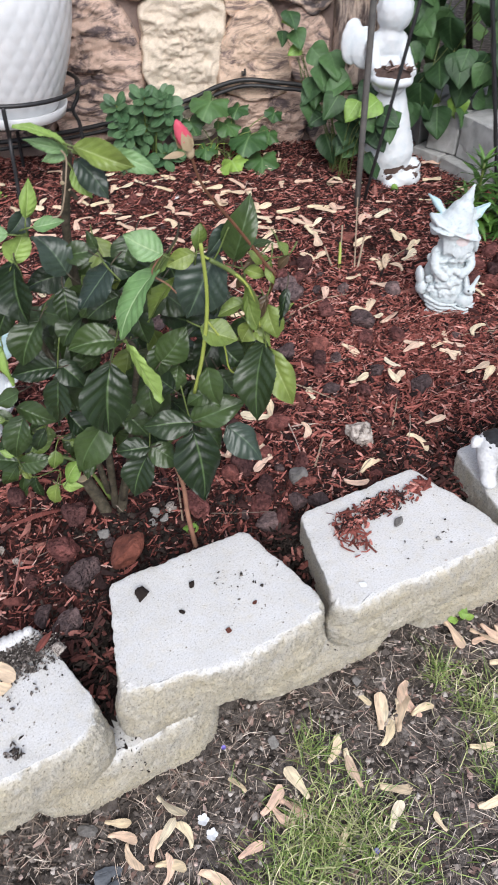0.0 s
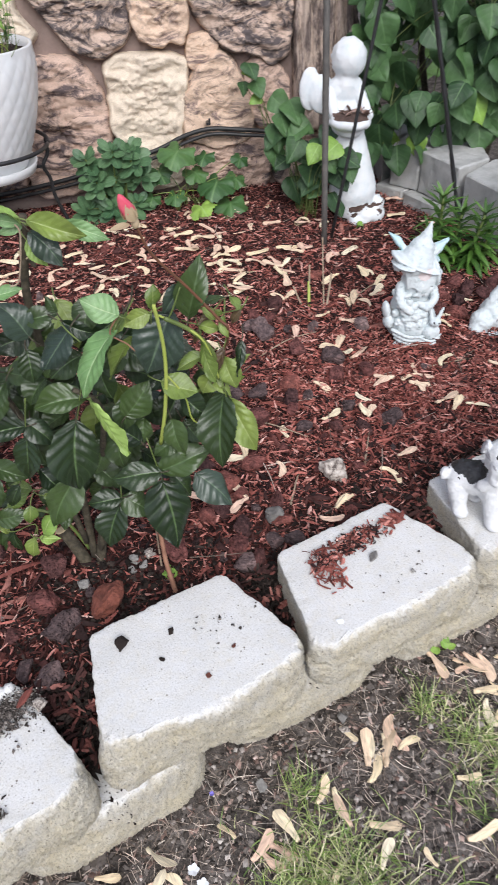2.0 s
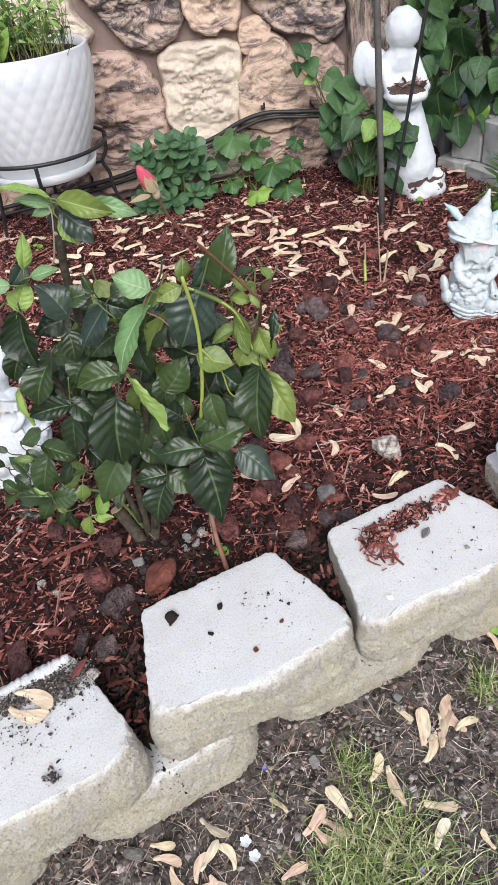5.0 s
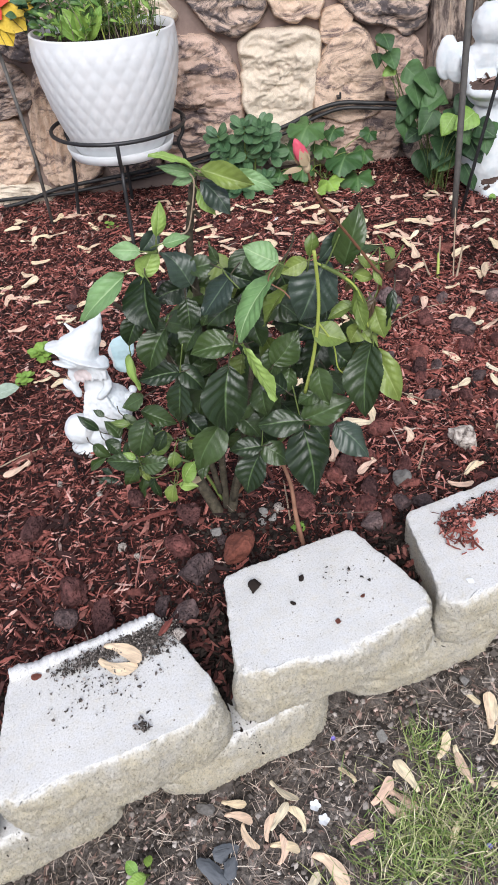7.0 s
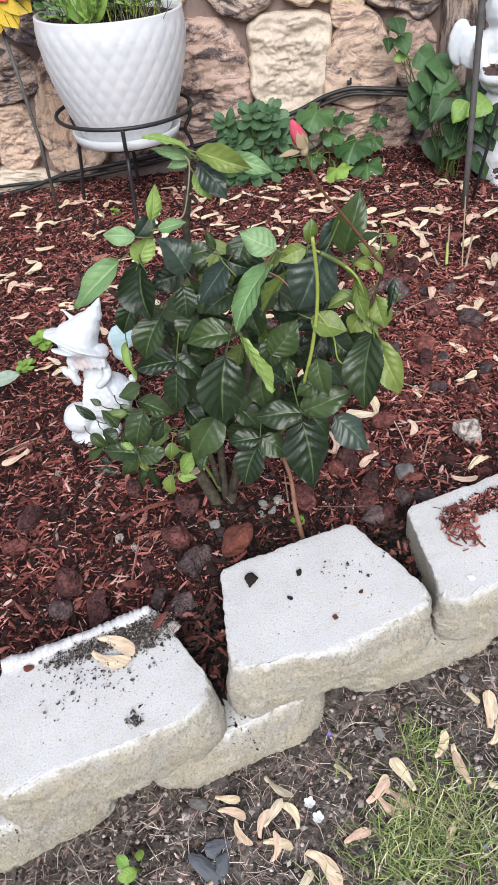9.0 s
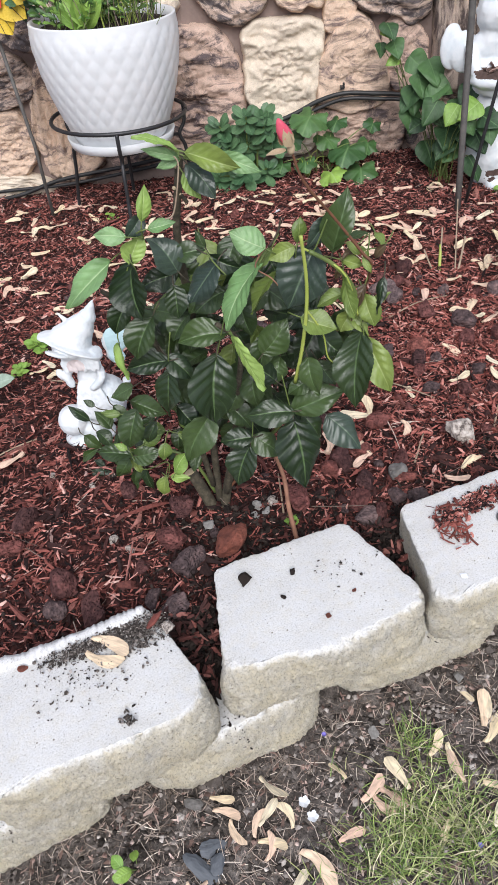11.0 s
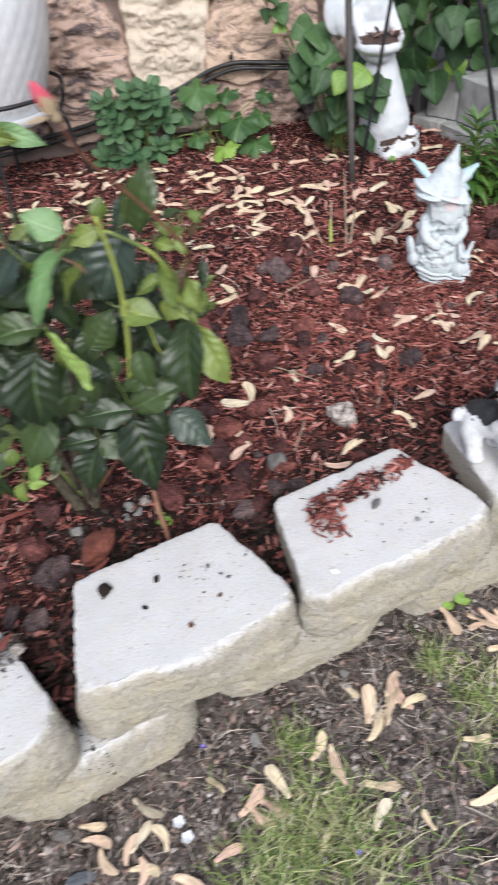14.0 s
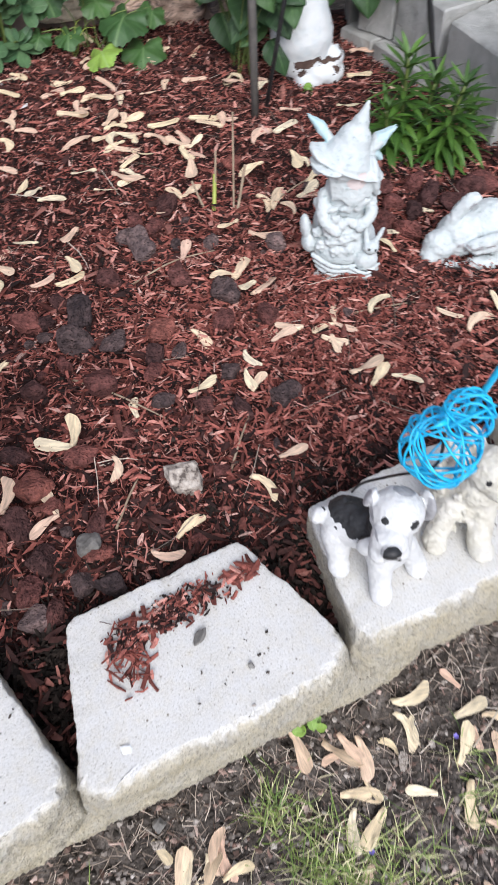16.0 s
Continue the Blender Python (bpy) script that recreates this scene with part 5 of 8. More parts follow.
def sleeping_rabbit():
    clay = Clay()
    clay.blob((0.766, 1.430, 0.213), (0.052, 0.044, 0.050))
    clay.blob((0.786, 1.412, 0.205), (0.034, 0.030, 0.038))
    clay.blob((0.712, 1.418, 0.212), (0.040, 0.036, 0.040), (0, 14, 0))
    clay.blob((0.676, 1.405, 0.203), (0.028, 0.026, 0.026), (0, 12, 0))
    clay.blob((0.659, 1.396, 0.190), (0.016, 0.018, 0.016))
    clay.horn([(0.684, 1.412, 0.222), (0.698, 1.412, 0.258), (0.716, 1.412, 0.282)], 0.010, 0.011)
    clay.blob((0.722, 1.412, 0.284), (0.011, 0.010, 0.008))
    clay.horn([(0.720, 1.378, 0.215), (0.755, 1.374, 0.228), (0.794, 1.384, 0.230)], 0.009, 0.011)
    clay.horn([(0.728, 1.375, 0.206), (0.76, 1.371, 0.214), (0.790, 1.380, 0.214)], 0.006, 0.006)
    clay.blob((0.690, 1.376, 0.178), (0.026, 0.014, 0.011))
    clay.blob((0.745, 1.376, 0.180), (0.034, 0.016, 0.013))
    clay.blob((0.790, 1.385, 0.180), (0.026, 0.018, 0.015))
    crack = lambda c, n: abs(c.z - 0.2205 - 0.12 * (c.x - 0.755) - 0.005 * noise.noise(c * 60)) < 0.0024 and c.y < 1.40 and 0.70 < c.x < 0.795 and noise.noise(c * 90) > -0.25
    crack2 = lambda c, n: abs(c.z - 0.208 - 0.12 * (c.x - 0.755) - 0.005 * noise.noise(c * 60)) < 0.0016 and c.y < 1.39 and 0.715 < c.x < 0.80
    # dark grey along the bottom of the head end
    foot_grey = lambda c, n: c.z < 0.184 + 0.012 * noise.noise(c * 70) and c.x < 0.70
    ear = lambda c, n: (c - Vector((0.718, 1.405, 0.275))).length < 0.008 and n.y < -0.3
    figure("rabbit_statue", clay, 0.0019, 0.0045, 0.0014, 110, STATUE, (0.735, 1.42, 0.166), "weathered white statue of a curled sleeping rabbit", "statue", [(GREY_PAINT, crack), (GREY_PAINT, crack2), (GREY_PAINT, ear), (GREY_IRON, foot_grey)])


sleeping_rabbit()


def fairy():
    """A fairy in a broad pointed hat, leaning over a globe."""
    clay = Clay()
    clay.blob((-0.470, 1.045, 0.188), (0.050, 0.044, 0.016))
    clay.blob((-0.488, 1.030, 0.236), (0.029, 0.030, 0.030))
    clay.blob((-0.455, 1.040, 0.215), (0.026, 0.030, 0.026))
    clay.cone((-0.434, 1.044, 0.330), (-0.426, 1.046, 0.262), 0.021, 0.043)
    clay.blob((-0.404, 1.048, 0.284), (0.022, 0.032, 0.034), (0, -30, 0))
    clay.cone((-0.431, 1.044, 0.366), (-0.437, 1.044, 0.316), 0.018, 0.023)
    # pleats and the swung hem
    for k in range(7):
        u = k / 6
        clay.horn([(-0.452 + 0.030 * u, 1.024 - 0.004 * math.sin(3.1 * u), 0.322), (-0.458 + 0.052 * u, 1.010, 0.288 - 0.004 * (k % 2)), (-0.462 + 0.075 * u, 1.006 + 0.01 * u, 0.252 + 0.014 * u)], 0.0032, 0.0062)
    for k in range(5):
        clay.blob((-0.400 + 0.007 * k, 1.030 + 0.004 * k, 0.262 + 0.011 * k), (0.008, 0.010, 0.006), (0, 40, 0))
    # sleeves and hands
    clay.horn([(-0.448, 1.032, 0.362), (-0.466, 1.018, 0.348), (-0.462, 1.014, 0.328)], 0.008, 0.006)
    clay.blob((-0.476, 1.016, 0.350), (0.007, 0.007, 0.012), (0, -20, 0))
    clay.horn([(-0.414, 1.034, 0.360), (-0.406, 1.020, 0.336), (-0.424, 1.014, 0.318)], 0.007, 0.006)
    # face and hair
    clay.blob((-0.440, 1.036, 0.384), (0.020, 0.020, 0.020))
    clay.blob((-0.447, 1.015, 0.378), (0.004, 0.004, 0.004))
    for k in range(8):
        clay.horn([(-0.460 + 0.006 * k, 1.020 - 0.002 * (k % 3), 0.384), (-0.466 + 0.0085 * k, 1.016, 0.370), (-0.462 + 0.0080 * k, 1.014, 0.354 + 0.004 * (k % 2))], 0.0048, 0.0030)
    # hat: a thin brim, wavy and flared to one side, under a pointed crown
    clay.blob((-0.447, 1.030, 0.400), (0.056, 0.040, 0.0050), (-14, 29, 0))
    clay.blob((-0.482, 1.026, 0.424), (0.016, 0.022, 0.0045), (-6, 10, 0))
    clay.blob((-0.466, 1.002, 0.400), (0.020, 0.012, 0.0045), (-22, 24, 0))
    clay.blob((-0.407, 1.030, 0.380), (0.012, 0.020, 0.0055), (0, 48, 0))
    for a, b, ra, rb in (((-0.446, 1.040, 0.404), (-0.428, 1.041, 0.424), 0.038, 0.025), ((-0.428, 1.041, 0.424), (-0.408, 1.042, 0.446), 0.025, 0.014), ((-0.408, 1.042, 0.446), (-0.391, 1.041, 0.475), 0.014, 0.0025)):
        clay.cone(a, b, ra, rb)
    # wings
    clay.cone((-0.450, 1.050, 0.438), (-0.461, 1.050, 0.454), 0.005, 0.0012)
    clay.blob((-0.378, 1.062, 0.384), (0.023, 0.006, 0.030), (0, 34, 0))
    clay.blob((-0.384, 1.062, 0.352), (0.018, 0.006, 0.016), (0, 50, 0))
    wing = lambda c, n: c.y > 1.052 and c.x > -0.396 and c.z > 0.315
    cheek = lambda c, n: (c - Vector((-0.444, 1.012, 0.366))).length < 0.016
    figure("fairy_statue", clay, 0.0019, 0.003, 0.0009, 130, STATUE_WHITE, (-0.45, 1.045, 0.170), "white fairy statue with pale blue wings beside the rose", "statue", [(STATUE_BLUE, wing), (STATUE_FACE, cheek)])


fairy()


def dog():
    clay = Clay()
    clay.blob((0.442, 0.795, 0.345), (0.0270, 0.026, 0.026))
    clay.blob((0.430, 0.770, 0.336), (0.0185, 0.020, 0.0165))
    clay.blob((0.4265, 0.7505, 0.3440), (0.0100, 0.0065, 0.0070))
    clay.blob((0.419, 0.764, 0.326), (0.010, 0.013, 0.010))
    clay.blob((0.440, 0.764, 0.325), (0.010, 0.013, 0.010))
    clay.blob((0.4745, 0.803, 0.339), (0.0055, 0.013, 0.024), (0, -4, 25))
    clay.blob((0.4165, 0.808, 0.356), (0.0050, 0.009, 0.013), (0, 18, -25))
    clay.cone((0.441, 0.800, 0.322), (0.443, 0.801, 0.268), 0.022, 0.026)
    clay.cone((0.440, 0.812, 0.282), (0.404, 0.836, 0.272), 0.028, 0.027)
    for top, foot, r in (((0.434, 0.79, 0.272), (0.436, 0.774, 0.226), 0.015), ((0.462, 0.802, 0.268), (0.482, 0.803, 0.226), 0.014), ((0.394, 0.826, 0.262), (0.396, 0.812, 0.226), 0.018), ((0.418, 0.845, 0.262), (0.432, 0.842, 0.226), 0.014)):
        clay.cone(top, foot, r, 0.0115)
        clay.blob((foot[0], foot[1] - 0.006, 0.2235), (0.0125, 0.0155, 0.0085))
    clay.blob((0.417, 0.790, 0.292), (0.011, 0.010, 0.012))
    clay.horn([(0.385, 0.838, 0.276), (0.376, 0.84, 0.284), (0.371, 0.836, 0.276)], 0.008, 0.004)
    # shaggy coat
    r = random.Random(6)
    for k in range(70):
        f = r.random()
        a = r.uniform(-0.6, 3.74)
        c = Vector((0.440, 0.812, 0.282)).lerp(Vector((0.404, 0.836, 0.272)), f) + Vector((0.35 * math.cos(a), -0.94 * math.cos(a), math.sin(a))) * 0.027
        clay.cone(c, c + Vector((-0.006, 0.002, -0.007)), 0.0026, 0.0014)
    patch = lambda c, n: c.z > 0.286 - 0.18 * (c.x - 0.40) + 0.010 * noise.noise(c * 140) and 0.381 + 0.008 * noise.noise(c * 120) < c.x < 0.426 + 0.006 * noise.noise(c * 90) and c.y > 0.792 and c.z < 0.322
    mouth = lambda c, n: abs(c.z - 0.3265 - 0.08 * (c.x - 0.430)) < 0.0021 and c.y < 0.760 and abs(c.x - 0.430) < 0.0085
    ears = lambda c, n: (c.x > 0.4715 and 0.318 < c.z < 0.360 and c.y < 0.806) or (c.x < 0.4165 and c.z > 0.345 and n.z > -0.2)
    brow = lambda c, n: (c - Vector((0.450, 0.808, 0.371))).length < 0.013
    eye = lambda c, n: min((c - Vector((0.4225, 0.7765, 0.3585))).length, (c - Vector((0.4540, 0.7720, 0.3530))).length) < 0.0056
    figure("dog_figurine", clay, 0.00135, 0.004, 0.0008, 200, DOG_WHITE, (0.438, 0.806, BLOCK_H * 2 + 0.0012), "white puppy figurine with black patches standing on a block", "figurine",
           [(GREY_PAINT, ears), (GREY_PAINT, brow), (BLACK_PAINT, patch), (BLACK_PAINT, near(0.4265, 0.747, 0.345, 0.0092)), (BLACK_PAINT, mouth), (BLACK_PAINT, eye)])


dog()


def bunny():
    clay = Clay()
    clay.blob((0.551, 0.866, 0.262), (0.038, 0.035, 0.042))
    clay.blob((0.533, 0.872, 0.255), (0.026, 0.032, 0.036))
    clay.blob((0.556, 0.850, 0.292), (0.026, 0.024, 0.026))
    clay.blob((0.559, 0.847, 0.327), (0.026, 0.026, 0.026))
    clay.blob((0.566, 0.828, 0.316), (0.016, 0.015, 0.014))
    clay.cone((0.528, 0.846, 0.268), (0.513, 0.832, 0.228), 0.014, 0.0125)
    clay.cone((0.562, 0.842, 0.270), (0.560, 0.820, 0.228), 0.015, 0.0135)
    clay.blob((0.510, 0.824, 0.2245), (0.0135, 0.017, 0.0095))
    clay.blob((0.560, 0.809, 0.2250), (0.0145, 0.017, 0.0100))
    clay.blob((0.531, 0.868, 0.330), (0.010, 0.026, 0.011), (20, 0, 28))
    clay.blob((0.549, 0.876, 0.336), (0.010, 0.024, 0.011), (20, 0, 4))
    r = random.Random(7)
    for k in range(90):
        a, z = r.uniform(0, 6.28), r.uniform(0.235, 0.298)
        c = Vector((0.550 + 0.038 * math.cos(a), 0.864 + 0.035 * math.sin(a), z))
        clay.cone(c, c + Vector((0.002, -0.002, -0.008)), 0.0030, 0.0016)
    eyes = lambda c, n: min((c - Vector((0.5735, 0.8280, 0.334))).length, (c - Vector((0.546, 0.8230, 0.334))).length) < 0.0042
    figure("bunny_figurine", clay, 0.0015, 0.004, 0.0012, 170, STATUE_CREAM, (0.552, 0.85, BLOCK_H * 2 + 0.0012), "cream stone bunny figurine sitting on a block", "figurine", [(BLACK_PAINT, eyes)])


bunny()


# ---- blue wire bird on a thin stake, and the blue rod behind ----
def wire_bird():
    c1, c2 = Vector((0.476, 0.815, 0.418)), Vector((0.493, 0.816, 0.461))
    st = thing("wire_ornament", (0.430, 0.925, 0.17), "bright blue wire bird of tangled loops on a thin stake", "garden ornament")
    o = Vector(st.location)
    rng = random.Random(4)
    for c, r, count, nm in ((c1, 0.0365, 19, "body"), (c2, 0.0225, 12, "head")):
        frame_ring = None
        for k in range(count):
            bm = bmesh.new()
            ax = Vector((rng.gauss(0, 1), rng.gauss(0, 1), rng.gauss(0, 1))).normalized()
            sd = ax.orthogonal().normalized()
            up = ax.cross(sd)
            off = ax * r * rng.uniform(-0.55, 0.55)
            rr = math.sqrt(max(1e-6, r * r - off.length_squared))
            if k % 3 == 2:
                rr *= 0.6
                off = ax * r * 0.8
            pts = [c - o + off + (sd * math.cos(a) + up * math.sin(a)) * rr * (1 + 0.06 * math.sin(3 * a + k)) for a in (2 * math.pi * i / 28 for i in range(29))]
            tube(bm, pts, 0.0012, 6)
            if frame_ring is None:
                frame_ring = part(nm, bm, BLUE_WIRE, st)
            else:
                part("wire_loop", bm, BLUE_WIRE, frame_ring)
    bm = bmesh.new()
    tube(bm, curve_points([(0, 0, 0), (0.004, -0.03, 0.08), (0.022, -0.07, 0.15), c1 - o + Vector((0, 0, -0.03)), c1 - o + Vector((0, 0, 0.02))], 6), 0.0016, 6)
    part("stake", bm, BLACK_IRON, st)
    bm = bmesh.new()
    cone(bm, c2 - o + Vector((-0.022, -0.006, 0.0)), c2 - o + Vector((-0.036, -0.010, -0.003)), 0.004, 0.001, 8)
    part("beak", bm, BLUE_WIRE, st)


wire_bird()


def blue_rod():
    st = thing("blue_rod", (0.582, 0.985, 0.16), "bright blue painted metal rod standing in the mulch", "garden stake")
    bm = bmesh.new()
    tube(bm, curve_points([(0, 0, 0), (0.006, -0.012, 0.12), (0.022, -0.03, 0.26), (0.045, -0.035, 0.40), (0.062, -0.035, 0.56), (0.075, -0.035, 0.80)], 8), 0.0042, 10)
    part("rod", bm, BLUE_WIRE, st)
    bm = bmesh.new()
    for k in range(5):
        a0 = k * 1.3
        tube(bm, curve_points([(0.046, -0.035, 0.41), (0.046 + 0.010 * math.cos(a0), -0.035 + 0.010 * math.sin(a0), 0.44), (0.054, -0.035, 0.48)], 6), 0.0016, 6)
    part("twist", bm, BLUE_WIRE, st)


blue_rod()


# ---- solar path light ----
def solar_light():
    st = thing("solar_light", (0.908, 1.612, 0.178), "solar path light with a steel pole and white cap", "garden light")
    lean = Vector((-0.10, -0.03, 1.0)).normalized()
    q = Vector((0, 0, 1)).rotation_difference(lean).to_matrix().to_4x4()

    def turned(name, profile, mat, sides=40, label=""):
        bm = bmesh.new()
        lathe(bm, profile, sides)
        bm.transform(q)
        return part(name, bm, mat, st, label)
    turned("ground_collar", [(0.026, -0.004), (0.030, 0.006), (0.018, 0.014), (0.012, 0.017)], BLACK_IRON, 24)
    turned("pole", [(0.0080, -0.04), (0.0080, 0.205)], STEEL, 20)
    turned("neck", [(0.0095, 0.203), (0.022, 0.214), (0.031, 0.224), (0.033, 0.236), (0.035, 0.238), (0.034, 0.246)], STEEL)
    bm = bmesh.new()
    n = 40
    rings = []
    for r, z in ((0.033, 0.246), (0.044, 0.303), (0.041, 0.303), (0.030, 0.248)):
        rings.append([bm.verts.new((r * math.cos(2 * math.pi * k / n) * (1 + 0.012 * (k % 2)), r * math.sin(2 * math.pi * k / n) * (1 + 0.012 * (k % 2)), z)) for k in range(n)])
    for a, b in zip(rings, rings[1:] + rings[:1]):
        for k in range(n):
            bm.faces.new((a[k], a[(k + 1) % n], b[(k + 1) % n], b[k]))
    bm.transform(q)
    part("glass", bm, GLASS, st, "ribbed clear lens", smooth=False)
    turned("bulb", [(0.004, 0.248), (0.006, 0.262), (0.003, 0.270)], WHITE_PLASTIC, 12)
    cap = turned("cap", [(0.042, 0.302), (0.066, 0.304), (0.070, 0.311), (0.069, 0.325), (0.060, 0.336), (0.050, 0.345), (0.040, 0.349), (0.010, 0.350)], WHITE_PLASTIC, 48)
    bm = bmesh.new()
    bmesh.ops.create_cube(bm, size=1.0, matrix=Matrix.LocRotScale((0.0, 0.0, 0.351), None, (0.052, 0.040, 0.004)))
    bm.transform(q)
    part("solar_panel", bm, SOLAR, cap, "dark solar cell", smooth=False)


def glass_build(nt, p):
    p.inputs["Base Color"].default_value = (0.86, 0.87, 0.82, 1)
    p.inputs["Roughness"].default_value = 0.08
    p.inputs["Transmission Weight"].default_value = 0.9
    p.inputs["IOR"].default_value = 1.45


GLASS = material("clear_plastic", glass_build)
solar_light()

# ---- the rose ----
rose = thing("rose_bush", (-0.21, 0.845, 0.165), "rose bush with dark glossy leaves and one pink bud", "rose bush")
rng_rose = random.Random(11)


def rose_leaf(base, tip, width, mat, roll=0):
    """A leaflet of the rose with a short stalk. width: breadth against length; roll: degrees about its midrib."""
    k = rng_rose.randrange(100)
    face = Vector((rng_rose.uniform(-0.5, 0.5), -0.70 + rng_rose.uniform(-0.3, 0.3), 0.62 + rng_rose.uniform(-0.35, 0.35)))
    b, t = Vector(base), Vector(tip)
    face.rotate(Matrix.Rotation(radians(roll), 3, (t - b).normalized()))
    leaf(rose, ROSE_LEAVES, mat, base, tip, face, width, k)
    d = (b - t).normalized() * 0.018
    stalk(rose, [b + d + Vector((0, 0.012, -0.006)), b + d * 0.5, b], 0.0010, STEM_BROWN if mat in (LEAF_ROSE, LEAF_ROSE_GREY) else STEM_GREEN, 0.0007, "leaf_stalk", 5)


rose_leaf((-0.154, 0.725, 0.794), (-0.197, 0.727, 0.815), 0.45, LEAF_ROSE_LIME, 25)
rose_leaf((-0.157, 0.737, 0.787), (-0.194, 0.738, 0.798), 0.36, LEAF_ROSE_PALE, -20)
rose_leaf((-0.145, 0.724, 0.794), (-0.093, 0.721, 0.775), 0.50, LEAF_ROSE_MID)
rose_leaf((-0.112, 0.730, 0.787), (-0.072, 0.726, 0.767), 0.48, LEAF_ROSE_PALE, 10)
rose_leaf((-0.146, 0.725, 0.782), (-0.122, 0.719, 0.747), 0.70, LEAF_ROSE_GREY)
rose_leaf((-0.153, 0.735, 0.770), (-0.138, 0.730, 0.744), 0.65, LEAF_ROSE_LIME)
rose_leaf((-0.157, 0.744, 0.782), (-0.182, 0.742, 0.776), 0.53, LEAF_ROSE_PALE)
rose_leaf((-0.208, 0.740, 0.724), (-0.199, 0.748, 0.760), 0.49, LEAF_ROSE_LIME, 20)
rose_leaf((-0.201, 0.735, 0.716), (-0.171, 0.737, 0.720), 0.60, LEAF_ROSE_PALE)
rose_leaf((-0.232, 0.743, 0.706), (-0.266, 0.743, 0.712), 0.70, LEAF_ROSE_PALE)
rose_leaf((-0.235, 0.750, 0.672), (-0.216, 0.757, 0.705), 0.84, LEAF_ROSE_LIME, 15)
rose_leaf((-0.259, 0.754, 0.673), (-0.321, 0.743, 0.624), 0.52, LEAF_ROSE_PALE, -10)
rose_leaf((-0.232, 0.748, 0.673), (-0.231, 0.732, 0.605), 0.89, LEAF_ROSE)
rose_leaf((-0.182, 0.748, 0.658), (-0.211, 0.756, 0.697), 0.89, LEAF_ROSE_GREY)
rose_leaf((-0.181, 0.753, 0.675), (-0.146, 0.754, 0.678), 0.83, LEAF_ROSE)
rose_leaf((-0.212, 0.757, 0.723), (-0.234, 0.751, 0.700), 0.73, LEAF_ROSE_GREY)
rose_leaf((-0.145, 0.745, 0.684), (-0.154, 0.749, 0.704), 0.54, LEAF_ROSE, 20)
rose_leaf((-0.132, 0.724, 0.675), (-0.168, 0.713, 0.634), 0.84, LEAF_ROSE_GREY)
rose_leaf((-0.129, 0.738, 0.632), (-0.168, 0.732, 0.609), 0.89, LEAF_ROSE)
rose_leaf((-0.139, 0.734, 0.679), (-0.106, 0.730, 0.662), 0.65, LEAF_ROSE, 30)
rose_leaf((-0.086, 0.711, 0.673), (-0.130, 0.693, 0.606), 0.53, LEAF_ROSE_PALE, 15)
rose_leaf((-0.078, 0.706, 0.695), (-0.113, 0.711, 0.715), 0.89, LEAF_ROSE_PALE)
rose_leaf((-0.071, 0.734, 0.680), (-0.095, 0.724, 0.640), 0.53, LEAF_ROSE_MID, 20)
rose_leaf((-0.069, 0.729, 0.653), (-0.100, 0.717, 0.610), 0.53, LEAF_ROSE_MID, 35)
rose_leaf((-0.042, 0.709, 0.697), (-0.037, 0.714, 0.722), 0.86, LEAF_ROSE_MID, 10)
rose_leaf((-0.046, 0.712, 0.690), (-0.074, 0.710, 0.679), 0.81, LEAF_ROSE_MID)
rose_leaf((-0.024, 0.721, 0.681), (-0.058, 0.705, 0.619), 0.91, LEAF_ROSE_GREY)
rose_leaf((-0.005, 0.707, 0.685), (0.013, 0.722, 0.745), 0.59, LEAF_ROSE, 15)
rose_leaf((-0.009, 0.719, 0.716), (-0.032, 0.713, 0.687), 0.66, LEAF_ROSE_GREY, -15)
rose_leaf((-0.042, 0.709, 0.605), (-0.004, 0.703, 0.590), 0.92, LEAF_ROSE_MID)
rose_leaf((-0.024, 0.726, 0.572), (0.005, 0.716, 0.546), 0.85, LEAF_ROSE)
rose_leaf((0.006, 0.710, 0.660), (0.017, 0.694, 0.607), 0.36, LEAF_ROSE_MID, 35)
rose_leaf((0.007, 0.719, 0.626), (-0.025, 0.717, 0.613), 0.67, LEAF_ROSE_MID)
rose_leaf((0.029, 0.714, 0.624), (0.039, 0.703, 0.589), 0.85, LEAF_ROSE_MID)
rose_leaf((0.018, 0.723, 0.605), (0.001, 0.716, 0.577), 0.96, LEAF_ROSE_MID)
rose_leaf((0.049, 0.710, 0.645), (0.041, 0.699, 0.607), 0.38, LEAF_ROSE, 30)
rose_leaf((0.029, 0.715, 0.636), (0.013, 0.704, 0.598), 0.38, LEAF_ROSE_RED, 20)
rose_leaf((0.027, 0.704, 0.675), (0.035, 0.699, 0.658), 0.53, LEAF_ROSE_MID)
rose_leaf((0.004, 0.715, 0.669), (0.028, 0.712, 0.662), 0.65, LEAF_ROSE_MID)
rose_leaf((0.037, 0.716, 0.612), (0.059, 0.718, 0.623), 0.54, LEAF_ROSE_MID)
rose_leaf((0.025, 0.707, 0.581), (0.014, 0.679, 0.491), 0.58, LEAF_ROSE, 10)
rose_leaf((0.031, 0.710, 0.569), (0.057, 0.688, 0.506), 0.58, LEAF_ROSE_MID, -10)
rose_leaf((0.010, 0.720, 0.599), (0.034, 0.710, 0.573), 0.53, LEAF_ROSE_MID)
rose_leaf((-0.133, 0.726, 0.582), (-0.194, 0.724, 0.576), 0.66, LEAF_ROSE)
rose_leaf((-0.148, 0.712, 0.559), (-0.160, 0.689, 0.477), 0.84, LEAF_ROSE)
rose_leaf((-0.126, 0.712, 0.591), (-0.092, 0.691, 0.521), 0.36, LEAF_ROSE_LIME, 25)
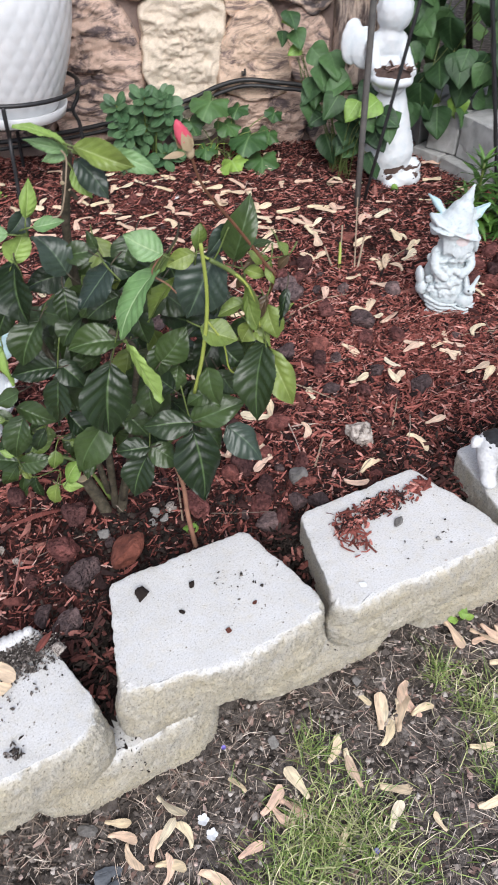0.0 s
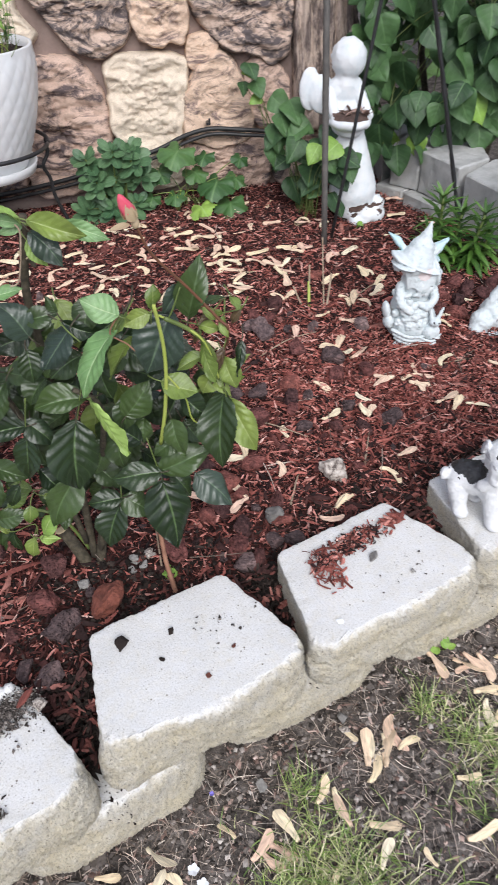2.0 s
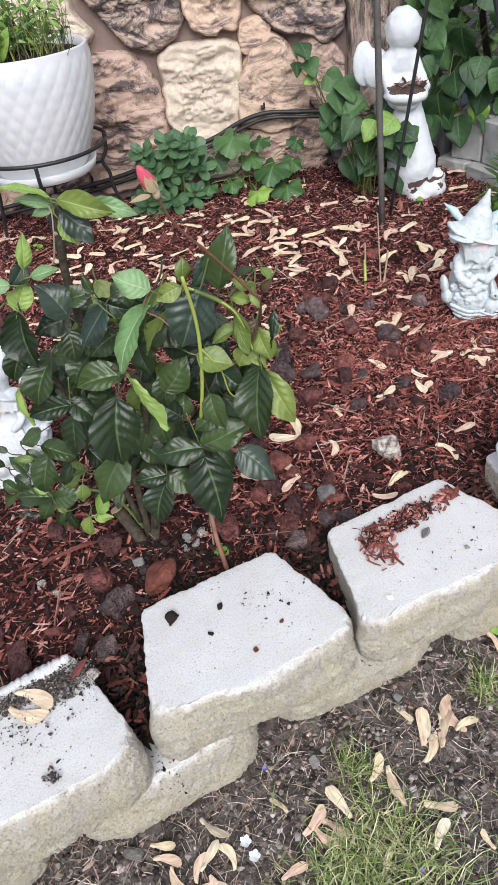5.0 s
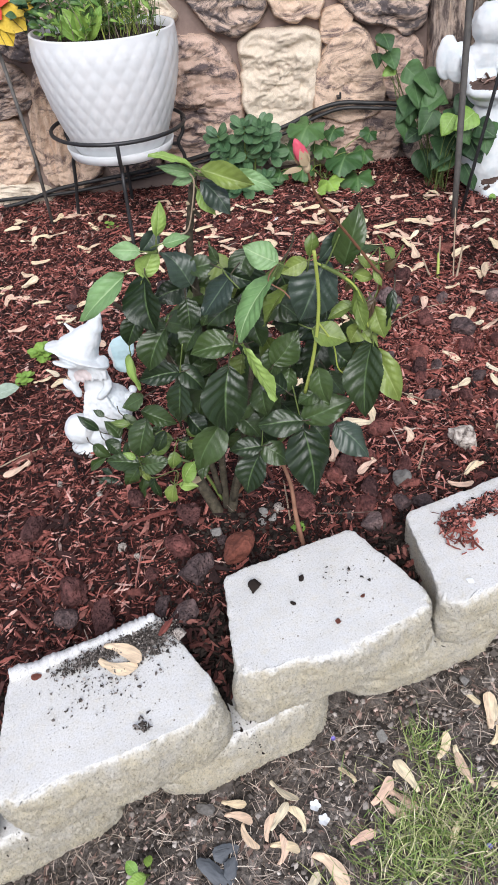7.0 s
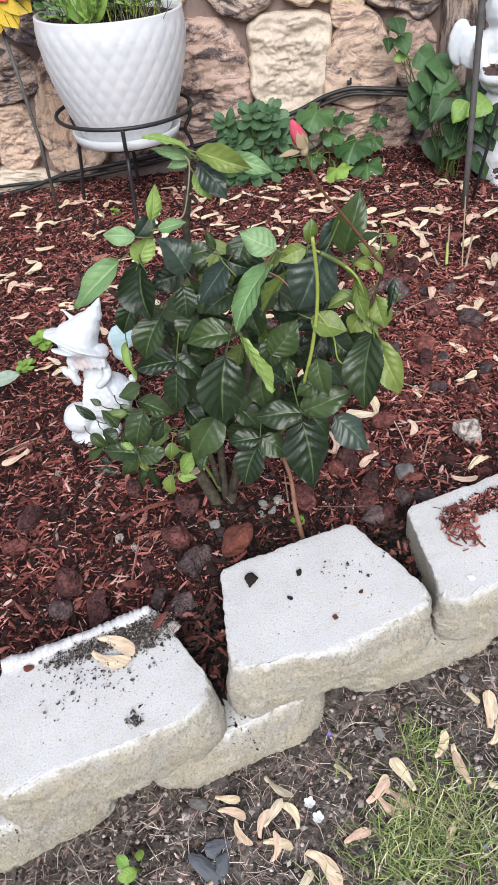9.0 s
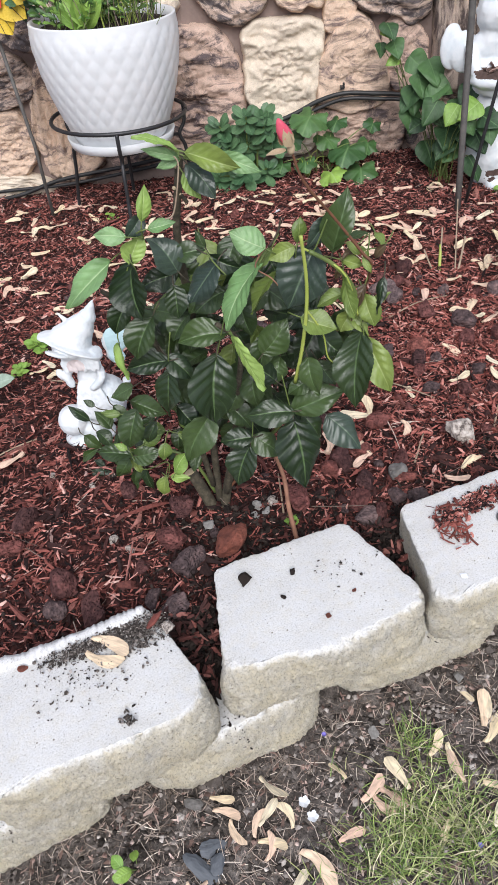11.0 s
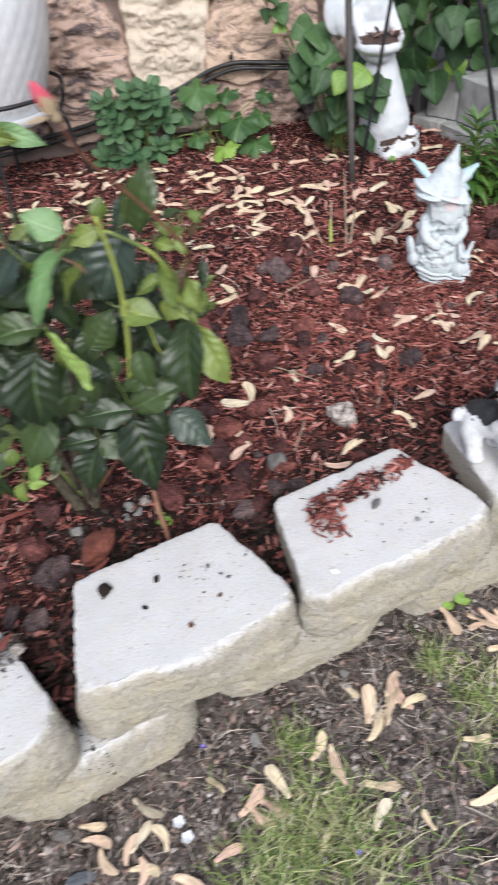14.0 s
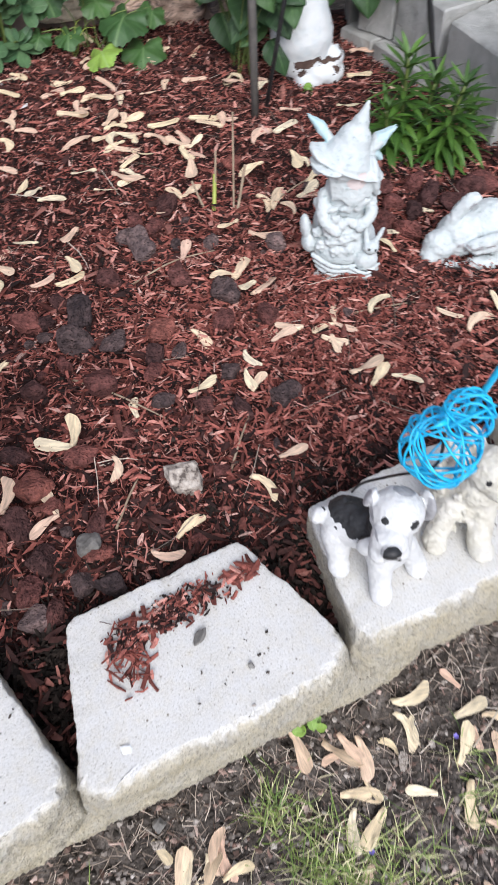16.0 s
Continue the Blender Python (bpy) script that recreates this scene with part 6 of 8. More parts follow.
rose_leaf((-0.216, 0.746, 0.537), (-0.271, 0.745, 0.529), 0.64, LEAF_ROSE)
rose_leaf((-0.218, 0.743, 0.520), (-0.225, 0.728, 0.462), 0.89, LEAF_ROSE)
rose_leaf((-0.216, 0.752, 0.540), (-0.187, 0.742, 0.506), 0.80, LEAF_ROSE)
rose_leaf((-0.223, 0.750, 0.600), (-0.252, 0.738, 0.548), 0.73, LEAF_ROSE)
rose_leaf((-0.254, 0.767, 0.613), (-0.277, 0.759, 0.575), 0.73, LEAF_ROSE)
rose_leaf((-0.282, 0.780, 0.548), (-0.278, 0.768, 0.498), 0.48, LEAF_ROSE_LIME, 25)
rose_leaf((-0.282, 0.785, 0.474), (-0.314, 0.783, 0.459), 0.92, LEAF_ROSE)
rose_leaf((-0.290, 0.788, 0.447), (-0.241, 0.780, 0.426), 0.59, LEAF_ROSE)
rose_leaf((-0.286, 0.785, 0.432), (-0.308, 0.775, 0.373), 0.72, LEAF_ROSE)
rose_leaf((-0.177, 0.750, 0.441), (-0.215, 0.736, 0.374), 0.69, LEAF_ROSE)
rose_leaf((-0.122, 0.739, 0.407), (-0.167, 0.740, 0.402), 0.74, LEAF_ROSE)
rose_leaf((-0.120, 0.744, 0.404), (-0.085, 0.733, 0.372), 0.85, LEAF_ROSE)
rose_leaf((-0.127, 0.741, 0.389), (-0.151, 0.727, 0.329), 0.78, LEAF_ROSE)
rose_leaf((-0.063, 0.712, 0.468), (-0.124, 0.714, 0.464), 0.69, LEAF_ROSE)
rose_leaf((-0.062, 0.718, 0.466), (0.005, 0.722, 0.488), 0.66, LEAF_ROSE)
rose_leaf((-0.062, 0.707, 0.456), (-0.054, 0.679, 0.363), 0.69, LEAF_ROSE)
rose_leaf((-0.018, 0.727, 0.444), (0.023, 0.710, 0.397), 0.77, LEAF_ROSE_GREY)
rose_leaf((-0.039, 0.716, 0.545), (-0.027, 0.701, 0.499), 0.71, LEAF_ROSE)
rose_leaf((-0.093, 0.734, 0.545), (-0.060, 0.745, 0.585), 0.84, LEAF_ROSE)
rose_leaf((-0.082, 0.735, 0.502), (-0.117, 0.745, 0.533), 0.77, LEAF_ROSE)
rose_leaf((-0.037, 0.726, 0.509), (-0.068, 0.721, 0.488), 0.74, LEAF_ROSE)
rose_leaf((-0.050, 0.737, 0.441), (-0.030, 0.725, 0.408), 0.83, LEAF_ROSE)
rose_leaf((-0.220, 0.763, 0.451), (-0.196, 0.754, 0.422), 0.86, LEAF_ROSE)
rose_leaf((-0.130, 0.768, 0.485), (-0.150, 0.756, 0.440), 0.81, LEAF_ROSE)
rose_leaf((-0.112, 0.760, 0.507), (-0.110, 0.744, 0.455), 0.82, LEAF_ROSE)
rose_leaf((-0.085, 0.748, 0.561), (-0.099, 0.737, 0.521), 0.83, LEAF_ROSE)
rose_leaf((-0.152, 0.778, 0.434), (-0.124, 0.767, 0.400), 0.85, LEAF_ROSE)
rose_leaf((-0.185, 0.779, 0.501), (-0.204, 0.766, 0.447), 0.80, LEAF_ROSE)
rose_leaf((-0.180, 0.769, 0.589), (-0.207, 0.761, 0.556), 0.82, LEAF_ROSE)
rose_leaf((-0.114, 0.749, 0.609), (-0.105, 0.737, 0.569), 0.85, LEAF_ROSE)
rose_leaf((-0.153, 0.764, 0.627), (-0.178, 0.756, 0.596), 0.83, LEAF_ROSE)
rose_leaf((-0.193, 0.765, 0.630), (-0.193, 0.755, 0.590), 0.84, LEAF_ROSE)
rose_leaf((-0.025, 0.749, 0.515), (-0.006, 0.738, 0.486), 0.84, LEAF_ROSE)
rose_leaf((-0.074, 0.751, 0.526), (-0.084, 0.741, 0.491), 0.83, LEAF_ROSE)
rose_leaf((-0.330, 0.836, 0.306), (-0.389, 0.847, 0.308), 0.62, LEAF_ROSE)
rose_leaf((-0.329, 0.837, 0.302), (-0.277, 0.833, 0.313), 0.69, LEAF_ROSE)
rose_leaf((-0.336, 0.845, 0.291), (-0.365, 0.847, 0.252), 0.66, LEAF_ROSE)
rose_leaf((-0.317, 0.847, 0.263), (-0.311, 0.841, 0.222), 0.56, LEAF_ROSE)
rose_leaf((-0.335, 0.837, 0.317), (-0.354, 0.841, 0.327), 0.64, LEAF_ROSE_LIME)
rose_leaf((-0.259, 0.793, 0.361), (-0.267, 0.788, 0.333), 0.83, LEAF_ROSE_MID)
rose_leaf((-0.280, 0.823, 0.264), (-0.290, 0.820, 0.227), 0.75, LEAF_ROSE_MID)
rose_leaf((-0.267, 0.811, 0.277), (-0.236, 0.807, 0.274), 0.58, LEAF_ROSE_LIME)
rose_leaf((-0.258, 0.806, 0.288), (-0.233, 0.812, 0.325), 0.73, LEAF_ROSE_LIME)
rose_leaf((-0.347, 0.830, 0.369), (-0.367, 0.838, 0.397), 0.75, LEAF_ROSE)
rose_leaf((-0.379, 0.853, 0.344), (-0.360, 0.847, 0.320), 0.91, LEAF_ROSE)
rose_leaf((-0.442, 0.931, 0.189), (-0.391, 0.916, 0.146), 0.59, LEAF_ROSE, 10)
rose_leaf((-0.383, 0.844, 0.376), (-0.412, 0.852, 0.401), 0.45, LEAF_ROSE)
rose_leaf((-0.362, 0.831, 0.412), (-0.377, 0.834, 0.423), 0.65, LEAF_ROSE)
rose_leaf((-0.320, 0.809, 0.410), (-0.349, 0.812, 0.413), 0.51, LEAF_ROSE_MID)
rose_leaf((-0.353, 0.848, 0.321), (-0.333, 0.850, 0.346), 0.61, LEAF_ROSE)
rose_leaf((-0.303, 0.833, 0.329), (-0.268, 0.834, 0.348), 0.57, LEAF_ROSE_MID)
rose_leaf((-0.235, 0.793, 0.379), (-0.206, 0.789, 0.374), 0.64, LEAF_ROSE_MID)
rose_leaf((-0.350, 0.890, 0.195), (-0.375, 0.895, 0.157), 0.41, LEAF_ROSE)
rose_leaf((-0.267, 0.801, 0.395), (-0.285, 0.796, 0.363), 0.64, LEAF_ROSE)
rose_leaf((-0.330, 0.824, 0.414), (-0.309, 0.817, 0.387), 0.64, LEAF_ROSE)
rose_leaf((-0.401, 0.880, 0.286), (-0.435, 0.887, 0.257), 0.44, LEAF_ROSE)
rose_leaf((-0.412, 0.916, 0.216), (-0.431, 0.922, 0.226), 0.64, LEAF_ROSE)
stalk(rose, [(-0.128, 0.717, 0.621), (-0.138, 0.721, 0.589), (-0.151, 0.728, 0.547)], 0.0009, STEM_GREEN, 0.0009, "leaf_stem", 6)
stalk(rose, [(-0.072, 0.716, 0.522), (-0.066, 0.721, 0.470), (-0.062, 0.725, 0.438)], 0.0009, STEM_GREEN, 0.0010, "leaf_stem", 6)
stalk(rose, [(-0.203, 0.737, 0.584), (-0.214, 0.744, 0.542), (-0.220, 0.750, 0.510)], 0.0010, STEM_GREEN, 0.0008, "leaf_stem", 6)
stalk(rose, [(-0.117, 0.733, 0.443), (-0.122, 0.740, 0.406), (-0.128, 0.746, 0.381)], 0.0010, STEM_GREEN, 0.0008, "leaf_stem", 6)
stalk(rose, [(-0.141, 0.717, 0.694), (-0.134, 0.716, 0.679), (-0.122, 0.714, 0.663)], 0.0010, STEM_GREEN, 0.0008, "leaf_stem", 6)
stalk(rose, [(-0.037, 0.703, 0.692), (-0.013, 0.702, 0.677), (0.006, 0.701, 0.659), (0.016, 0.702, 0.630), (0.020, 0.702, 0.606)], 0.0014, STEM_YELLOW, 0.0011, "leaf_stem", 6)
stalk(rose, [(-0.010, 0.702, 0.721), (-0.022, 0.702, 0.694), (-0.029, 0.703, 0.683)], 0.0010, STEM_GREEN, 0.0008, "leaf_stem", 6)
stalk(rose, [(-0.233, 0.740, 0.681), (-0.227, 0.739, 0.667), (-0.228, 0.740, 0.642)], 0.0009, STEM_GREEN, 0.0007, "leaf_stem", 6)
stalk(rose, [(-0.321, 0.814, 0.366), (-0.327, 0.831, 0.307), (-0.314, 0.833, 0.275), (-0.265, 0.803, 0.315), (-0.275, 0.818, 0.268)], 0.0010, STEM_GREEN, 0.0008, "leaf_stem", 6)
stalk(rose, [(-0.076, 0.707, 0.695), (-0.089, 0.709, 0.673), (-0.073, 0.707, 0.659), (-0.062, 0.707, 0.643)], 0.0009, TWIG_RED, 0.0009, "leaf_stem", 6)
stalk(rose, [(-0.072, 0.707, 0.695), (-0.061, 0.705, 0.712), (-0.057, 0.705, 0.727)], 0.0014, STEM_BROWN, 0.0009, "leaf_stem", 6)
stalk(rose, [(0.022, 0.702, 0.607), (0.027, 0.704, 0.577), (0.023, 0.707, 0.530)], 0.0010, STEM_GREEN, 0.0008, "leaf_stem", 6)
stalk(rose, [(-0.158, 0.721, 0.793), (-0.155, 0.720, 0.782), (-0.168, 0.722, 0.737), (-0.179, 0.725, 0.729)], 0.0009, TWIG, 0.0009, "leaf_stem", 6)

# the small twisted sprays at the top
for k in range(16):
    x, z = rng_rose.uniform(-0.01, 0.05), rng_rose.uniform(0.56, 0.70)
    y = 0.725 + 0.2 * (0.64 - z) + rng_rose.uniform(-0.012, 0.02)
    d = Vector((rng_rose.uniform(-0.8, 0.8), rng_rose.uniform(-0.5, 0.1), rng_rose.uniform(-1.0, 0.4))).normalized() * rng_rose.uniform(0.016, 0.034)
    rose_leaf((x, y, z), (x + d.x, y + d.y, z + d.z), rng_rose.uniform(0.4, 0.8), (LEAF_ROSE_MID, LEAF_ROSE, LEAF_ROSE_RED, LEAF_ROSE_MID)[k % 4], rng_rose.uniform(-40, 40))

# the leaves inside the bush; the dark leaf colour carries part of their shade
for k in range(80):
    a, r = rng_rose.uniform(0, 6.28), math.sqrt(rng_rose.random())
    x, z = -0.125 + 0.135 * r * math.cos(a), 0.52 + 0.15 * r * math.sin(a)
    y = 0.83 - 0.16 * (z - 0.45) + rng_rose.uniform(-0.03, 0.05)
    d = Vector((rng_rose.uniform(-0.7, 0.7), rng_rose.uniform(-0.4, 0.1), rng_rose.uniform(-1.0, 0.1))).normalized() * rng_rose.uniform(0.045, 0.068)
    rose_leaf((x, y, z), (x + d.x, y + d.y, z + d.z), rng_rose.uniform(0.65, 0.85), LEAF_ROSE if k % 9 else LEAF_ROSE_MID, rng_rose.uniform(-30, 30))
for k in range(20):
    x, z = (rng_rose.gauss(-0.315, 0.03), rng_rose.uniform(0.24, 0.33)) if k < 14 else (rng_rose.gauss(-0.225, 0.025), rng_rose.uniform(0.25, 0.33))
    y = rng_rose.uniform(0.86, 0.91)
    d = Vector((rng_rose.uniform(-0.8, 0.8), rng_rose.uniform(-0.5, 0.1), rng_rose.uniform(-0.9, 0.3))).normalized() * rng_rose.uniform(0.022, 0.04)
    rose_leaf((x, y, z), (x + d.x, y + d.y, z + d.z), rng_rose.uniform(0.6, 0.85), LEAF_ROSE if k % 4 else LEAF_ROSE_MID, rng_rose.uniform(-30, 30))
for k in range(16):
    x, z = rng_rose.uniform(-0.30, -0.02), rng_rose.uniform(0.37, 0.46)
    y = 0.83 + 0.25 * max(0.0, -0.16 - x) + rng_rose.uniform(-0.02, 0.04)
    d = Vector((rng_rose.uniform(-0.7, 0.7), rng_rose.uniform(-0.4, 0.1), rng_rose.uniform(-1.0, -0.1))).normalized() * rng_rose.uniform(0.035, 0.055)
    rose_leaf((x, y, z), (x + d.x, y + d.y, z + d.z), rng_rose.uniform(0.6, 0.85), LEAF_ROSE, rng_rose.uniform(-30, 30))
stalk(rose, [(-0.215, 0.847, 0.15), (-0.232, 0.855, 0.20), (-0.247, 0.862, 0.238)], 0.0105, STEM_BROWN, 0.0098, "cane", 12)
stalk(rose, [(-0.200, 0.845, 0.15), (-0.185, 0.85, 0.22), (-0.160, 0.85, 0.30), (-0.13, 0.83, 0.40)], 0.0085, STEM_BROWN, 0.006, "cane", 10)
stalk(rose, [(-0.205, 0.85, 0.18), (-0.195, 0.845, 0.35), (-0.186, 0.825, 0.48), (-0.184, 0.80, 0.59), (-0.182, 0.789, 0.68), (-0.170, 0.776, 0.737), (-0.158, 0.765, 0.785)], 0.0062, STEM_BROWN, 0.0042, "cane", 9)
stalk(rose, [(-0.19, 0.848, 0.2), (-0.118, 0.845, 0.30), (-0.032, 0.80, 0.475), (0.025, 0.75, 0.60), (0.035, 0.704, 0.664), (0.026, 0.70, 0.681), (-0.003, 0.688, 0.727), (-0.032, 0.666, 0.775), (-0.042, 0.658, 0.809)], 0.0024, STEM_RED, 0.0012, "cane", 8)
stalk(rose, [(-0.038, 0.682, 0.715), (-0.035, 0.694, 0.664), (-0.037, 0.70, 0.62), (-0.045, 0.709, 0.563), (-0.057, 0.723, 0.505)], 0.0019, STEM_YELLOW, 0.0024, "cane", 9)
stalk(rose, [(-0.037, 0.70, 0.62), (-0.020, 0.705, 0.585), (-0.015, 0.71, 0.548), (-0.004, 0.712, 0.535)], 0.0011, STEM_YELLOW, 0.0009, "side_shoot", 7)
stalk(rose, [(-0.030, 0.698, 0.69), (-0.004, 0.703, 0.669), (0.015, 0.711, 0.638), (0.022, 0.721, 0.597), (0.011, 0.756, 0.536), (-0.05, 0.794, 0.424), (-0.14, 0.84, 0.28)], 0.0024, STEM_GREEN, 0.0030, "cane", 8)
stalk(rose, [(-0.32, 0.875, 0.266), (-0.275, 0.857, 0.292), (-0.235, 0.849, 0.27), (-0.21, 0.848, 0.20)], 0.0022, STEM_GREEN, 0.003, "side_shoot", 7)
stalk(rose, [(-0.143, 0.72, 0.60), (-0.120, 0.735, 0.56), (-0.135, 0.76, 0.47), (-0.16, 0.82, 0.33), (-0.19, 0.845, 0.2)], 0.0030, STEM_BROWN, 0.0052, "cane", 8)
stalk(rose, [(-0.29, 0.79, 0.62), (-0.25, 0.80, 0.56), (-0.225, 0.825, 0.42), (-0.21, 0.845, 0.22)], 0.0030, STEM_BROWN, 0.0052, "cane", 8)
stalk(rose, [(-0.075, 0.762, 0.155), (-0.085, 0.79, 0.21), (-0.090, 0.815, 0.26), (-0.11, 0.83, 0.33)], 0.0042, TWIG_RED, 0.003, "dead_cane", 8)
bm = bmesh.new()
shift = Vector(rose.location)
blob(bm, Vector((-0.2475, 0.8595, 0.2392)) - shift, (0.0105, 0.0105, 0.002), (-10, -18, 0))
part("cut_end", bm, CUT_WOOD, rose, "pale sawn end of a cane")
for x, y, z, r in ((-0.165, 0.768, 0.768, 0.0030), (-0.168, 0.775, 0.736, 0.0026), (-0.172, 0.772, 0.744, 0.0026)):
    stalk(rose, [(x + 0.006, y + 0.004, z - 0.012), (x + 0.002, y + 0.002, z - 0.004), (x, y, z)], r, STEM_BROWN, r * 0.9, "cut_shoot", 8)
    bm = bmesh.new()
    blob(bm, Vector((x, y - 0.001, z)) - shift, (r * 0.95, r * 0.6, r * 0.95), (20, 0, 0))
    part("cut_end", bm, CUT_WOOD, rose, "pale sawn end of a cane")


def rose_bud():
    base, tip = Vector((-0.043, 0.657, 0.812)), Vector((-0.053, 0.648, 0.842))
    axis = (tip - base).normalized()
    q = Vector((0, 0, 1)).rotation_difference(axis).to_matrix().to_4x4()
    bm = bmesh.new()
    lathe(bm, [(0.0020, 0.0), (0.0046, 0.004), (0.0060, 0.010), (0.0055, 0.017), (0.0034, 0.023), (0.0010, 0.027)], 20)
    for v in bm.verts:
        a = math.atan2(v.co.y, v.co.x) + v.co.z * 60
        v.co.xy *= 1 + 0.10 * math.sin(3 * a)
    bm.transform(Matrix.Translation(base - shift) @ q)
    bud = part("bud", bm, PINK, rose, "half-open deep pink bud")
    sep = leaf_mesh("sepal", oval(0.20, 0.3, 0.9), 4, 8, 0.4, -0.25, 0.0)
    sep.materials.append(SEPAL)
    side = axis.orthogonal().normalized()
    for k in range(5):
        a = 2 * math.pi * k / 5 + 0.5
        d = Matrix.Rotation(a, 3, axis) @ side
        ob = new("sepal", sep)
        ob.parent = bud
        out = axis * (0.018 if k != 2 else 0.004) + d * (0.003 if k != 2 else 0.020)
        ob.matrix_basis = leaf_pose(base - shift + d * 0.0050, base - shift + d * 0.0062 + out, -d, 1.5)
    bm = bmesh.new()
    blob(bm, base - shift - axis * 0.004, (0.0038, 0.0038, 0.0055))
    part("hip", bm, SEPAL, bud)


rose_bud()

# ---- plants along the wall ----
def sedum(at, count, spread, height):
    pl = thing("sedum", at, "grey-green sedum clump with fleshy rosettes by the wall", "plant")
    rng = random.Random(21)
    at = Vector(at)
    for k in range(count):
        a, r = rng.uniform(0, 6.28), spread * math.sqrt(rng.random())
        top = at + Vector((r * math.cos(a), 0.5 * r * math.sin(a) - 0.03, height * rng.uniform(0.25, 1.0) * (1.1 - 0.3 * (r / spread) ** 2)))
        stalk(pl, [at + Vector((0.4 * r * math.cos(a), 0.3 * r * math.sin(a), -0.01)), at.lerp(top, 0.6) + Vector((0, 0, 0.01)), top], 0.0028, STEM_GREEN, 0.0022, sides=6)
        lean = Matrix.Rotation(radians(rng.uniform(25, 55)), 3, "X") @ Matrix.Rotation(rng.uniform(-0.4, 0.4), 3, "Y")
        for tier, (n, ln, lift) in enumerate(((3, 0.028, 1.0), (4, 0.048, 0.4), (5, 0.056, 0.0))):
            for i in range(n):
                b = 2 * math.pi * (i + 0.5 * tier) / n + rng.uniform(-0.2, 0.2)
                d = Vector((math.cos(b), math.sin(b), lift)).normalized() * ln * rng.uniform(0.85, 1.15)
                p = top - lean @ Vector((0, 0, 0.012 * tier))
                leaf(pl, SEDUM_LEAVES, LEAF_SEDUM, p, p + lean @ d, lean @ Vector((-0.3 * d.x / ln, -0.3 * d.y / ln, 1)), 0.9, i)


sedum((-0.185, 2.262, 0.195), 16, 0.105, 0.225)


def mallow(at):
    pl = thing("mallow", at, "low mallow with round lobed green leaves", "plant")
    rng = random.Random(31)
    at = Vector(at)
    spots = [(-0.02, 0.02, 0.195, 0.10), (0.09, -0.01, 0.10, 0.10), (-0.10, 0.04, 0.13, 0.075), (0.02, -0.07, 0.045, 0.075), (0.12, -0.03, 0.04, 0.09), (0.06, 0.05, 0.16, 0.06), (-0.05, -0.02, 0.07, 0.06), (0.15, 0.03, 0.09, 0.06), (-0.12, 0.0, 0.06, 0.05), (0.01, 0.03, 0.12, 0.07), (0.17, 0.05, 0.14, 0.05)]
    for k, (dx, dy, dz, s) in enumerate(spots):
        p = at + Vector((dx, dy, dz))
        young = k == 3
        stalk(pl, [at + Vector((rng.uniform(-0.02, 0.03), 0.01, 0)), at.lerp(p, 0.5) + Vector((0, 0, 0.03)), p], 0.0016, STEM_GREEN, sides=6)
        d = Vector((rng.uniform(-0.5, 0.5), -0.75, -0.35 if not young else -0.1)).normalized() * s * 1.25
        leaf(pl, LOBED_LEAVES, LEAF_YOUNG if young else LEAF_MALLOW, p - d * 0.2, p + d * 0.8, (rng.uniform(-0.3, 0.3), -0.55, 0.8), 1.0, k)
    for k in range(9):
        a = rng.uniform(-0.6, 0.6)
        b = at + Vector((-0.05, -0.02, 0.0))
        t = b + Vector((0.06 * (k - 4) / 4 + 0.02, -0.03, 0.06 + 0.02 * (k % 3)))
        stalk(pl, [b, b.lerp(t, 0.5) + Vector((0, 0, 0.03)), t], 0.0011, STEM_YELLOW if k % 2 else STEM_GREEN, 0.0006, "grass_blade", 5)


mallow((0.052, 2.262, 0.200))


def heart_shoots(name, at, label, spots, sizes, seed, mats=(LEAF_LILAC,)):
    pl = thing(name, at, label, "plant")
    rng = random.Random(seed)
    at = Vector(at)
    for k, (x, y, z) in enumerate(spots):
        p = Vector((x, y, z))
        stalk(pl, [at + Vector((rng.uniform(-0.03, 0.03), rng.uniform(-0.02, 0.02), -0.01)), at.lerp(p, 0.55) + Vector((rng.uniform(-0.01, 0.01), 0.015, 0.02)), p], 0.0015, STEM_GREEN, 0.0010, sides=6)
        s = sizes * rng.uniform(0.7, 1.2)
        d = Vector((rng.uniform(-0.9, 0.9), -0.5, rng.uniform(-0.9, -0.1))).normalized() * s
        leaf(pl, LILAC_LEAVES, mats[k % len(mats)], p, p + d, (rng.uniform(-0.6, 0.6), -0.7, rng.uniform(0.4, 1.0)), 1.05, k)


heart_shoots("lilac_sucker", (0.405, 2.17, 0.195), "lilac sucker with heart-shaped green leaves by the wall",
             [(0.36, 2.2, 0.52), (0.31, 2.22, 0.53), (0.40, 2.16, 0.46), (0.335, 2.2, 0.45), (0.37, 2.15, 0.41), (0.44, 2.12, 0.43), (0.41, 2.13, 0.36), (0.35, 2.18, 0.36), (0.45, 2.10, 0.36), (0.39, 2.16, 0.31), (0.44, 2.14, 0.30), (0.48, 2.12, 0.42), (0.47, 2.1, 0.47), (0.31, 2.2, 0.40), (0.36, 2.2, 0.30), (0.33, 2.19, 0.49), (0.42, 2.12, 0.40), (0.38, 2.13, 0.43), (0.36, 2.16, 0.47), (0.43, 2.12, 0.33), (0.32, 2.2, 0.46), (0.40, 2.14, 0.39), (0.47, 2.05, 0.36), (0.50, 2.03, 0.41), (0.46, 2.06, 0.29)], 0.074, 41)
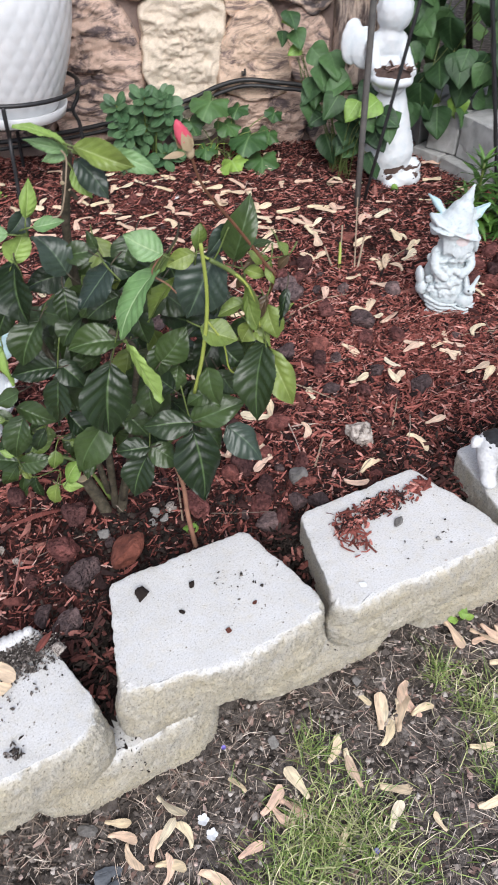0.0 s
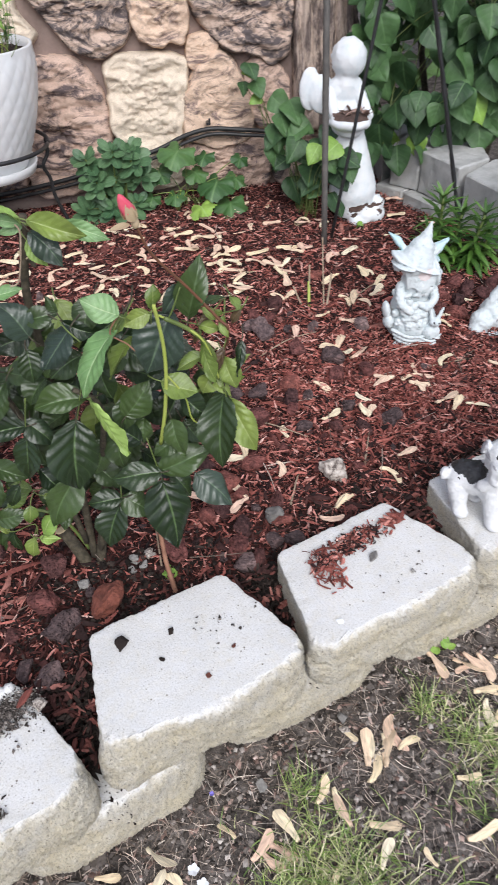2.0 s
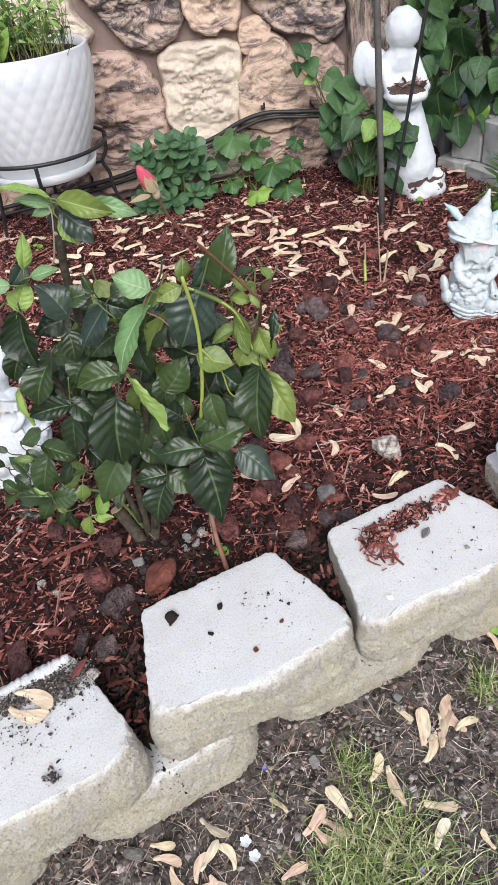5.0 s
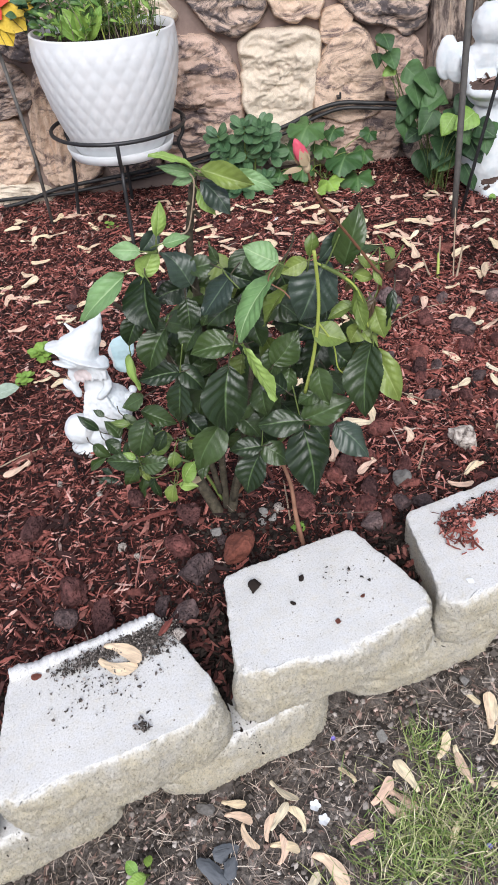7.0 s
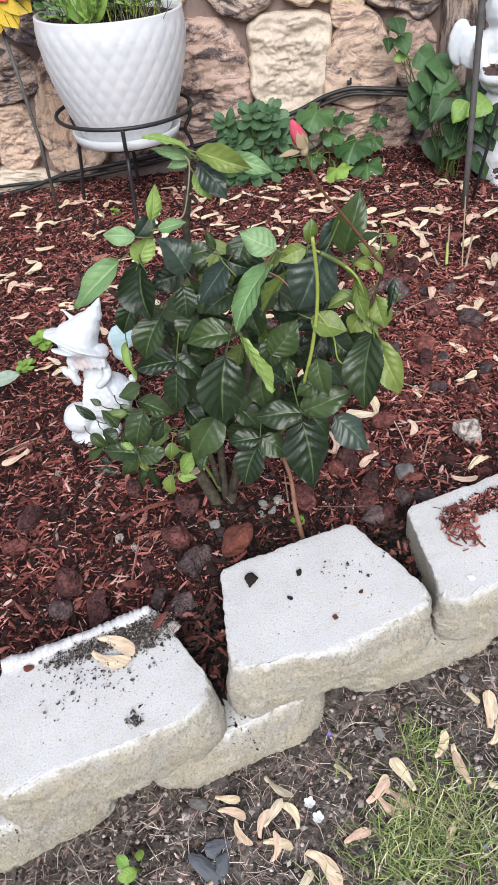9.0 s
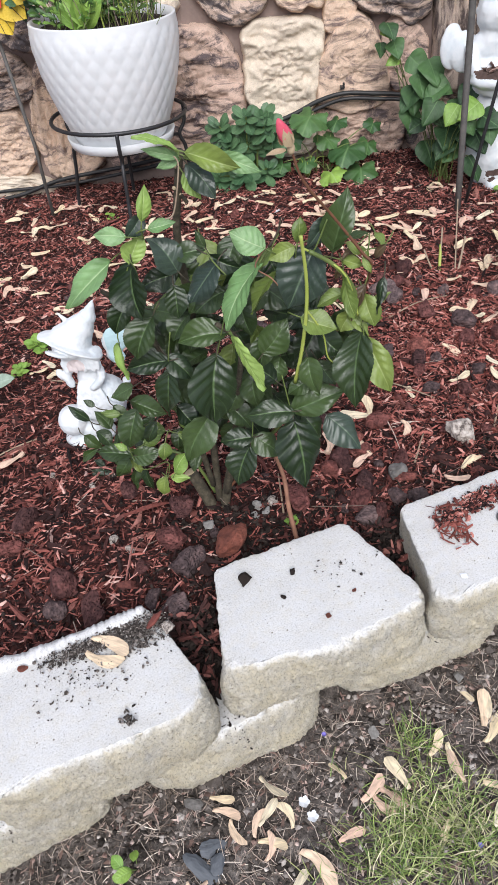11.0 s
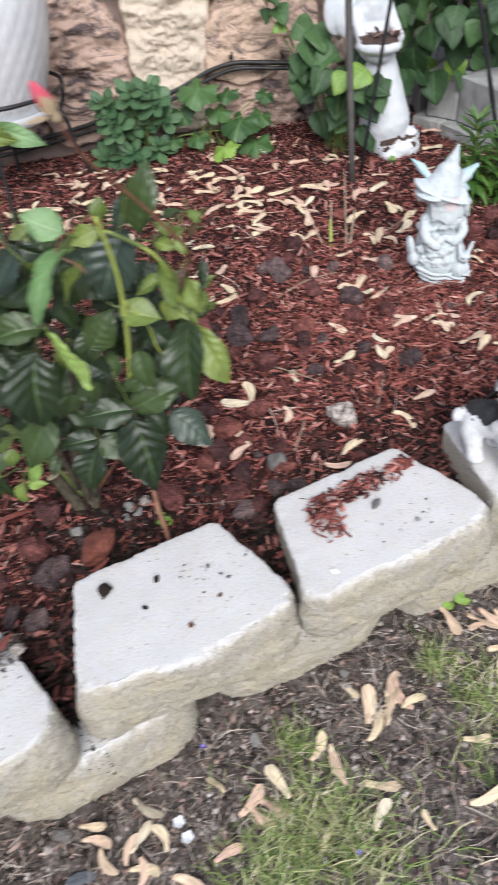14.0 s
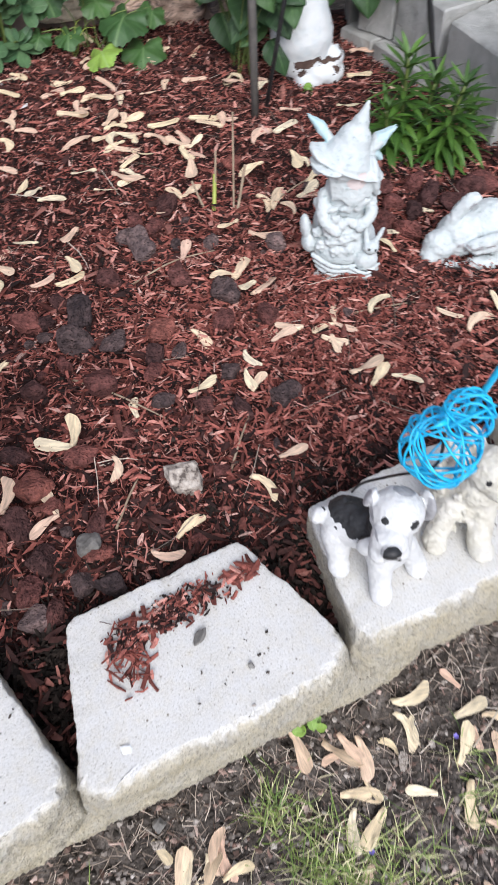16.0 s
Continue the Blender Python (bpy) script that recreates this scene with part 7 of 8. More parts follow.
heart_shoots("lilac_sprig", (0.40, 2.10, 0.195), "young bright green lilac shoot",
             [(0.415, 2.03, 0.44), (0.47, 2.03, 0.44), (0.475, 2.02, 0.41), (0.435, 2.03, 0.405)], 0.072, 45, (LEAF_YOUNG, LEAF_YOUNG, LEAF_LILAC, LEAF_LILAC))
heart_shoots("climbing_weed", (0.335, 2.24, 0.36), "thin weed climbing the stone wall",
             [(0.245, 2.27, 0.60), (0.27, 2.27, 0.565), (0.235, 2.28, 0.56), (0.285, 2.26, 0.52), (0.25, 2.27, 0.61)], 0.055, 43, (LEAF_YOUNG, LEAF_LILAC, LEAF_LILAC))


def lilac_bush():
    """The large bush behind the grey blocks: stems, twigs and many leaves."""
    at = Vector((0.99, 2.42, 0.16))
    pl = thing("lilac_bush", at, "dense lilac bush with large heart-shaped green leaves", "bush")
    rng = random.Random(51)
    stems = []
    for x, y, tx, ty, tz in ((0.98, 2.30, 0.96, 2.28, 1.1), (0.93, 2.45, 0.75, 2.4, 1.15), (1.06, 2.4, 1.25, 2.35, 1.1), (1.0, 2.5, 0.95, 2.6, 1.2), (1.12, 2.3, 1.45, 2.15, 1.0)):
        b, t = Vector((x, y, 0.15)), Vector((tx, ty, tz))
        m = b.lerp(t, 0.5) + Vector((rng.uniform(-0.04, 0.04), rng.uniform(-0.03, 0.03), 0))
        stalk(pl, [b, m, t], 0.014, STEM_BROWN, 0.006, "trunk", 9)
        stems.append((b, m, t))
    for k in range(540):
        x = rng.uniform(0.56, 1.6)
        low = 0.40 + 0.05 * math.sin(7 * x) - 0.12 * max(0.0, x - 1.15)
        z = low + (1.15 - low) * rng.random() ** 1.15
        front = 2.06 + 0.10 * noise.noise((x * 5, z * 5, 3)) + (0.10 if z < 0.5 else 0.0) - 0.12 * max(0.0, x - 1.0)
        y = front + abs(rng.gauss(0, 0.12))
        if x < 0.68 and y < 2.16:
            y += 0.12
        p = Vector((x, y, z))
        s = rng.uniform(0.055, 0.095)
        d = Vector((rng.uniform(-0.6, 0.6), rng.uniform(-0.7, 0.1), rng.uniform(-1.0, -0.25))).normalized() * s
        leaf(pl, LILAC_LEAVES, LEAF_YOUNG if rng.random() < 0.05 else LEAF_LILAC, p, p + d, (rng.uniform(-0.8, 0.8), -0.75, rng.uniform(0.2, 1.0)), 1.15, k)
        if k % 4 == 0:
            b, m, t = stems[k // 4 % len(stems)]
            q = m.lerp(t, rng.random() * 0.8)
            stalk(pl, [q, q.lerp(p, 0.6) + Vector((0, 0, 0.03)), p], 0.0022, STEM_GREEN, 0.0012, "twig", 5)


lilac_bush()


def lily_clump(at, stems):
    pl = thing("lily_clump", at, "young lily clump with whorls of narrow bright leaves", "plant")
    rng = random.Random(61)
    for bx, by, tx, ty, tz, tiers in stems:
        b, t = Vector((bx, by, at[2] - 0.01)), Vector((tx, ty, tz))
        stalk(pl, [b, b.lerp(t, 0.5), t], 0.0042, STEM_GREEN, 0.003, sides=7)
        for i in range(tiers):
            f = 0.18 + 0.82 * i / (tiers - 1)
            p = b.lerp(t, f)
            n = 7
            for j in range(n):
                a = 2 * math.pi * (j + 0.37 * i) / n + rng.uniform(-0.2, 0.2)
                lift = -0.15 + 1.3 * f ** 3
                ln = (0.088 - 0.035 * f ** 2) * rng.uniform(0.8, 1.1)
                d = Vector((math.cos(a), math.sin(a), lift)).normalized() * ln
                leaf(pl, LILY_LEAVES, LEAF_LILY, p, p + d, (-0.25 * math.cos(a), -0.25 * math.sin(a), 1), 1.15, j)


lily_clump((0.72, 1.72, 0.19), [(0.685, 1.745, 0.672, 1.725, 0.375, 9), (0.745, 1.70, 0.775, 1.69, 0.335, 8), (0.72, 1.75, 0.735, 1.74, 0.32, 7), (0.79, 1.72, 0.80, 1.70, 0.28, 6), (0.66, 1.73, 0.64, 1.71, 0.29, 6)])


def sprig(name, at, label, mat, n, size, seed, meshes=SMALL_LEAVES):
    pl = thing(name, at, label, "plant")
    rng = random.Random(seed)
    at = Vector(at)
    for k in range(n):
        a = rng.uniform(0, 6.28)
        p = at + Vector((rng.uniform(-0.6, 0.6) * size, rng.uniform(-0.6, 0.6) * size, rng.uniform(0.3, 1.1) * size))
        d = Vector((math.cos(a), math.sin(a), rng.uniform(0, 0.6))).normalized() * size * rng.uniform(0.6, 1.0)
        leaf(pl, meshes, mat, p, p + d, (0, -0.3, 1), 1.1, k)
        stalk(pl, [at + Vector((0, 0, -0.006)), p], 0.0009, STEM_GREEN, sides=4)


def on_bed(x, y, up=0.0):
    return (x, y, bed_height(x, y) + up)


sprig("weed_seedling", on_bed(-0.652, 1.36), "small bright green weed in the mulch", LEAF_YOUNG, 30, 0.030, 71)
sprig("weed_seedling", on_bed(-0.678, 1.265), "tiny bright green weed in the mulch", LEAF_YOUNG, 20, 0.022, 72)
sprig("weed_seedling", on_bed(-0.60, 2.06), "small green weed under the pot stand", LEAF_YOUNG, 6, 0.02, 73)
sprig("weed_seedling", on_bed(0.905, 1.70), "small light green weed by the grey blocks", LEAF_YOUNG, 9, 0.035, 74)
sprig("weed_seedling", on_bed(0.545, 2.0), "tiny green weed at the statue's foot", LEAF_YOUNG, 6, 0.02, 75)
sprig("weed_seedling", on_bed(-0.085, 0.800, -0.004), "tiny green weed behind the edging block", LEAF_YOUNG, 12, 0.014, 76)
sprig("mouse_ear_plant", on_bed(-0.735, 1.19), "pale grey-green felted leaves in the mulch", LEAF_SAGE, 5, 0.06, 77)


def shoot(name, at, label, bits):
    pl = thing(name, at, label, "plant stalk")
    for (dx, dy, dz, r, mat) in bits:
        b = Vector(at) + Vector((dx * 0.2, dy * 0.2, -0.01))
        stalk(pl, [b, b + Vector((dx * 0.5, dy * 0.5, dz * 0.5)), b + Vector((dx, dy, dz + 0.01))], r, mat, r * 0.8, sides=7)


shoot("cut_stalk", on_bed(0.296, 1.563), "yellow-green shoot and dry cut stalks in the mulch", [(0.008, 0.045, 0.050, 0.0044, STEM_YELLOW), (0.012, 0.060, 0.085, 0.0026, TWIG), (-0.028, 0.03, 0.05, 0.0025, TWIG)])
shoot("cut_stalk", on_bed(0.333, 1.553), "dry broken stalks in the mulch", [(0.024, 0.05, 0.070, 0.0030, TWIG), (0.010, 0.08, 0.150, 0.0020, TWIG)])

# ---- loose stones in the bed ----
LUMPS = [lump_mesh("stone_shape", k, 3 if k else 4, 0.34, 0.86, 0.9 + 0.15 * (k % 3)) for k in range(12)]
LUMP_COPIES = {}


def loose_stone(name, x, y, size, mat, label, group, seed, squash=(1, 1, 1), base=None):
    key = (seed % len(LUMPS), mat.name)
    if key not in LUMP_COPIES:
        me = LUMPS[seed % len(LUMPS)].copy()
        me.materials.append(mat)
        LUMP_COPIES[key] = me
    z = (bed_height(x, y) if base is None else base) + (0.46 if base is not None else 0.30) * size * squash[2]
    rng = random.Random(seed * 13 + 1)
    m = Matrix.LocRotScale((x, y, z), Euler((rng.uniform(-0.4, 0.4), rng.uniform(-0.4, 0.4), rng.uniform(0, 6.28))), (size * squash[0], size * squash[1], size * squash[2]))
    ob = put(name, LUMP_COPIES[key], mat, None, "", m)
    return tagged(ob, label, "rock", group)


RED_LABEL, DARK_LABEL = "rough dark red lava rock in the mulch", "rough grey-black lava rock in the mulch"
placed = []


def lava(x, y, size, dark=False):
    k = len(placed)
    placed.append((x, y, size))
    loose_stone("lava_rock", x, y, 1.2 * size, LAVA_DARK if dark else LAVA_RED, DARK_LABEL if dark else RED_LABEL, "lava rocks", k, (1.15, 0.76 + 0.07 * (k % 5), 0.96 + 0.08 * (k % 4)))


for x, y, s, d in ((0.065, 1.308, 0.052, 1), (0.031, 1.347, 0.034, 0), (-0.015, 1.296, 0.046, 0), (0.069, 1.248, 0.045, 1), (0.124, 1.239, 0.040, 1), (0.164, 1.472, 0.056, 1), (0.209, 1.580, 0.040, 0),
                   (0.229, 1.368, 0.042, 0), (0.301, 1.336, 0.054, 1), (0.196, 1.264, 0.036, 0), (0.372, 1.101, 0.044, 1), (0.398, 1.456, 0.036, 1)):
    lava(x, y, s, d)
for x, y, s, d in ((0.112, 0.876, 0.028, 0), (0.096, 0.836, 0.030, 1), (0.131, 0.833, 0.032, 1), (0.061, 0.800, 0.032, 0), (0.040, 0.80, 0.036, 1), (0.009, 0.925, 0.040, 0), (0.022, 0.98, 0.040, 0),
                   (0.256, 1.088, 0.030, 0), (0.184, 1.167, 0.034, 0), (0.085, 1.031, 0.036, 0)):
    lava(x, y, s, d)
for x, y, s, d in ((-0.251, 0.715, 0.050, 1), (-0.284, 0.764, 0.042, 0), (0.031, 0.835, 0.036, 0), (-0.010, 0.902, 0.036, 0), (-0.541, 0.813, 0.046, 0), (-0.551, 0.763, 0.034, 0),
                   (-0.273, 0.84, 0.038, 0), (-0.071, 0.831, 0.040, 0), (0.299, 1.26, 0.034, 0), (0.187, 1.197, 0.036, 0), (-0.30, 0.66, 0.03, 1), (-0.265, 0.645, 0.035, 1)):
    lava(x, y, s, d)
for x, y, s, d in ((0.190, 1.527, 0.036, 0), (0.155, 1.545, 0.030, 0), (0.112, 0.917, 0.030, 0), (0.051, 0.944, 0.028, 0), (0.006, 1.300, 0.032, 0), (0.135, 1.505, 0.032, 1)):
    lava(x, y, s, d)
rng = random.Random(81)
while len(placed) < 120:
    if len(placed) < 95:
        x, y = rng.gauss(0.20, 0.24), rng.gauss(1.10, 0.24)
    else:
        x, y = rng.uniform(-0.95, 1.1), rng.uniform(0.6, 2.2)
    if y < back_line(x) + 0.03 or y > 2.3:
        continue
    s = 0.014 + 0.030 * rng.random() ** 2.0
    if any((x - a) ** 2 + (y - b) ** 2 < (0.42 * (s + c)) ** 2 for a, b, c in placed):
        continue
    if min((x - 0.507) ** 2 + (y - 1.425) ** 2, (x - 0.742) ** 2 + (y - 1.43) ** 2, (x + 0.425) ** 2 + (y - 1.05) ** 2) < 0.008:
        continue
    lava(x, y, s, rng.random() < 0.45)
for x, y in ((0.60, 1.50), (0.63, 1.545), (0.66, 1.515), (0.70, 1.56), (0.74, 1.54), (0.62, 1.59), (0.78, 1.58), (0.58, 1.46), (0.68, 1.60), (0.82, 1.60), (0.64, 1.46)):
    lava(x, y, 0.036 + 0.014 * rng.random(), False)

loose_stone("rust_rock", -0.186, 0.752, 0.062, RED_STONE, "rough rust-red stone in front of the rose", "", 6, (1.15, 0.85, 0.8))
loose_stone("mottled_rock", -0.39, 0.642, 0.055, LAVA_RED, "brown stone with a pale pink face", "", 5, (1.2, 0.8, 0.9))
loose_stone("pale_rock", 0.224, 0.965, 0.062, PALE_STONE, "pale crumbly stone in the mulch", "pale stones", 2)
for k, (x, y, s) in enumerate(((-0.381, 0.776, 0.018), (-0.348, 0.752, 0.020), (-0.221, 0.797, 0.026), (-0.138, 0.836, 0.020), (-0.125, 0.822, 0.018), (-0.145, 0.815, 0.016), (0.099, 0.885, 0.036), (-0.44, 0.90, 0.016), (-0.52, 0.93, 0.018), (-0.115, 0.845, 0.02), (-0.255, 0.575, 0.0))):
    if s:
        loose_stone("pebble", x, y, s, PALE_STONE if k < 2 or k > 6 else GREY_STONE, "small pale pebble lying in the mulch" if k < 2 or k > 6 else "small grey pebble at the rose's foot", "pebbles", k)

# ---- shredded bark ----
def splinters(n, seed, spot, length, width, thick, tilt=0.22, blunt=0.0):
    """Tapered slivers of bark; spot(rng) gives (x, y, z) or None."""
    r = np.random.default_rng(seed)
    rg = random.Random(seed)
    at = []
    while len(at) < n:
        p = spot(rg)
        if p:
            at.append(p)
    at = np.array(at)
    ln = length[0] + (length[1] - length[0]) * r.random(n) ** 2.2
    wd = (width[0] + (width[1] - width[0]) * r.random(n) ** 1.8) * np.clip(ln / np.mean(length), 0.6, 1.5)
    th = thick * (0.5 + r.random(n))
    corner = np.array([(0.0, 0.62), (-0.5, -0.38), (0.5, -0.38)])
    v = np.zeros((n, 9, 3))
    fat = np.stack([0.10 + 0.55 * r.random(n) ** 1.5, np.ones(n), 0.10 + 0.60 * r.random(n) ** 1.5], -1)
    fat = blunt + (1 - blunt) * fat
    along = np.stack([np.full(n, -0.5), r.uniform(-0.18, 0.18, n), np.full(n, 0.5)], -1)
    sway, hump = r.normal(0, 0.07, n), r.normal(0, 0.05, n)
    for k in range(3):
        q = corner[None] * fat[:, k, None, None] * (1 + 0.5 * (r.random((n, 3, 1)) - 0.5))
        v[:, 3 * k:3 * k + 3, 0] = along[:, k, None] * ln[:, None] + (r.random((n, 3)) - 0.5) * (0.16 * ln)[:, None] * (k != 1)
        v[:, 3 * k:3 * k + 3, 1] = q[..., 0] * wd[:, None] + (sway * ln * (k == 1))[:, None]
        v[:, 3 * k:3 * k + 3, 2] = q[..., 1] * th[:, None] + (hump * ln * (k == 1))[:, None]
    yaw, pit, rol = r.random(n) * 6.283, r.normal(0, tilt, n), r.normal(0, 0.5, n)
    cy, sy, cp, sp, cr, sr = np.cos(yaw), np.sin(yaw), np.cos(pit), np.sin(pit), np.cos(rol), np.sin(rol)
    x, y, z = v[..., 0], v[..., 1], v[..., 2]
    y, z = y * cr[:, None] - z * sr[:, None], y * sr[:, None] + z * cr[:, None]
    x, z = x * cp[:, None] + z * sp[:, None], -x * sp[:, None] + z * cp[:, None]
    x, y = x * cy[:, None] - y * sy[:, None], x * sy[:, None] + y * cy[:, None]
    return np.stack([x, y, z], -1) + at[:, None]


CHIP_FACES = [(0, 1, 2), (0, 3, 4), (0, 4, 1), (1, 4, 5), (1, 5, 2), (2, 5, 3), (2, 3, 0), (3, 6, 7), (3, 7, 4), (4, 7, 8), (4, 8, 5), (5, 8, 6), (5, 6, 3), (8, 7, 6)]


def bed_spot(rg):
    x, y = rg.uniform(-1.25, 1.2), rg.uniform(0.25, 2.40)
    if y < back_line(x) - 0.015:
        return None
    # thinner cover by the rose's foot
    if (x + 0.19) ** 2 + (y - 0.80) ** 2 < 0.012 and rg.random() < 0.55:
        return None
    return (x, y, bed_height(x, y) + rg.uniform(-0.003, 0.010))


def near_spot(rg):
    """The part of the bed in full view."""
    p = bed_spot(rg)
    return p if p and -1.05 < p[0] < 1.0 else None


def edge_or_near(rg):
    """Mostly the stretch of the bed just behind the edging."""
    if rg.random() < 0.35:
        return near_spot(rg)
    x = rg.uniform(-0.9, 0.95)
    y = back_line(x) + 0.02 + abs(rg.gauss(0, 0.16))
    return (x, y, bed_height(x, y) + rg.uniform(-0.002, 0.006))


bark_fine = splinters(80000, 1, near_spot, (0.005, 0.034), (0.0016, 0.0068), 0.0032, 0.32)
joined("bark_mulch", bark_fine, CHIP_FACES, BARK, "dark red shredded bark mulch", "mulch")
bark_large = splinters(4200, 2, near_spot, (0.015, 0.060), (0.005, 0.013), 0.0055, 0.24)
joined("bark_mulch", bark_large, CHIP_FACES, BARK_DARK, "larger red bark chips over the mulch", "mulch")
bark_stick = splinters(520, 12, lambda rg: (lambda p: p and (p[0], p[1], p[2] + 0.004))(near_spot(rg)), (0.030, 0.085), (0.003, 0.008), 0.0050, 0.14)
def open_spot(rg):
    """The open middle of the bed, where brighter bark is strewn."""
    x, y = rg.gauss(0.42, 0.24), rg.gauss(1.24, 0.20)
    return (x, y, bed_height(x, y) + rg.uniform(0.002, 0.011)) if y > back_line(x) + 0.05 else None


joined("bark_mulch", splinters(9000, 16, open_spot, (0.005, 0.030), (0.0016, 0.0065), 0.0032, 0.32), CHIP_FACES, BARK_BRIGHT, "bright red shredded bark", "mulch")
joined("bark_sticks", bark_stick, CHIP_FACES, BARK, "long splintered sticks of red bark on the mulch", "mulch")
bark_slab = splinters(420, 14, lambda rg: (lambda p: p and (p[0], p[1], p[2] + 0.002))(edge_or_near(rg)), (0.014, 0.038), (0.010, 0.022), 0.0070, 0.3)
joined("bark_nuggets", bark_slab, CHIP_FACES, BARK_DARK, "blocky dark red bark nuggets in the mulch", "mulch")
bark_fibre = splinters(46000, 11, lambda rg: (lambda p: p and (p[0], p[1], p[2] + 0.003))(near_spot(rg)), (0.005, 0.030), (0.0006, 0.0018), 0.0010, 0.3)
joined("bark_fibres", bark_fibre, CHIP_FACES, BARK, "fine red bark fibres in the mulch", "mulch")


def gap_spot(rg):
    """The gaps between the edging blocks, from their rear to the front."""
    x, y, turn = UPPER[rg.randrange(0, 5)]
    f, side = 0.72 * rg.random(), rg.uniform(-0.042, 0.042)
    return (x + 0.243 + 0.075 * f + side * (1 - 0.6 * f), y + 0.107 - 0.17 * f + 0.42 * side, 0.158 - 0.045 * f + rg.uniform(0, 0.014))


def step_spot(rg):
    """Soil caught on the lower course, where the gaps open to the front."""
    x, y, turn = UPPER[rg.randrange(0, 5)]
    f = 0.7 + 0.35 * rg.random()
    return (x + 0.243 + 0.075 * f + rg.uniform(-0.012, 0.03), y + 0.107 - 0.17 * f + rg.uniform(-0.01, 0.01), BLOCK_H + 0.001)


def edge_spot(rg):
    """Soil along the rear of the edging, coloured darker to deepen the shade."""
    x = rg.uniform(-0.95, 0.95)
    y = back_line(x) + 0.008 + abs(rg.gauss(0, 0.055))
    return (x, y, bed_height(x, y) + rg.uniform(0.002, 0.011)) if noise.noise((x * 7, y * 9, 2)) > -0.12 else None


joined("step_litter", splinters(150, 18, step_spot, (0.001, 0.006), (0.001, 0.004), 0.0018, 0.3), CHIP_FACES, GAP_BARK, "dark soil crumbs on the lower blocks", "soil")
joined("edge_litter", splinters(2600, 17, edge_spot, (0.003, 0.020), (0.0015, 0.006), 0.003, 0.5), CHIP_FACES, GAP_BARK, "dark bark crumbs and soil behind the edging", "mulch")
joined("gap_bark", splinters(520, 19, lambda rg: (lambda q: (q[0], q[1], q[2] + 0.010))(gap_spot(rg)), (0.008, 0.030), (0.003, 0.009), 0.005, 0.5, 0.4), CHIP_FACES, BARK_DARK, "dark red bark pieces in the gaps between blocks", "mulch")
# crumbs whose near-black colour carries the shade between the blocks
joined("gap_litter", splinters(4600, 3, gap_spot, (0.006, 0.024), (0.003, 0.008), 0.004, 0.5), CHIP_FACES, GAP_BARK, "bark crumbs in the gaps between blocks, coloured dark for shade", "mulch")


def block_spot(cx, cy, rx, ry, turn):
    c, s = math.cos(radians(turn)), math.sin(radians(turn))

    def f(rg):
        u, v = rg.triangular(-1.05, 1.05, 0) * rx, rg.triangular(-1.05, 1.05, 0) * ry
        return (cx + u * c - v * s, cy + u * s + v * c, BLOCK_H * 2 + 0.003 + 0.003 * rg.random())
    return f


TOP = BLOCK_H * 2 + 0.0007
joined("bark_litter", splinters(520, 4, block_spot(0.200, 0.768, 0.075, 0.022, 28), (0.002, 0.015), (0.0018, 0.005), 0.0024, 0.2, 0.6), CHIP_FACES, BARK, "red bark bits scattered on a block", "mulch")
joined("bark_litter", splinters(85, 6, block_spot(0.160, 0.728, 0.028, 0.045, 10), (0.006, 0.028), (0.0015, 0.0045), 0.0026, 0.10, 0.6), CHIP_FACES, BARK_BRIGHT, "red bark slivers scattered on a block", "mulch")
joined("bark_litter", splinters(26, 7, block_spot(0.290, 0.813, 0.026, 0.014, 26), (0.010, 0.03), (0.004, 0.009), 0.004, 0.1, 0.6), CHIP_FACES, BARK_BRIGHT, "red bark bits at a block's rear corner", "mulch")
joined("soil_litter", splinters(2000, 5, block_spot(-0.345, 0.552, 0.095, 0.016, 24), (0.001, 0.0055), (0.001, 0.0045), 0.0018, 0.3), CHIP_FACES, CLOD, "dark soil spilt along the rear of a block", "soil")
joined("soil_litter", splinters(1100, 15, block_spot(-0.298, 0.562, 0.040, 0.030, 23), (0.001, 0.0055), (0.001, 0.0045), 0.0018, 0.3), CHIP_FACES, CLOD, "brown soil heaped at a block's rear corner", "soil")
joined("soil_litter", splinters(240, 8, block_spot(-0.34, 0.51, 0.11, 0.05, 24), (0.0015, 0.006), (0.0015, 0.005), 0.0018, 0.3), CHIP_FACES, CLOD, "dark soil crumbs on a block", "soil")
joined("soil_litter", splinters(34, 9, block_spot(-0.294, 0.44, 0.014, 0.012, 24), (0.002, 0.008), (0.002, 0.006), 0.002, 0.3), CHIP_FACES, CLOD, "small heap of soil crumbs on a block", "soil")
joined("soil_litter", splinters(28, 12, block_spot(0.0, 0.66, 0.06, 0.03, 22), (0.0015, 0.006), (0.0015, 0.004), 0.0016, 0.3), CHIP_FACES, CLOD, "dark soil specks on a block", "soil")
joined("soil_litter", splinters(13, 13, block_spot(0.26, 0.70, 0.08, 0.05, 22), (0.0015, 0.005), (0.0015, 0.004), 0.0016, 0.3), CHIP_FACES, CLOD, "dark soil specks on a block", "soil")


def crumb(name, x, y, size, mat, label, category, seed, squash=(1, 1, 0.5)):
    ob = loose_stone(name, x, y, size, mat, label, "", seed, squash, TOP)
    ob["category"] = category
    return ob


crumb("bark_chip", -0.151, 0.643, 0.024, GAP_BARK, "dark bark chip lying on a block", "bark chip", 1, (1.2, 0.8, 0.5))
crumb("bark_chip", -0.082, 0.655, 0.013, GAP_BARK, "small dark bark chip on a block", "bark chip", 2, (0.7, 1.3, 0.5))
crumb("bark_chip", -0.095, 0.612, 0.009, GAP_BARK, "small dark bark chip on a block", "bark chip", 3)
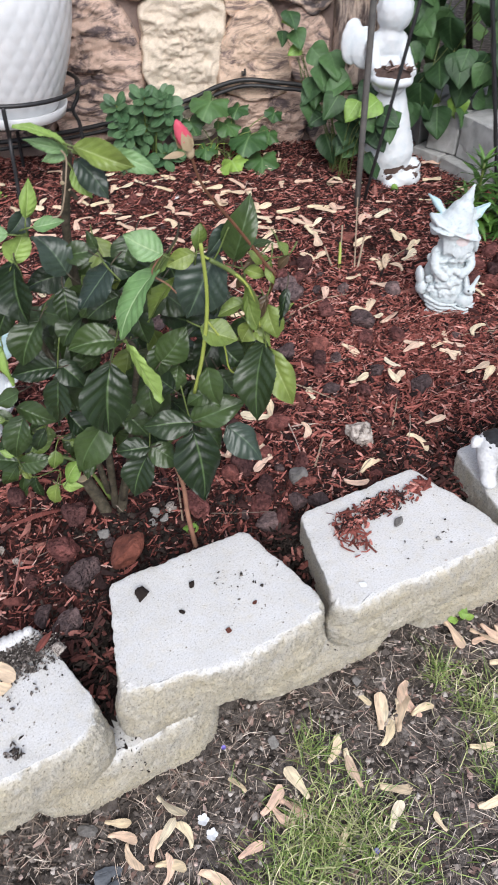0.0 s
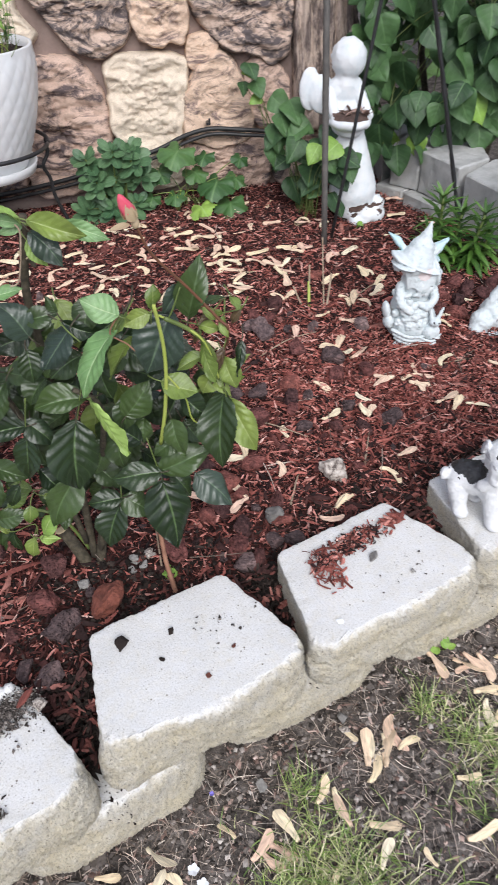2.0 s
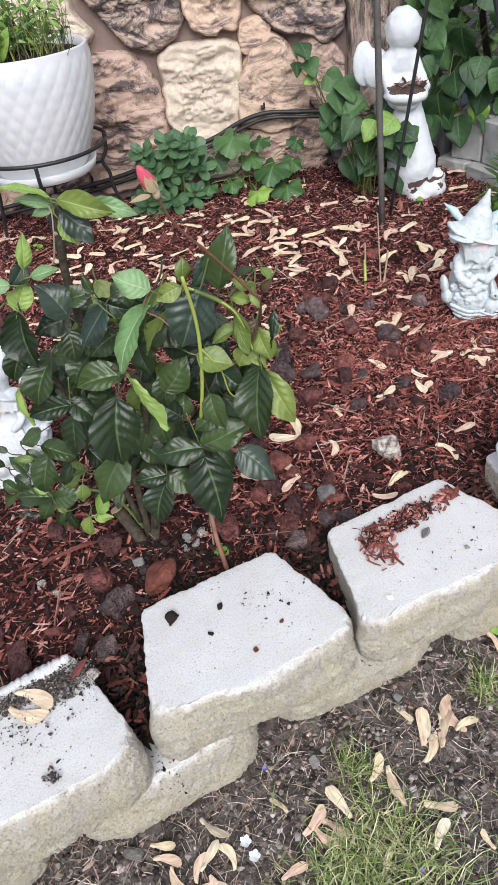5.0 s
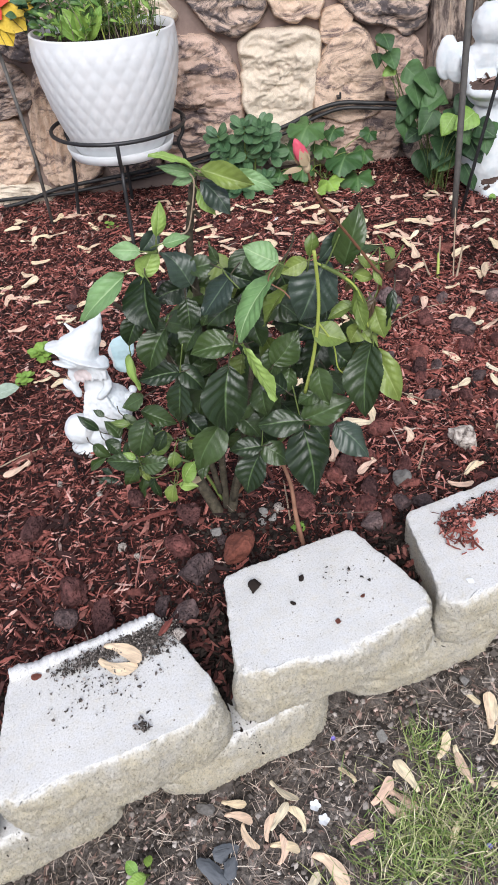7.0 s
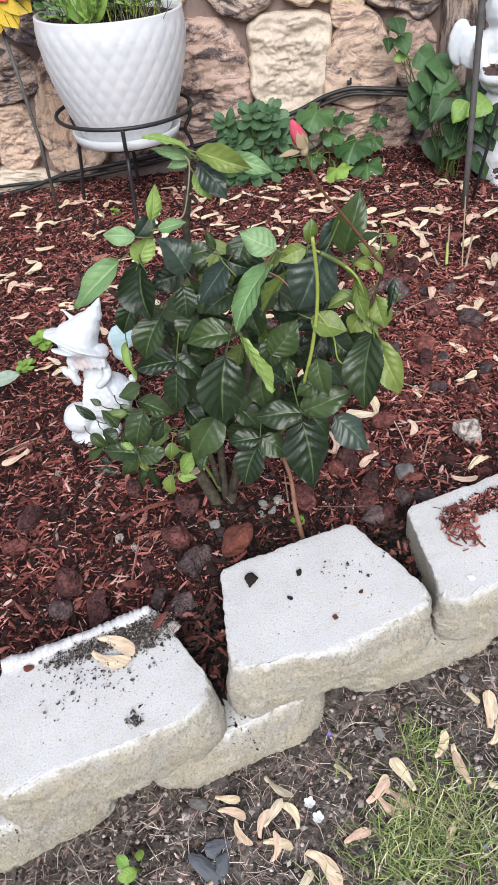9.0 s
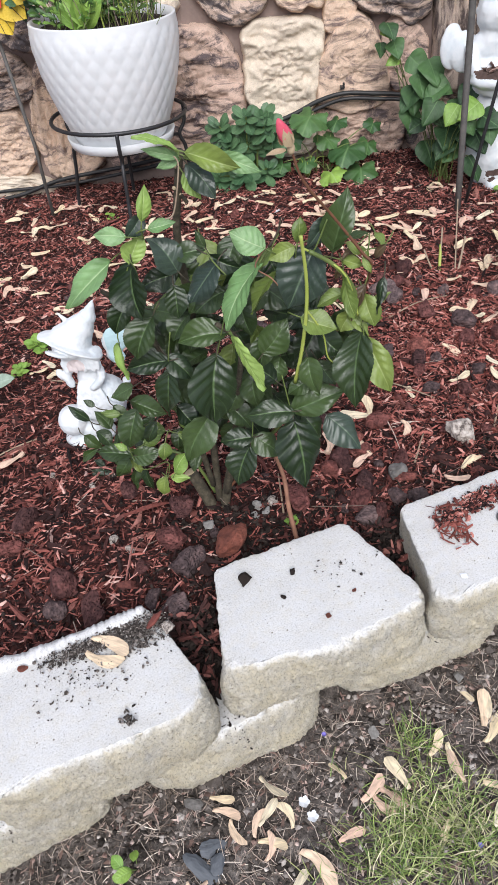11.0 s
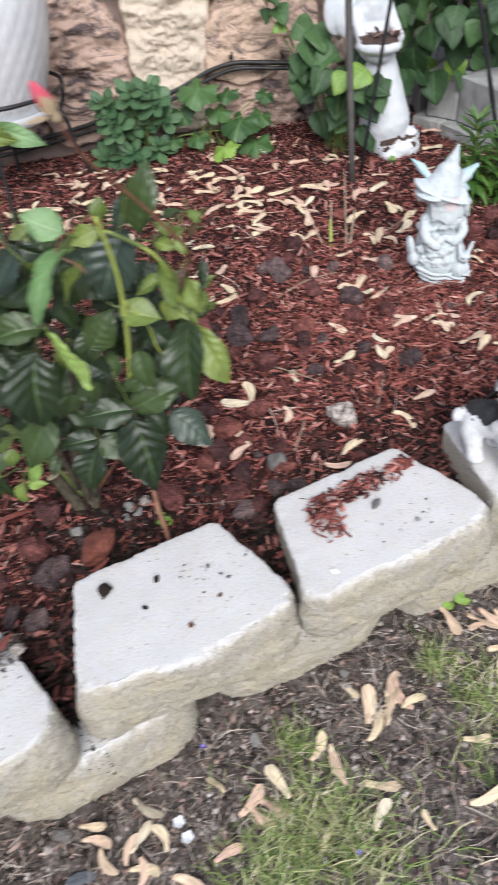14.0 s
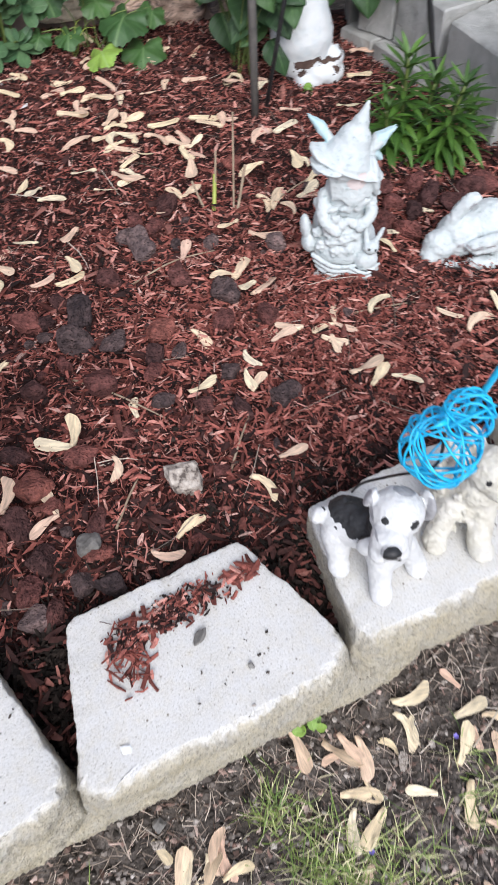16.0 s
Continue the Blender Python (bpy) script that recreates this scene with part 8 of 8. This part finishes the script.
crumb("bark_chip", 0.004, 0.618, 0.008, RED_STONE, "tiny red bark chip on a block", "bark chip", 4)
crumb("bark_chip", -0.035, 0.578, 0.009, RED_STONE, "tiny red bark chip on a block", "bark chip", 5)
crumb("pebble", 0.233, 0.739, 0.016, GREY_STONE, "small oval brown pebble on a block", "pebble", 6, (1.4, 0.8, 0.5))
crumb("pebble", 0.286, 0.704, 0.010, GREY_STONE, "tiny grey pebble on a block", "pebble", 7)
crumb("pebble", -0.255, 0.567, 0.020, PALE_STONE, "small buff pebble on a block", "pebble", 1, (1.2, 0.9, 0.7))
crumb("bark_chip", 0.158, 0.634, 0.012, WHITE_BIT, "small white dropping on a block", "spot", 2, (1.2, 1, 0.2))
crumb("bark_chip", -0.280, 0.577, 0.024, BARK, "brown bark chip on soil on a block", "bark chip", 6, (1.6, 0.5, 0.4))
crumb("bark_chip", -0.450, 0.515, 0.011, RED_STONE, "red bark chip at a block's edge", "bark chip", 0, (0.8, 1.5, 0.4))


# ---- winged maple seeds ----
def samara_mesh(seed, bend=0.35):
    """A seed with one papery wing, 1 long, lying along +x."""
    rg = random.Random(seed)
    nu, nv = 12, 4
    verts, faces = [], []
    for i in range(nu + 1):
        u = i / nu
        nut = max(0.0, 1 - abs(u - 0.10) / 0.13)
        t = min(1.0, max(0.0, (u - 0.14) / 0.86))
        w = 0.036 + 0.040 * nut ** 0.5 + 0.180 * t ** 0.6 * max(0.0, 1 - t ** 5) ** 0.5
        cy = bend * 0.5 * (u - 0.4) ** 2
        for j in range(nv + 1):
            v = j / nv * 2 - 1
            z = 0.03 + 0.042 * nut * (1 - v * v) + 0.035 * math.sin(4 * u + seed) * u + 0.02 * v * math.sin(7 * u + seed)
            verts.append((u, cy + v * w, z))
    for i in range(nu):
        for j in range(nv):
            a = i * (nv + 1) + j
            faces.append((a, a + nv + 1, a + nv + 2, a + 1))
    n = len(verts)
    verts += [(x, y, z - 0.012 - (0.05 if x < 0.22 else 0.0)) for x, y, z in verts]
    faces += [tuple(n + k for k in f[::-1]) for f in faces]
    rim = [j for j in range(nv + 1)] + [(i + 1) * (nv + 1) + nv for i in range(nu)] + [nu * (nv + 1) + j for j in range(nv - 1, -1, -1)] + [i * (nv + 1) for i in range(nu - 1, 0, -1)]
    for a, b in zip(rim, rim[1:] + rim[:1]):
        faces.append((a, b, n + b, n + a))
    me = mesh_of("samara", verts, faces, False)
    me.materials.append(SAMARA)
    return me


SAMARAS = [samara_mesh(k, b) for k, b in enumerate((0.25, 0.6, -0.45, 0.9, 0.1, -0.7, 1.5, -1.5))]
seed_count = 0


def samara(x, y, z, yaw, size=0.062, label="pale tan winged maple seed on the mulch", tilt=0.0, roll=0.0, pick=None):
    global seed_count
    ob = put("maple_seed", SAMARAS[seed_count % len(SAMARAS) if pick is None else pick], SAMARA, None, "", Matrix.LocRotScale((x, y, z), Euler((roll, tilt, radians(yaw))), (size,) * 3))
    seed_count += 1
    return tagged(ob, label, "maple seed", "maple seeds")


SOIL_SEED = "pale tan winged maple seed on the soil"
rg_soil = random.Random(92)
for x, y, yaw, size in ((0.062, 0.436, 120, 0.046), (-0.005, 0.418, 44, 0.042), (0.019, 0.440, -33, 0.040), (0.007, 0.430, -50, 0.034), (0.183, 0.521, 80, 0.050), (0.206, 0.517, 65, 0.050), (0.182, 0.496, 54, 0.040), (0.225, 0.545, 89, 0.042), (0.154, 0.588, -51, 0.030), (0.123, 0.500, -82, 0.040), (0.137, 0.443, 107, 0.041), (-0.151, 0.455, -39, 0.042), (-0.150, 0.391, 53, 0.038), (-0.150, 0.374, -9, 0.036), (-0.136, 0.346, 74, 0.032), (-0.088, 0.365, -43, 0.057), (-0.109, 0.306, 52, 0.034), (0.163, 0.441, -12, 0.040), (0.164, 0.385, 58, 0.038), (0.098, 0.479, 56, 0.038), (-0.220, 0.429, -10, 0.032), (-0.214, 0.414, -13, 0.036), (-0.193, 0.398, -63, 0.034), (-0.160, 0.379, 71, 0.036)):
    samara(x, y, ground_height(x, y) + 0.007, yaw, 1.15 * size, SOIL_SEED, 0.0, rg_soil.gauss(0, 0.25))
for x, y, yaw, size in ((-0.333, 0.320, -39, 0.034), (-0.195, 0.318, -32, 0.034), (0.332, 0.697, -71, 0.050), (0.368, 0.674, -33, 0.054), (0.391, 0.685, -57, 0.045), (0.417, 0.680, -83, 0.048), (0.470, 0.713, 11, 0.050), (0.475, 0.707, -67, 0.045), (0.534, 0.633, 60, 0.049), (0.541, 0.616, -105, 0.046), (0.382, 0.616, -6, 0.045), (0.393, 0.599, -100, 0.042), (0.432, 0.595, -130, 0.046), (0.201, 0.573, -105, 0.040), (0.232, 0.585, -85, 0.042), (0.223, 0.567, -108, 0.038), (0.545, 0.69, 20, 0.045), (0.46, 0.45, 50, 0.045), (0.36, 0.43, -60, 0.044), (0.29, 0.40, 15, 0.045)):
    samara(x, y, ground_height(x, y) + 0.007, yaw, 1.15 * size, SOIL_SEED, 0.0, rg_soil.gauss(0, 0.25))
for k in range(34):
    x = rg_soil.uniform(-0.35, 0.62)
    y = 0.50 + EDGE * x - rg_soil.uniform(0.0, 0.24)
    samara(x, y, ground_height(x, y) + 0.006, rg_soil.uniform(0, 360), rg_soil.uniform(0.026, 0.042), SOIL_SEED, 0.0, rg_soil.gauss(0, 0.35))
samara(-0.359, 0.560, TOP + 0.004, -24, 0.062, "pale tan winged maple seed lying on a block", 0.0, 0.0, 5)
samara(-0.366, 0.530, TOP + 0.004, -20, 0.058, "pale tan winged maple seed lying on a block", 0.0, 0.0, 3)
rg = random.Random(91)
for x, y, yaw, size in ((-0.06, 2.041, 35, 0.06), (-0.021, 1.968, -14, 0.07), (0.033, 2.034, -5, 0.07), (0.087, 1.906, 68, 0.07), (0.12, 1.912, 31, 0.057), (0.005, 1.796, 45, 0.07), (0.179, 1.871, 8, 0.07), (0.177, 1.844, -36, 0.067), (0.266, 1.899, -14, 0.063), (0.242, 1.79, -70, 0.058), (0.264, 1.735, -90, 0.07), (0.106, 1.702, -32, 0.07), (0.077, 1.646, -13, 0.046), (-0.029, 1.635, -3, 0.055), (-0.019, 1.39, 27, 0.046), (0.386, 1.794, 58, 0.07), (0.441, 1.821, 38, 0.068), (0.463, 1.914, -14, 0.046), (0.405, 1.566, 68, 0.07), (0.461, 1.585, 46, 0.064), (0.482, 1.636, 51, 0.065), (0.47, 1.748, -85, 0.07)):
    samara(x, y, bed_height(x, y) + 0.013, yaw, size, "pale tan winged maple seed on the mulch", 0.0, rg.gauss(0, 0.2))
for x, y, yaw, size in ((0.35, 1.325, 40, 0.062), (0.525, 1.269, 53, 0.054), (0.459, 1.221, -83, 0.042), (0.443, 1.217, -31, 0.044), (0.365, 1.212, 37, 0.049), (0.475, 1.131, 24, 0.062), (0.5, 1.106, 53, 0.051), (0.535, 1.129, -25, 0.047), (0.634, 1.261, -45, 0.044), (0.669, 1.213, 42, 0.059), (0.733, 1.29, -89, 0.051), (0.318, 1.152, -77, 0.042), (0.325, 1.111, 60, 0.042), (0.237, 1.117, 28, 0.049), (0.351, 0.991, 19, 0.043), (0.209, 0.888, 42, 0.046), (0.177, 0.867, -18, 0.042), (0.133, 1.021, -81, 0.042), (0.32, 1.365, 63, 0.062), (0.637, 2.058, 3, 0.059), (0.663, 2.175, 1, 0.062), (0.694, 1.721, 19, 0.046)):
    samara(x, y, bed_height(x, y) + 0.013, yaw, size, "pale tan winged maple seed on the mulch", 0.0, rg.gauss(0, 0.2))
made = 0
while made < 165:
    x, y = (rg.uniform(-1.05, 1.1), 0.75 + 1.55 * rg.random() ** 0.72) if rg.random() < 0.5 else (rg.gauss(0.16, 0.30), rg.gauss(1.70, 0.28))
    if y < back_line(x) + 0.06 or y > 2.36 or (x + 0.19) ** 2 + (y - 0.84) ** 2 < 0.03:
        continue
    if x < -0.2 and y < 1.2 and rg.random() < 0.6:
        continue
    if noise.noise((x * 4, y * 4, 8.0)) < -0.15 and rg.random() < 0.7:
        continue
    if min((x - 0.507) ** 2 + (y - 1.425) ** 2, (x - 0.742) ** 2 + (y - 1.43) ** 2, (x - 0.548) ** 2 + (y - 2.105) ** 2) < 0.007:
        continue
    yaw = rg.uniform(0, 360)
    samara(x, y, bed_height(x, y) + 0.012, yaw, rg.uniform(0.040, 0.060), "pale tan winged maple seed on the mulch", rg.gauss(0, 0.12), rg.gauss(0, 0.15))
    made += 1
    if rg.random() < 0.28:
        samara(x, y, bed_height(x, y) + 0.014, yaw + rg.choice((-1, 1)) * rg.uniform(60, 130), rg.uniform(0.042, 0.058), "pale tan winged maple seed on the mulch", rg.gauss(0, 0.12))
        made += 1
left_seeds = 0
while left_seeds < 80:
    x, y = rg.uniform(-1.05, -0.12), 1.22 + 0.98 * rg.random() ** 0.8
    if (x + 0.425) ** 2 + (y - 1.05) ** 2 < 0.02 or (x - pot_at.x) ** 2 + (y - pot_at.y) ** 2 < 0.02:
        continue
    samara(x, y, bed_height(x, y) + 0.013, rg.gauss(20, 60), rg.uniform(0.042, 0.064), "pale tan winged maple seed on the mulch", rg.gauss(0, 0.10), rg.gauss(0, 0.2))
    left_seeds += 1
for yaw in (80, 200, 320):
    samara(0.469, 1.252, bed_height(0.469, 1.252) + 0.008, yaw, 0.042)

# ---- the bare soil in front ----
def soil_spot(rg):
    x, y = rg.uniform(-0.75, 0.95), rg.uniform(0.10, 0.95)
    if y > 0.60 + EDGE * x or y < 0.12 + 0.30 * (x + 0.3):
        return None
    return (x, y, ground_height(x, y) + 0.001)


def straw(n, seed, spot, length, half, lift, name, mat, label, category):
    """Thin bent blades of three pieces."""
    r = np.random.default_rng(seed)
    rg = random.Random(seed)
    at = []
    while len(at) < n:
        p = spot(rg)
        if p:
            at.append(p)
    at = np.array(at)
    ln = length[0] + (length[1] - length[0]) * r.random(n)
    yaw = r.random(n) * 6.283
    d = np.stack([np.cos(yaw), np.sin(yaw), np.zeros(n)], -1)
    side = np.stack([-np.sin(yaw), np.cos(yaw), np.zeros(n)], -1)
    bow = r.normal(0, 0.34, n)
    up = lift[0] + (lift[1] - lift[0]) * r.random(n)
    verts = np.zeros((n, 7, 3))
    for k, f in enumerate((0.0, 0.4, 0.75)):
        mid = at + d * (ln * f * np.cos(up))[:, None] + side * (bow * ln * f * f)[:, None]
        mid[:, 2] += ln * np.sin(up) * (f - 0.35 * f * f)
        w = half * (1 - 0.45 * f)
        verts[:, 2 * k], verts[:, 2 * k + 1] = mid - side * w, mid + side * w
        verts[:, 2 * k + 1, 2] += half * 0.6
    verts[:, 6] = at + d * (ln * np.cos(up))[:, None] + side * (bow * ln)[:, None]
    verts[:, 6, 2] += ln * np.sin(up) * 0.62
    faces = [(0, 1, 3), (0, 3, 2), (2, 3, 5), (2, 5, 4), (4, 5, 6)]
    return joined(name, verts, faces, mat, label, category)


straw(6800, 21, soil_spot, (0.006, 0.042), 0.00060, (0.0, 0.22), "dry_grass", STRAW, "fine dry grass stems lying on the soil", "dry grass")
straw(260, 22, lambda rg: (lambda p: p and (p[0], p[1], p[2] + 0.006))(bed_spot(rg)), (0.03, 0.12), 0.0008, (0.0, 0.15), "dry_stems", STRAW, "thin dry stems lying over the mulch", "dry stems")
TUFTS = [(0.365, 0.50, 0.055), (0.077, 0.374, 0.06), (0.029, 0.34, 0.05), (0.149, 0.401, 0.05), (0.088, 0.38, 0.05), (0.372, 0.537, 0.04), (0.333, 0.447, 0.05), (0.01, 0.327, 0.06), (0.22, 0.33, 0.07), (0.45, 0.52, 0.04), (0.56, 0.60, 0.04), (0.30, 0.60, 0.02), (0.08, 0.50, 0.02), (0.05, 0.397, 0.035), (0.10, 0.419, 0.03), (0.123, 0.382, 0.045), (0.155, 0.36, 0.04), (0.007, 0.349, 0.05), (0.056, 0.335, 0.05), (0.345, 0.564, 0.03), (0.392, 0.531, 0.04)]


def tuft_spot(rg):
    x, y, r = TUFTS[rg.randrange(len(TUFTS))]
    px, py = rg.gauss(x, r * 0.68), rg.gauss(y, r * 0.68)
    return (px, py, ground_height(px, py) - 0.002)


straw(1900, 23, tuft_spot, (0.02, 0.065), 0.0008, (0.2, 1.2), "grass_tufts", GRASS, "sparse green and yellow grass tufts in the soil", "grass")


def lumps(n, seed, spot, size, name, mat, label, category):
    """Small uneven crumbs."""
    r = np.random.default_rng(seed)
    rg = random.Random(seed)
    at = []
    while len(at) < n:
        p = spot(rg)
        if p:
            at.append(p)
    unit = np.array([(1, 0, 0), (0.3, 0.95, 0), (-0.8, 0.6, 0), (-0.8, -0.6, 0), (0.3, -0.95, 0), (0.1, 0.1, 0.8), (0, 0, -0.6)], float)
    v = np.repeat(unit[None], n, 0) * (0.7 + 0.6 * r.random((n, 7, 1)))
    yaw = r.random(n) * 6.283
    c, s = np.cos(yaw)[:, None], np.sin(yaw)[:, None]
    x, y = v[..., 0] * c - v[..., 1] * s, v[..., 0] * s + v[..., 1] * c
    z = v[..., 2] + 0.25 * r.normal(size=(n, 7))
    sz = (size[0] + (size[1] - size[0]) * r.random(n) ** 3)[:, None, None]
    faces = [(0, 1, 5), (1, 2, 5), (2, 3, 5), (3, 4, 5), (4, 0, 5), (1, 0, 6), (2, 1, 6), (3, 2, 6), (4, 3, 6), (0, 4, 6)]
    return joined(name, np.stack([x, y, z], -1) * sz + np.array(at)[:, None], faces, mat, label, category, "stuff", False)


lumps(15000, 31, soil_spot, (0.0010, 0.0060), "soil_crumbs", CLOD, "loose dry soil crumbs", "soil")
lumps(1500, 35, soil_spot, (0.0012, 0.0050), "pale_grit", SCRAP, "pale pinkish grit and husks on the soil", "grit")
lumps(6000, 32, bed_spot, (0.0015, 0.006), "bed_crumbs", GAP_BARK, "dark crumbs among the mulch", "soil")


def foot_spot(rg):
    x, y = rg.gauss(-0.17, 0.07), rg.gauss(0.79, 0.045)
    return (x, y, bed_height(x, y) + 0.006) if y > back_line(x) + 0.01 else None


# dark crumbs gathered round the rose's foot
lumps(700, 33, foot_spot, (0.002, 0.007), "foot_soil", GAP_BARK, "dark crumbs round the rose's foot", "soil")
joined("leaf_scraps", splinters(2600, 34, soil_spot, (0.004, 0.022), (0.002, 0.008), 0.0007, 0.3), CHIP_FACES, SCRAP, "brown and pinkish leaf scraps on the soil", "leaf litter")

for k, (x, y, s, mat, lab) in enumerate(((0.466, 0.645, 0.02, PALE_STONE, "pale pebble lying on the soil"), (0.163, 0.602, 0.02, GREY_STONE, "grey pebble lying on the soil"), (0.162, 0.582, 0.02, PALE_STONE, "pale pebble lying on the soil"), (-0.24, 0.42, 0.026, GREY_STONE, "grey stone lying on the soil"),
                                           (-0.215, 0.455, 0.034, CLOD, "brown clod lying on the soil"), (0.02, 0.52, 0.02, GREY_STONE, "grey pebble lying on the soil"), (-0.03, 0.53, 0.012, PALE_STONE, "pale pebble lying on the soil"), (0.22, 0.65, 0.02, CLOD, "brown clod by the edging"), (0.43, 0.71, 0.022, CLOD, "brown clod by the edging"))):
    ob = loose_stone("pebble", x, y, s, mat, lab, "stones on the soil", k, (1.1, 0.85, 0.7), ground_height(x, y))
for k, (x, y, s) in enumerate(((-0.213, 0.365, 0.030), (-0.222, 0.335, 0.042), (-0.205, 0.345, 0.03))):
    loose_stone("slate_chip", x, y, s, SLATE, "dark blue-grey slate chip on the soil", "slate chips", k, (0.75, 1.5, 0.3), ground_height(x, y))


def tiny_flower(x, y, mat, label, size=0.006):
    z = ground_height(x, y) + 0.010
    fl = thing("tiny_flower", (x, y, z - 0.010), label, "flower", "tiny flowers")
    pet = leaf_mesh("petal", oval(0.4, 0.55, 0.6), 4, 5, 0.1, -0.2)
    pet.materials.append(mat)
    for k in range(5):
        a = 2 * math.pi * k / 5
        ob = new("petal", pet)
        ob.parent = fl
        ob.matrix_basis = leaf_pose(Vector((0, 0, 0.010)), Vector((size * math.cos(a), size * math.sin(a), 0.012)), (0, 0, 1), 1.0)
    stalk(fl, [(x, y, z - 0.012), (x, y, z)], 0.0006, STEM_GREEN, sides=5)


for x, y in ((-0.053, 0.514), (0.454, 0.471), (0.426, 0.501), (0.407, 0.552), (0.538, 0.666), (0.14, 0.36)):
    tiny_flower(x, y, VIOLET, "tiny violet flower in the soil", 0.0042)
for x, y in ((-0.086, 0.418), (-0.075, 0.400)):
    tiny_flower(x, y, WHITE_BIT, "tiny white fallen blossom on the soil", 0.009)
sprig("soil_weed", (-0.315, 0.342, 0.0), "small green weed with toothed leaves in the soil", LEAF_YOUNG, 5, 0.026, 95)
sprig("soil_weed", (0.36, 0.70, 0.0), "small bright green weed beside the edging", LEAF_YOUNG, 6, 0.022, 96)
sprig("soil_weed", (0.56, 0.46, 0.0), "broad green leaf in the soil", LEAF_YOUNG, 4, 0.035, 97)


def twig(points, r, label, mat=TWIG):
    bm = bmesh.new()
    tube(bm, curve_points(points, 6), r, 6, r * 0.6)
    tagged(part("twig", bm, mat, None), label, "twig", "twigs")


twig([(0.70, 0.80, 0.006), (0.645, 0.74, 0.012), (0.61, 0.70, 0.008), (0.555, 0.65, 0.005)], 0.0018, "pale bare twig lying on the soil", PALE_TWIG)
twig([(0.65, 0.835, 0.008), (0.72, 0.838, 0.006)], 0.0022, "pale bare twig lying on the soil", PALE_TWIG)
for (x, y, a, ln) in ((0.22, 1.42, 25, 0.16), (0.13, 1.13, -35, 0.17), (0.30, 1.02, 70, 0.10), (-0.55, 1.22, -20, 0.11), (0.45, 1.62, 40, 0.12), (-0.10, 0.86, 95, 0.10), (0.15, 0.95, 70, 0.09), (0.55, 1.28, 10, 0.12), (-0.62, 1.02, 30, 0.10)):
    c, s = math.cos(radians(a)) * ln / 2, math.sin(radians(a)) * ln / 2
    twig([on_bed(x - c, y - s, 0.006), on_bed(x, y, 0.011), on_bed(x + c, y + s, 0.007)], 0.0019, "thin brown twig lying on the mulch")


def scrap(x, y, size, mat, label):
    ob = loose_stone("white_scrap", x, y, size, mat, label, "", 4, (1.4, 0.7, 0.25))
    ob["category"] = "scrap"


scrap(-0.105, 2.02, 0.036, WHITE_BIT, "small white plastic scrap on the mulch")
scrap(-0.165, 2.12, 0.026, WHITE_BIT, "small white scrap on a seed in the mulch")

# ---- the distance: far hedge and pale yard behind the bush ----
def far_hedge():
    rg = random.Random(99)
    n = 2600
    r = np.random.default_rng(99)
    at = np.stack([r.uniform(0.9, 5.5, n), r.uniform(3.4, 5.2, n), r.uniform(0.0, 2.6, n)], -1)
    at[:, 2] *= 0.6 + 0.4 * r.random(n)
    q = np.array([(-0.5, 0, 0), (0, -0.35, 0.1), (0.5, 0, 0), (0, 0.35, 0.1)]) * 0.14
    v = np.repeat(q[None], n, 0)
    yaw, pit = r.random(n) * 6.283, r.normal(0.9, 0.5, n)
    c, s, cp, sp = np.cos(yaw)[:, None], np.sin(yaw)[:, None], np.cos(pit)[:, None], np.sin(pit)[:, None]
    x, y, z = v[..., 0], v[..., 1] * cp - v[..., 2] * sp, v[..., 1] * sp + v[..., 2] * cp
    v = np.stack([x * c - y * s, x * s + y * c, z], -1) + at[:, None]
    joined("far_hedge", v, [(0, 1, 2, 3)], HEDGE, "dim green hedge far behind the bush", "hedge")


far_hedge()
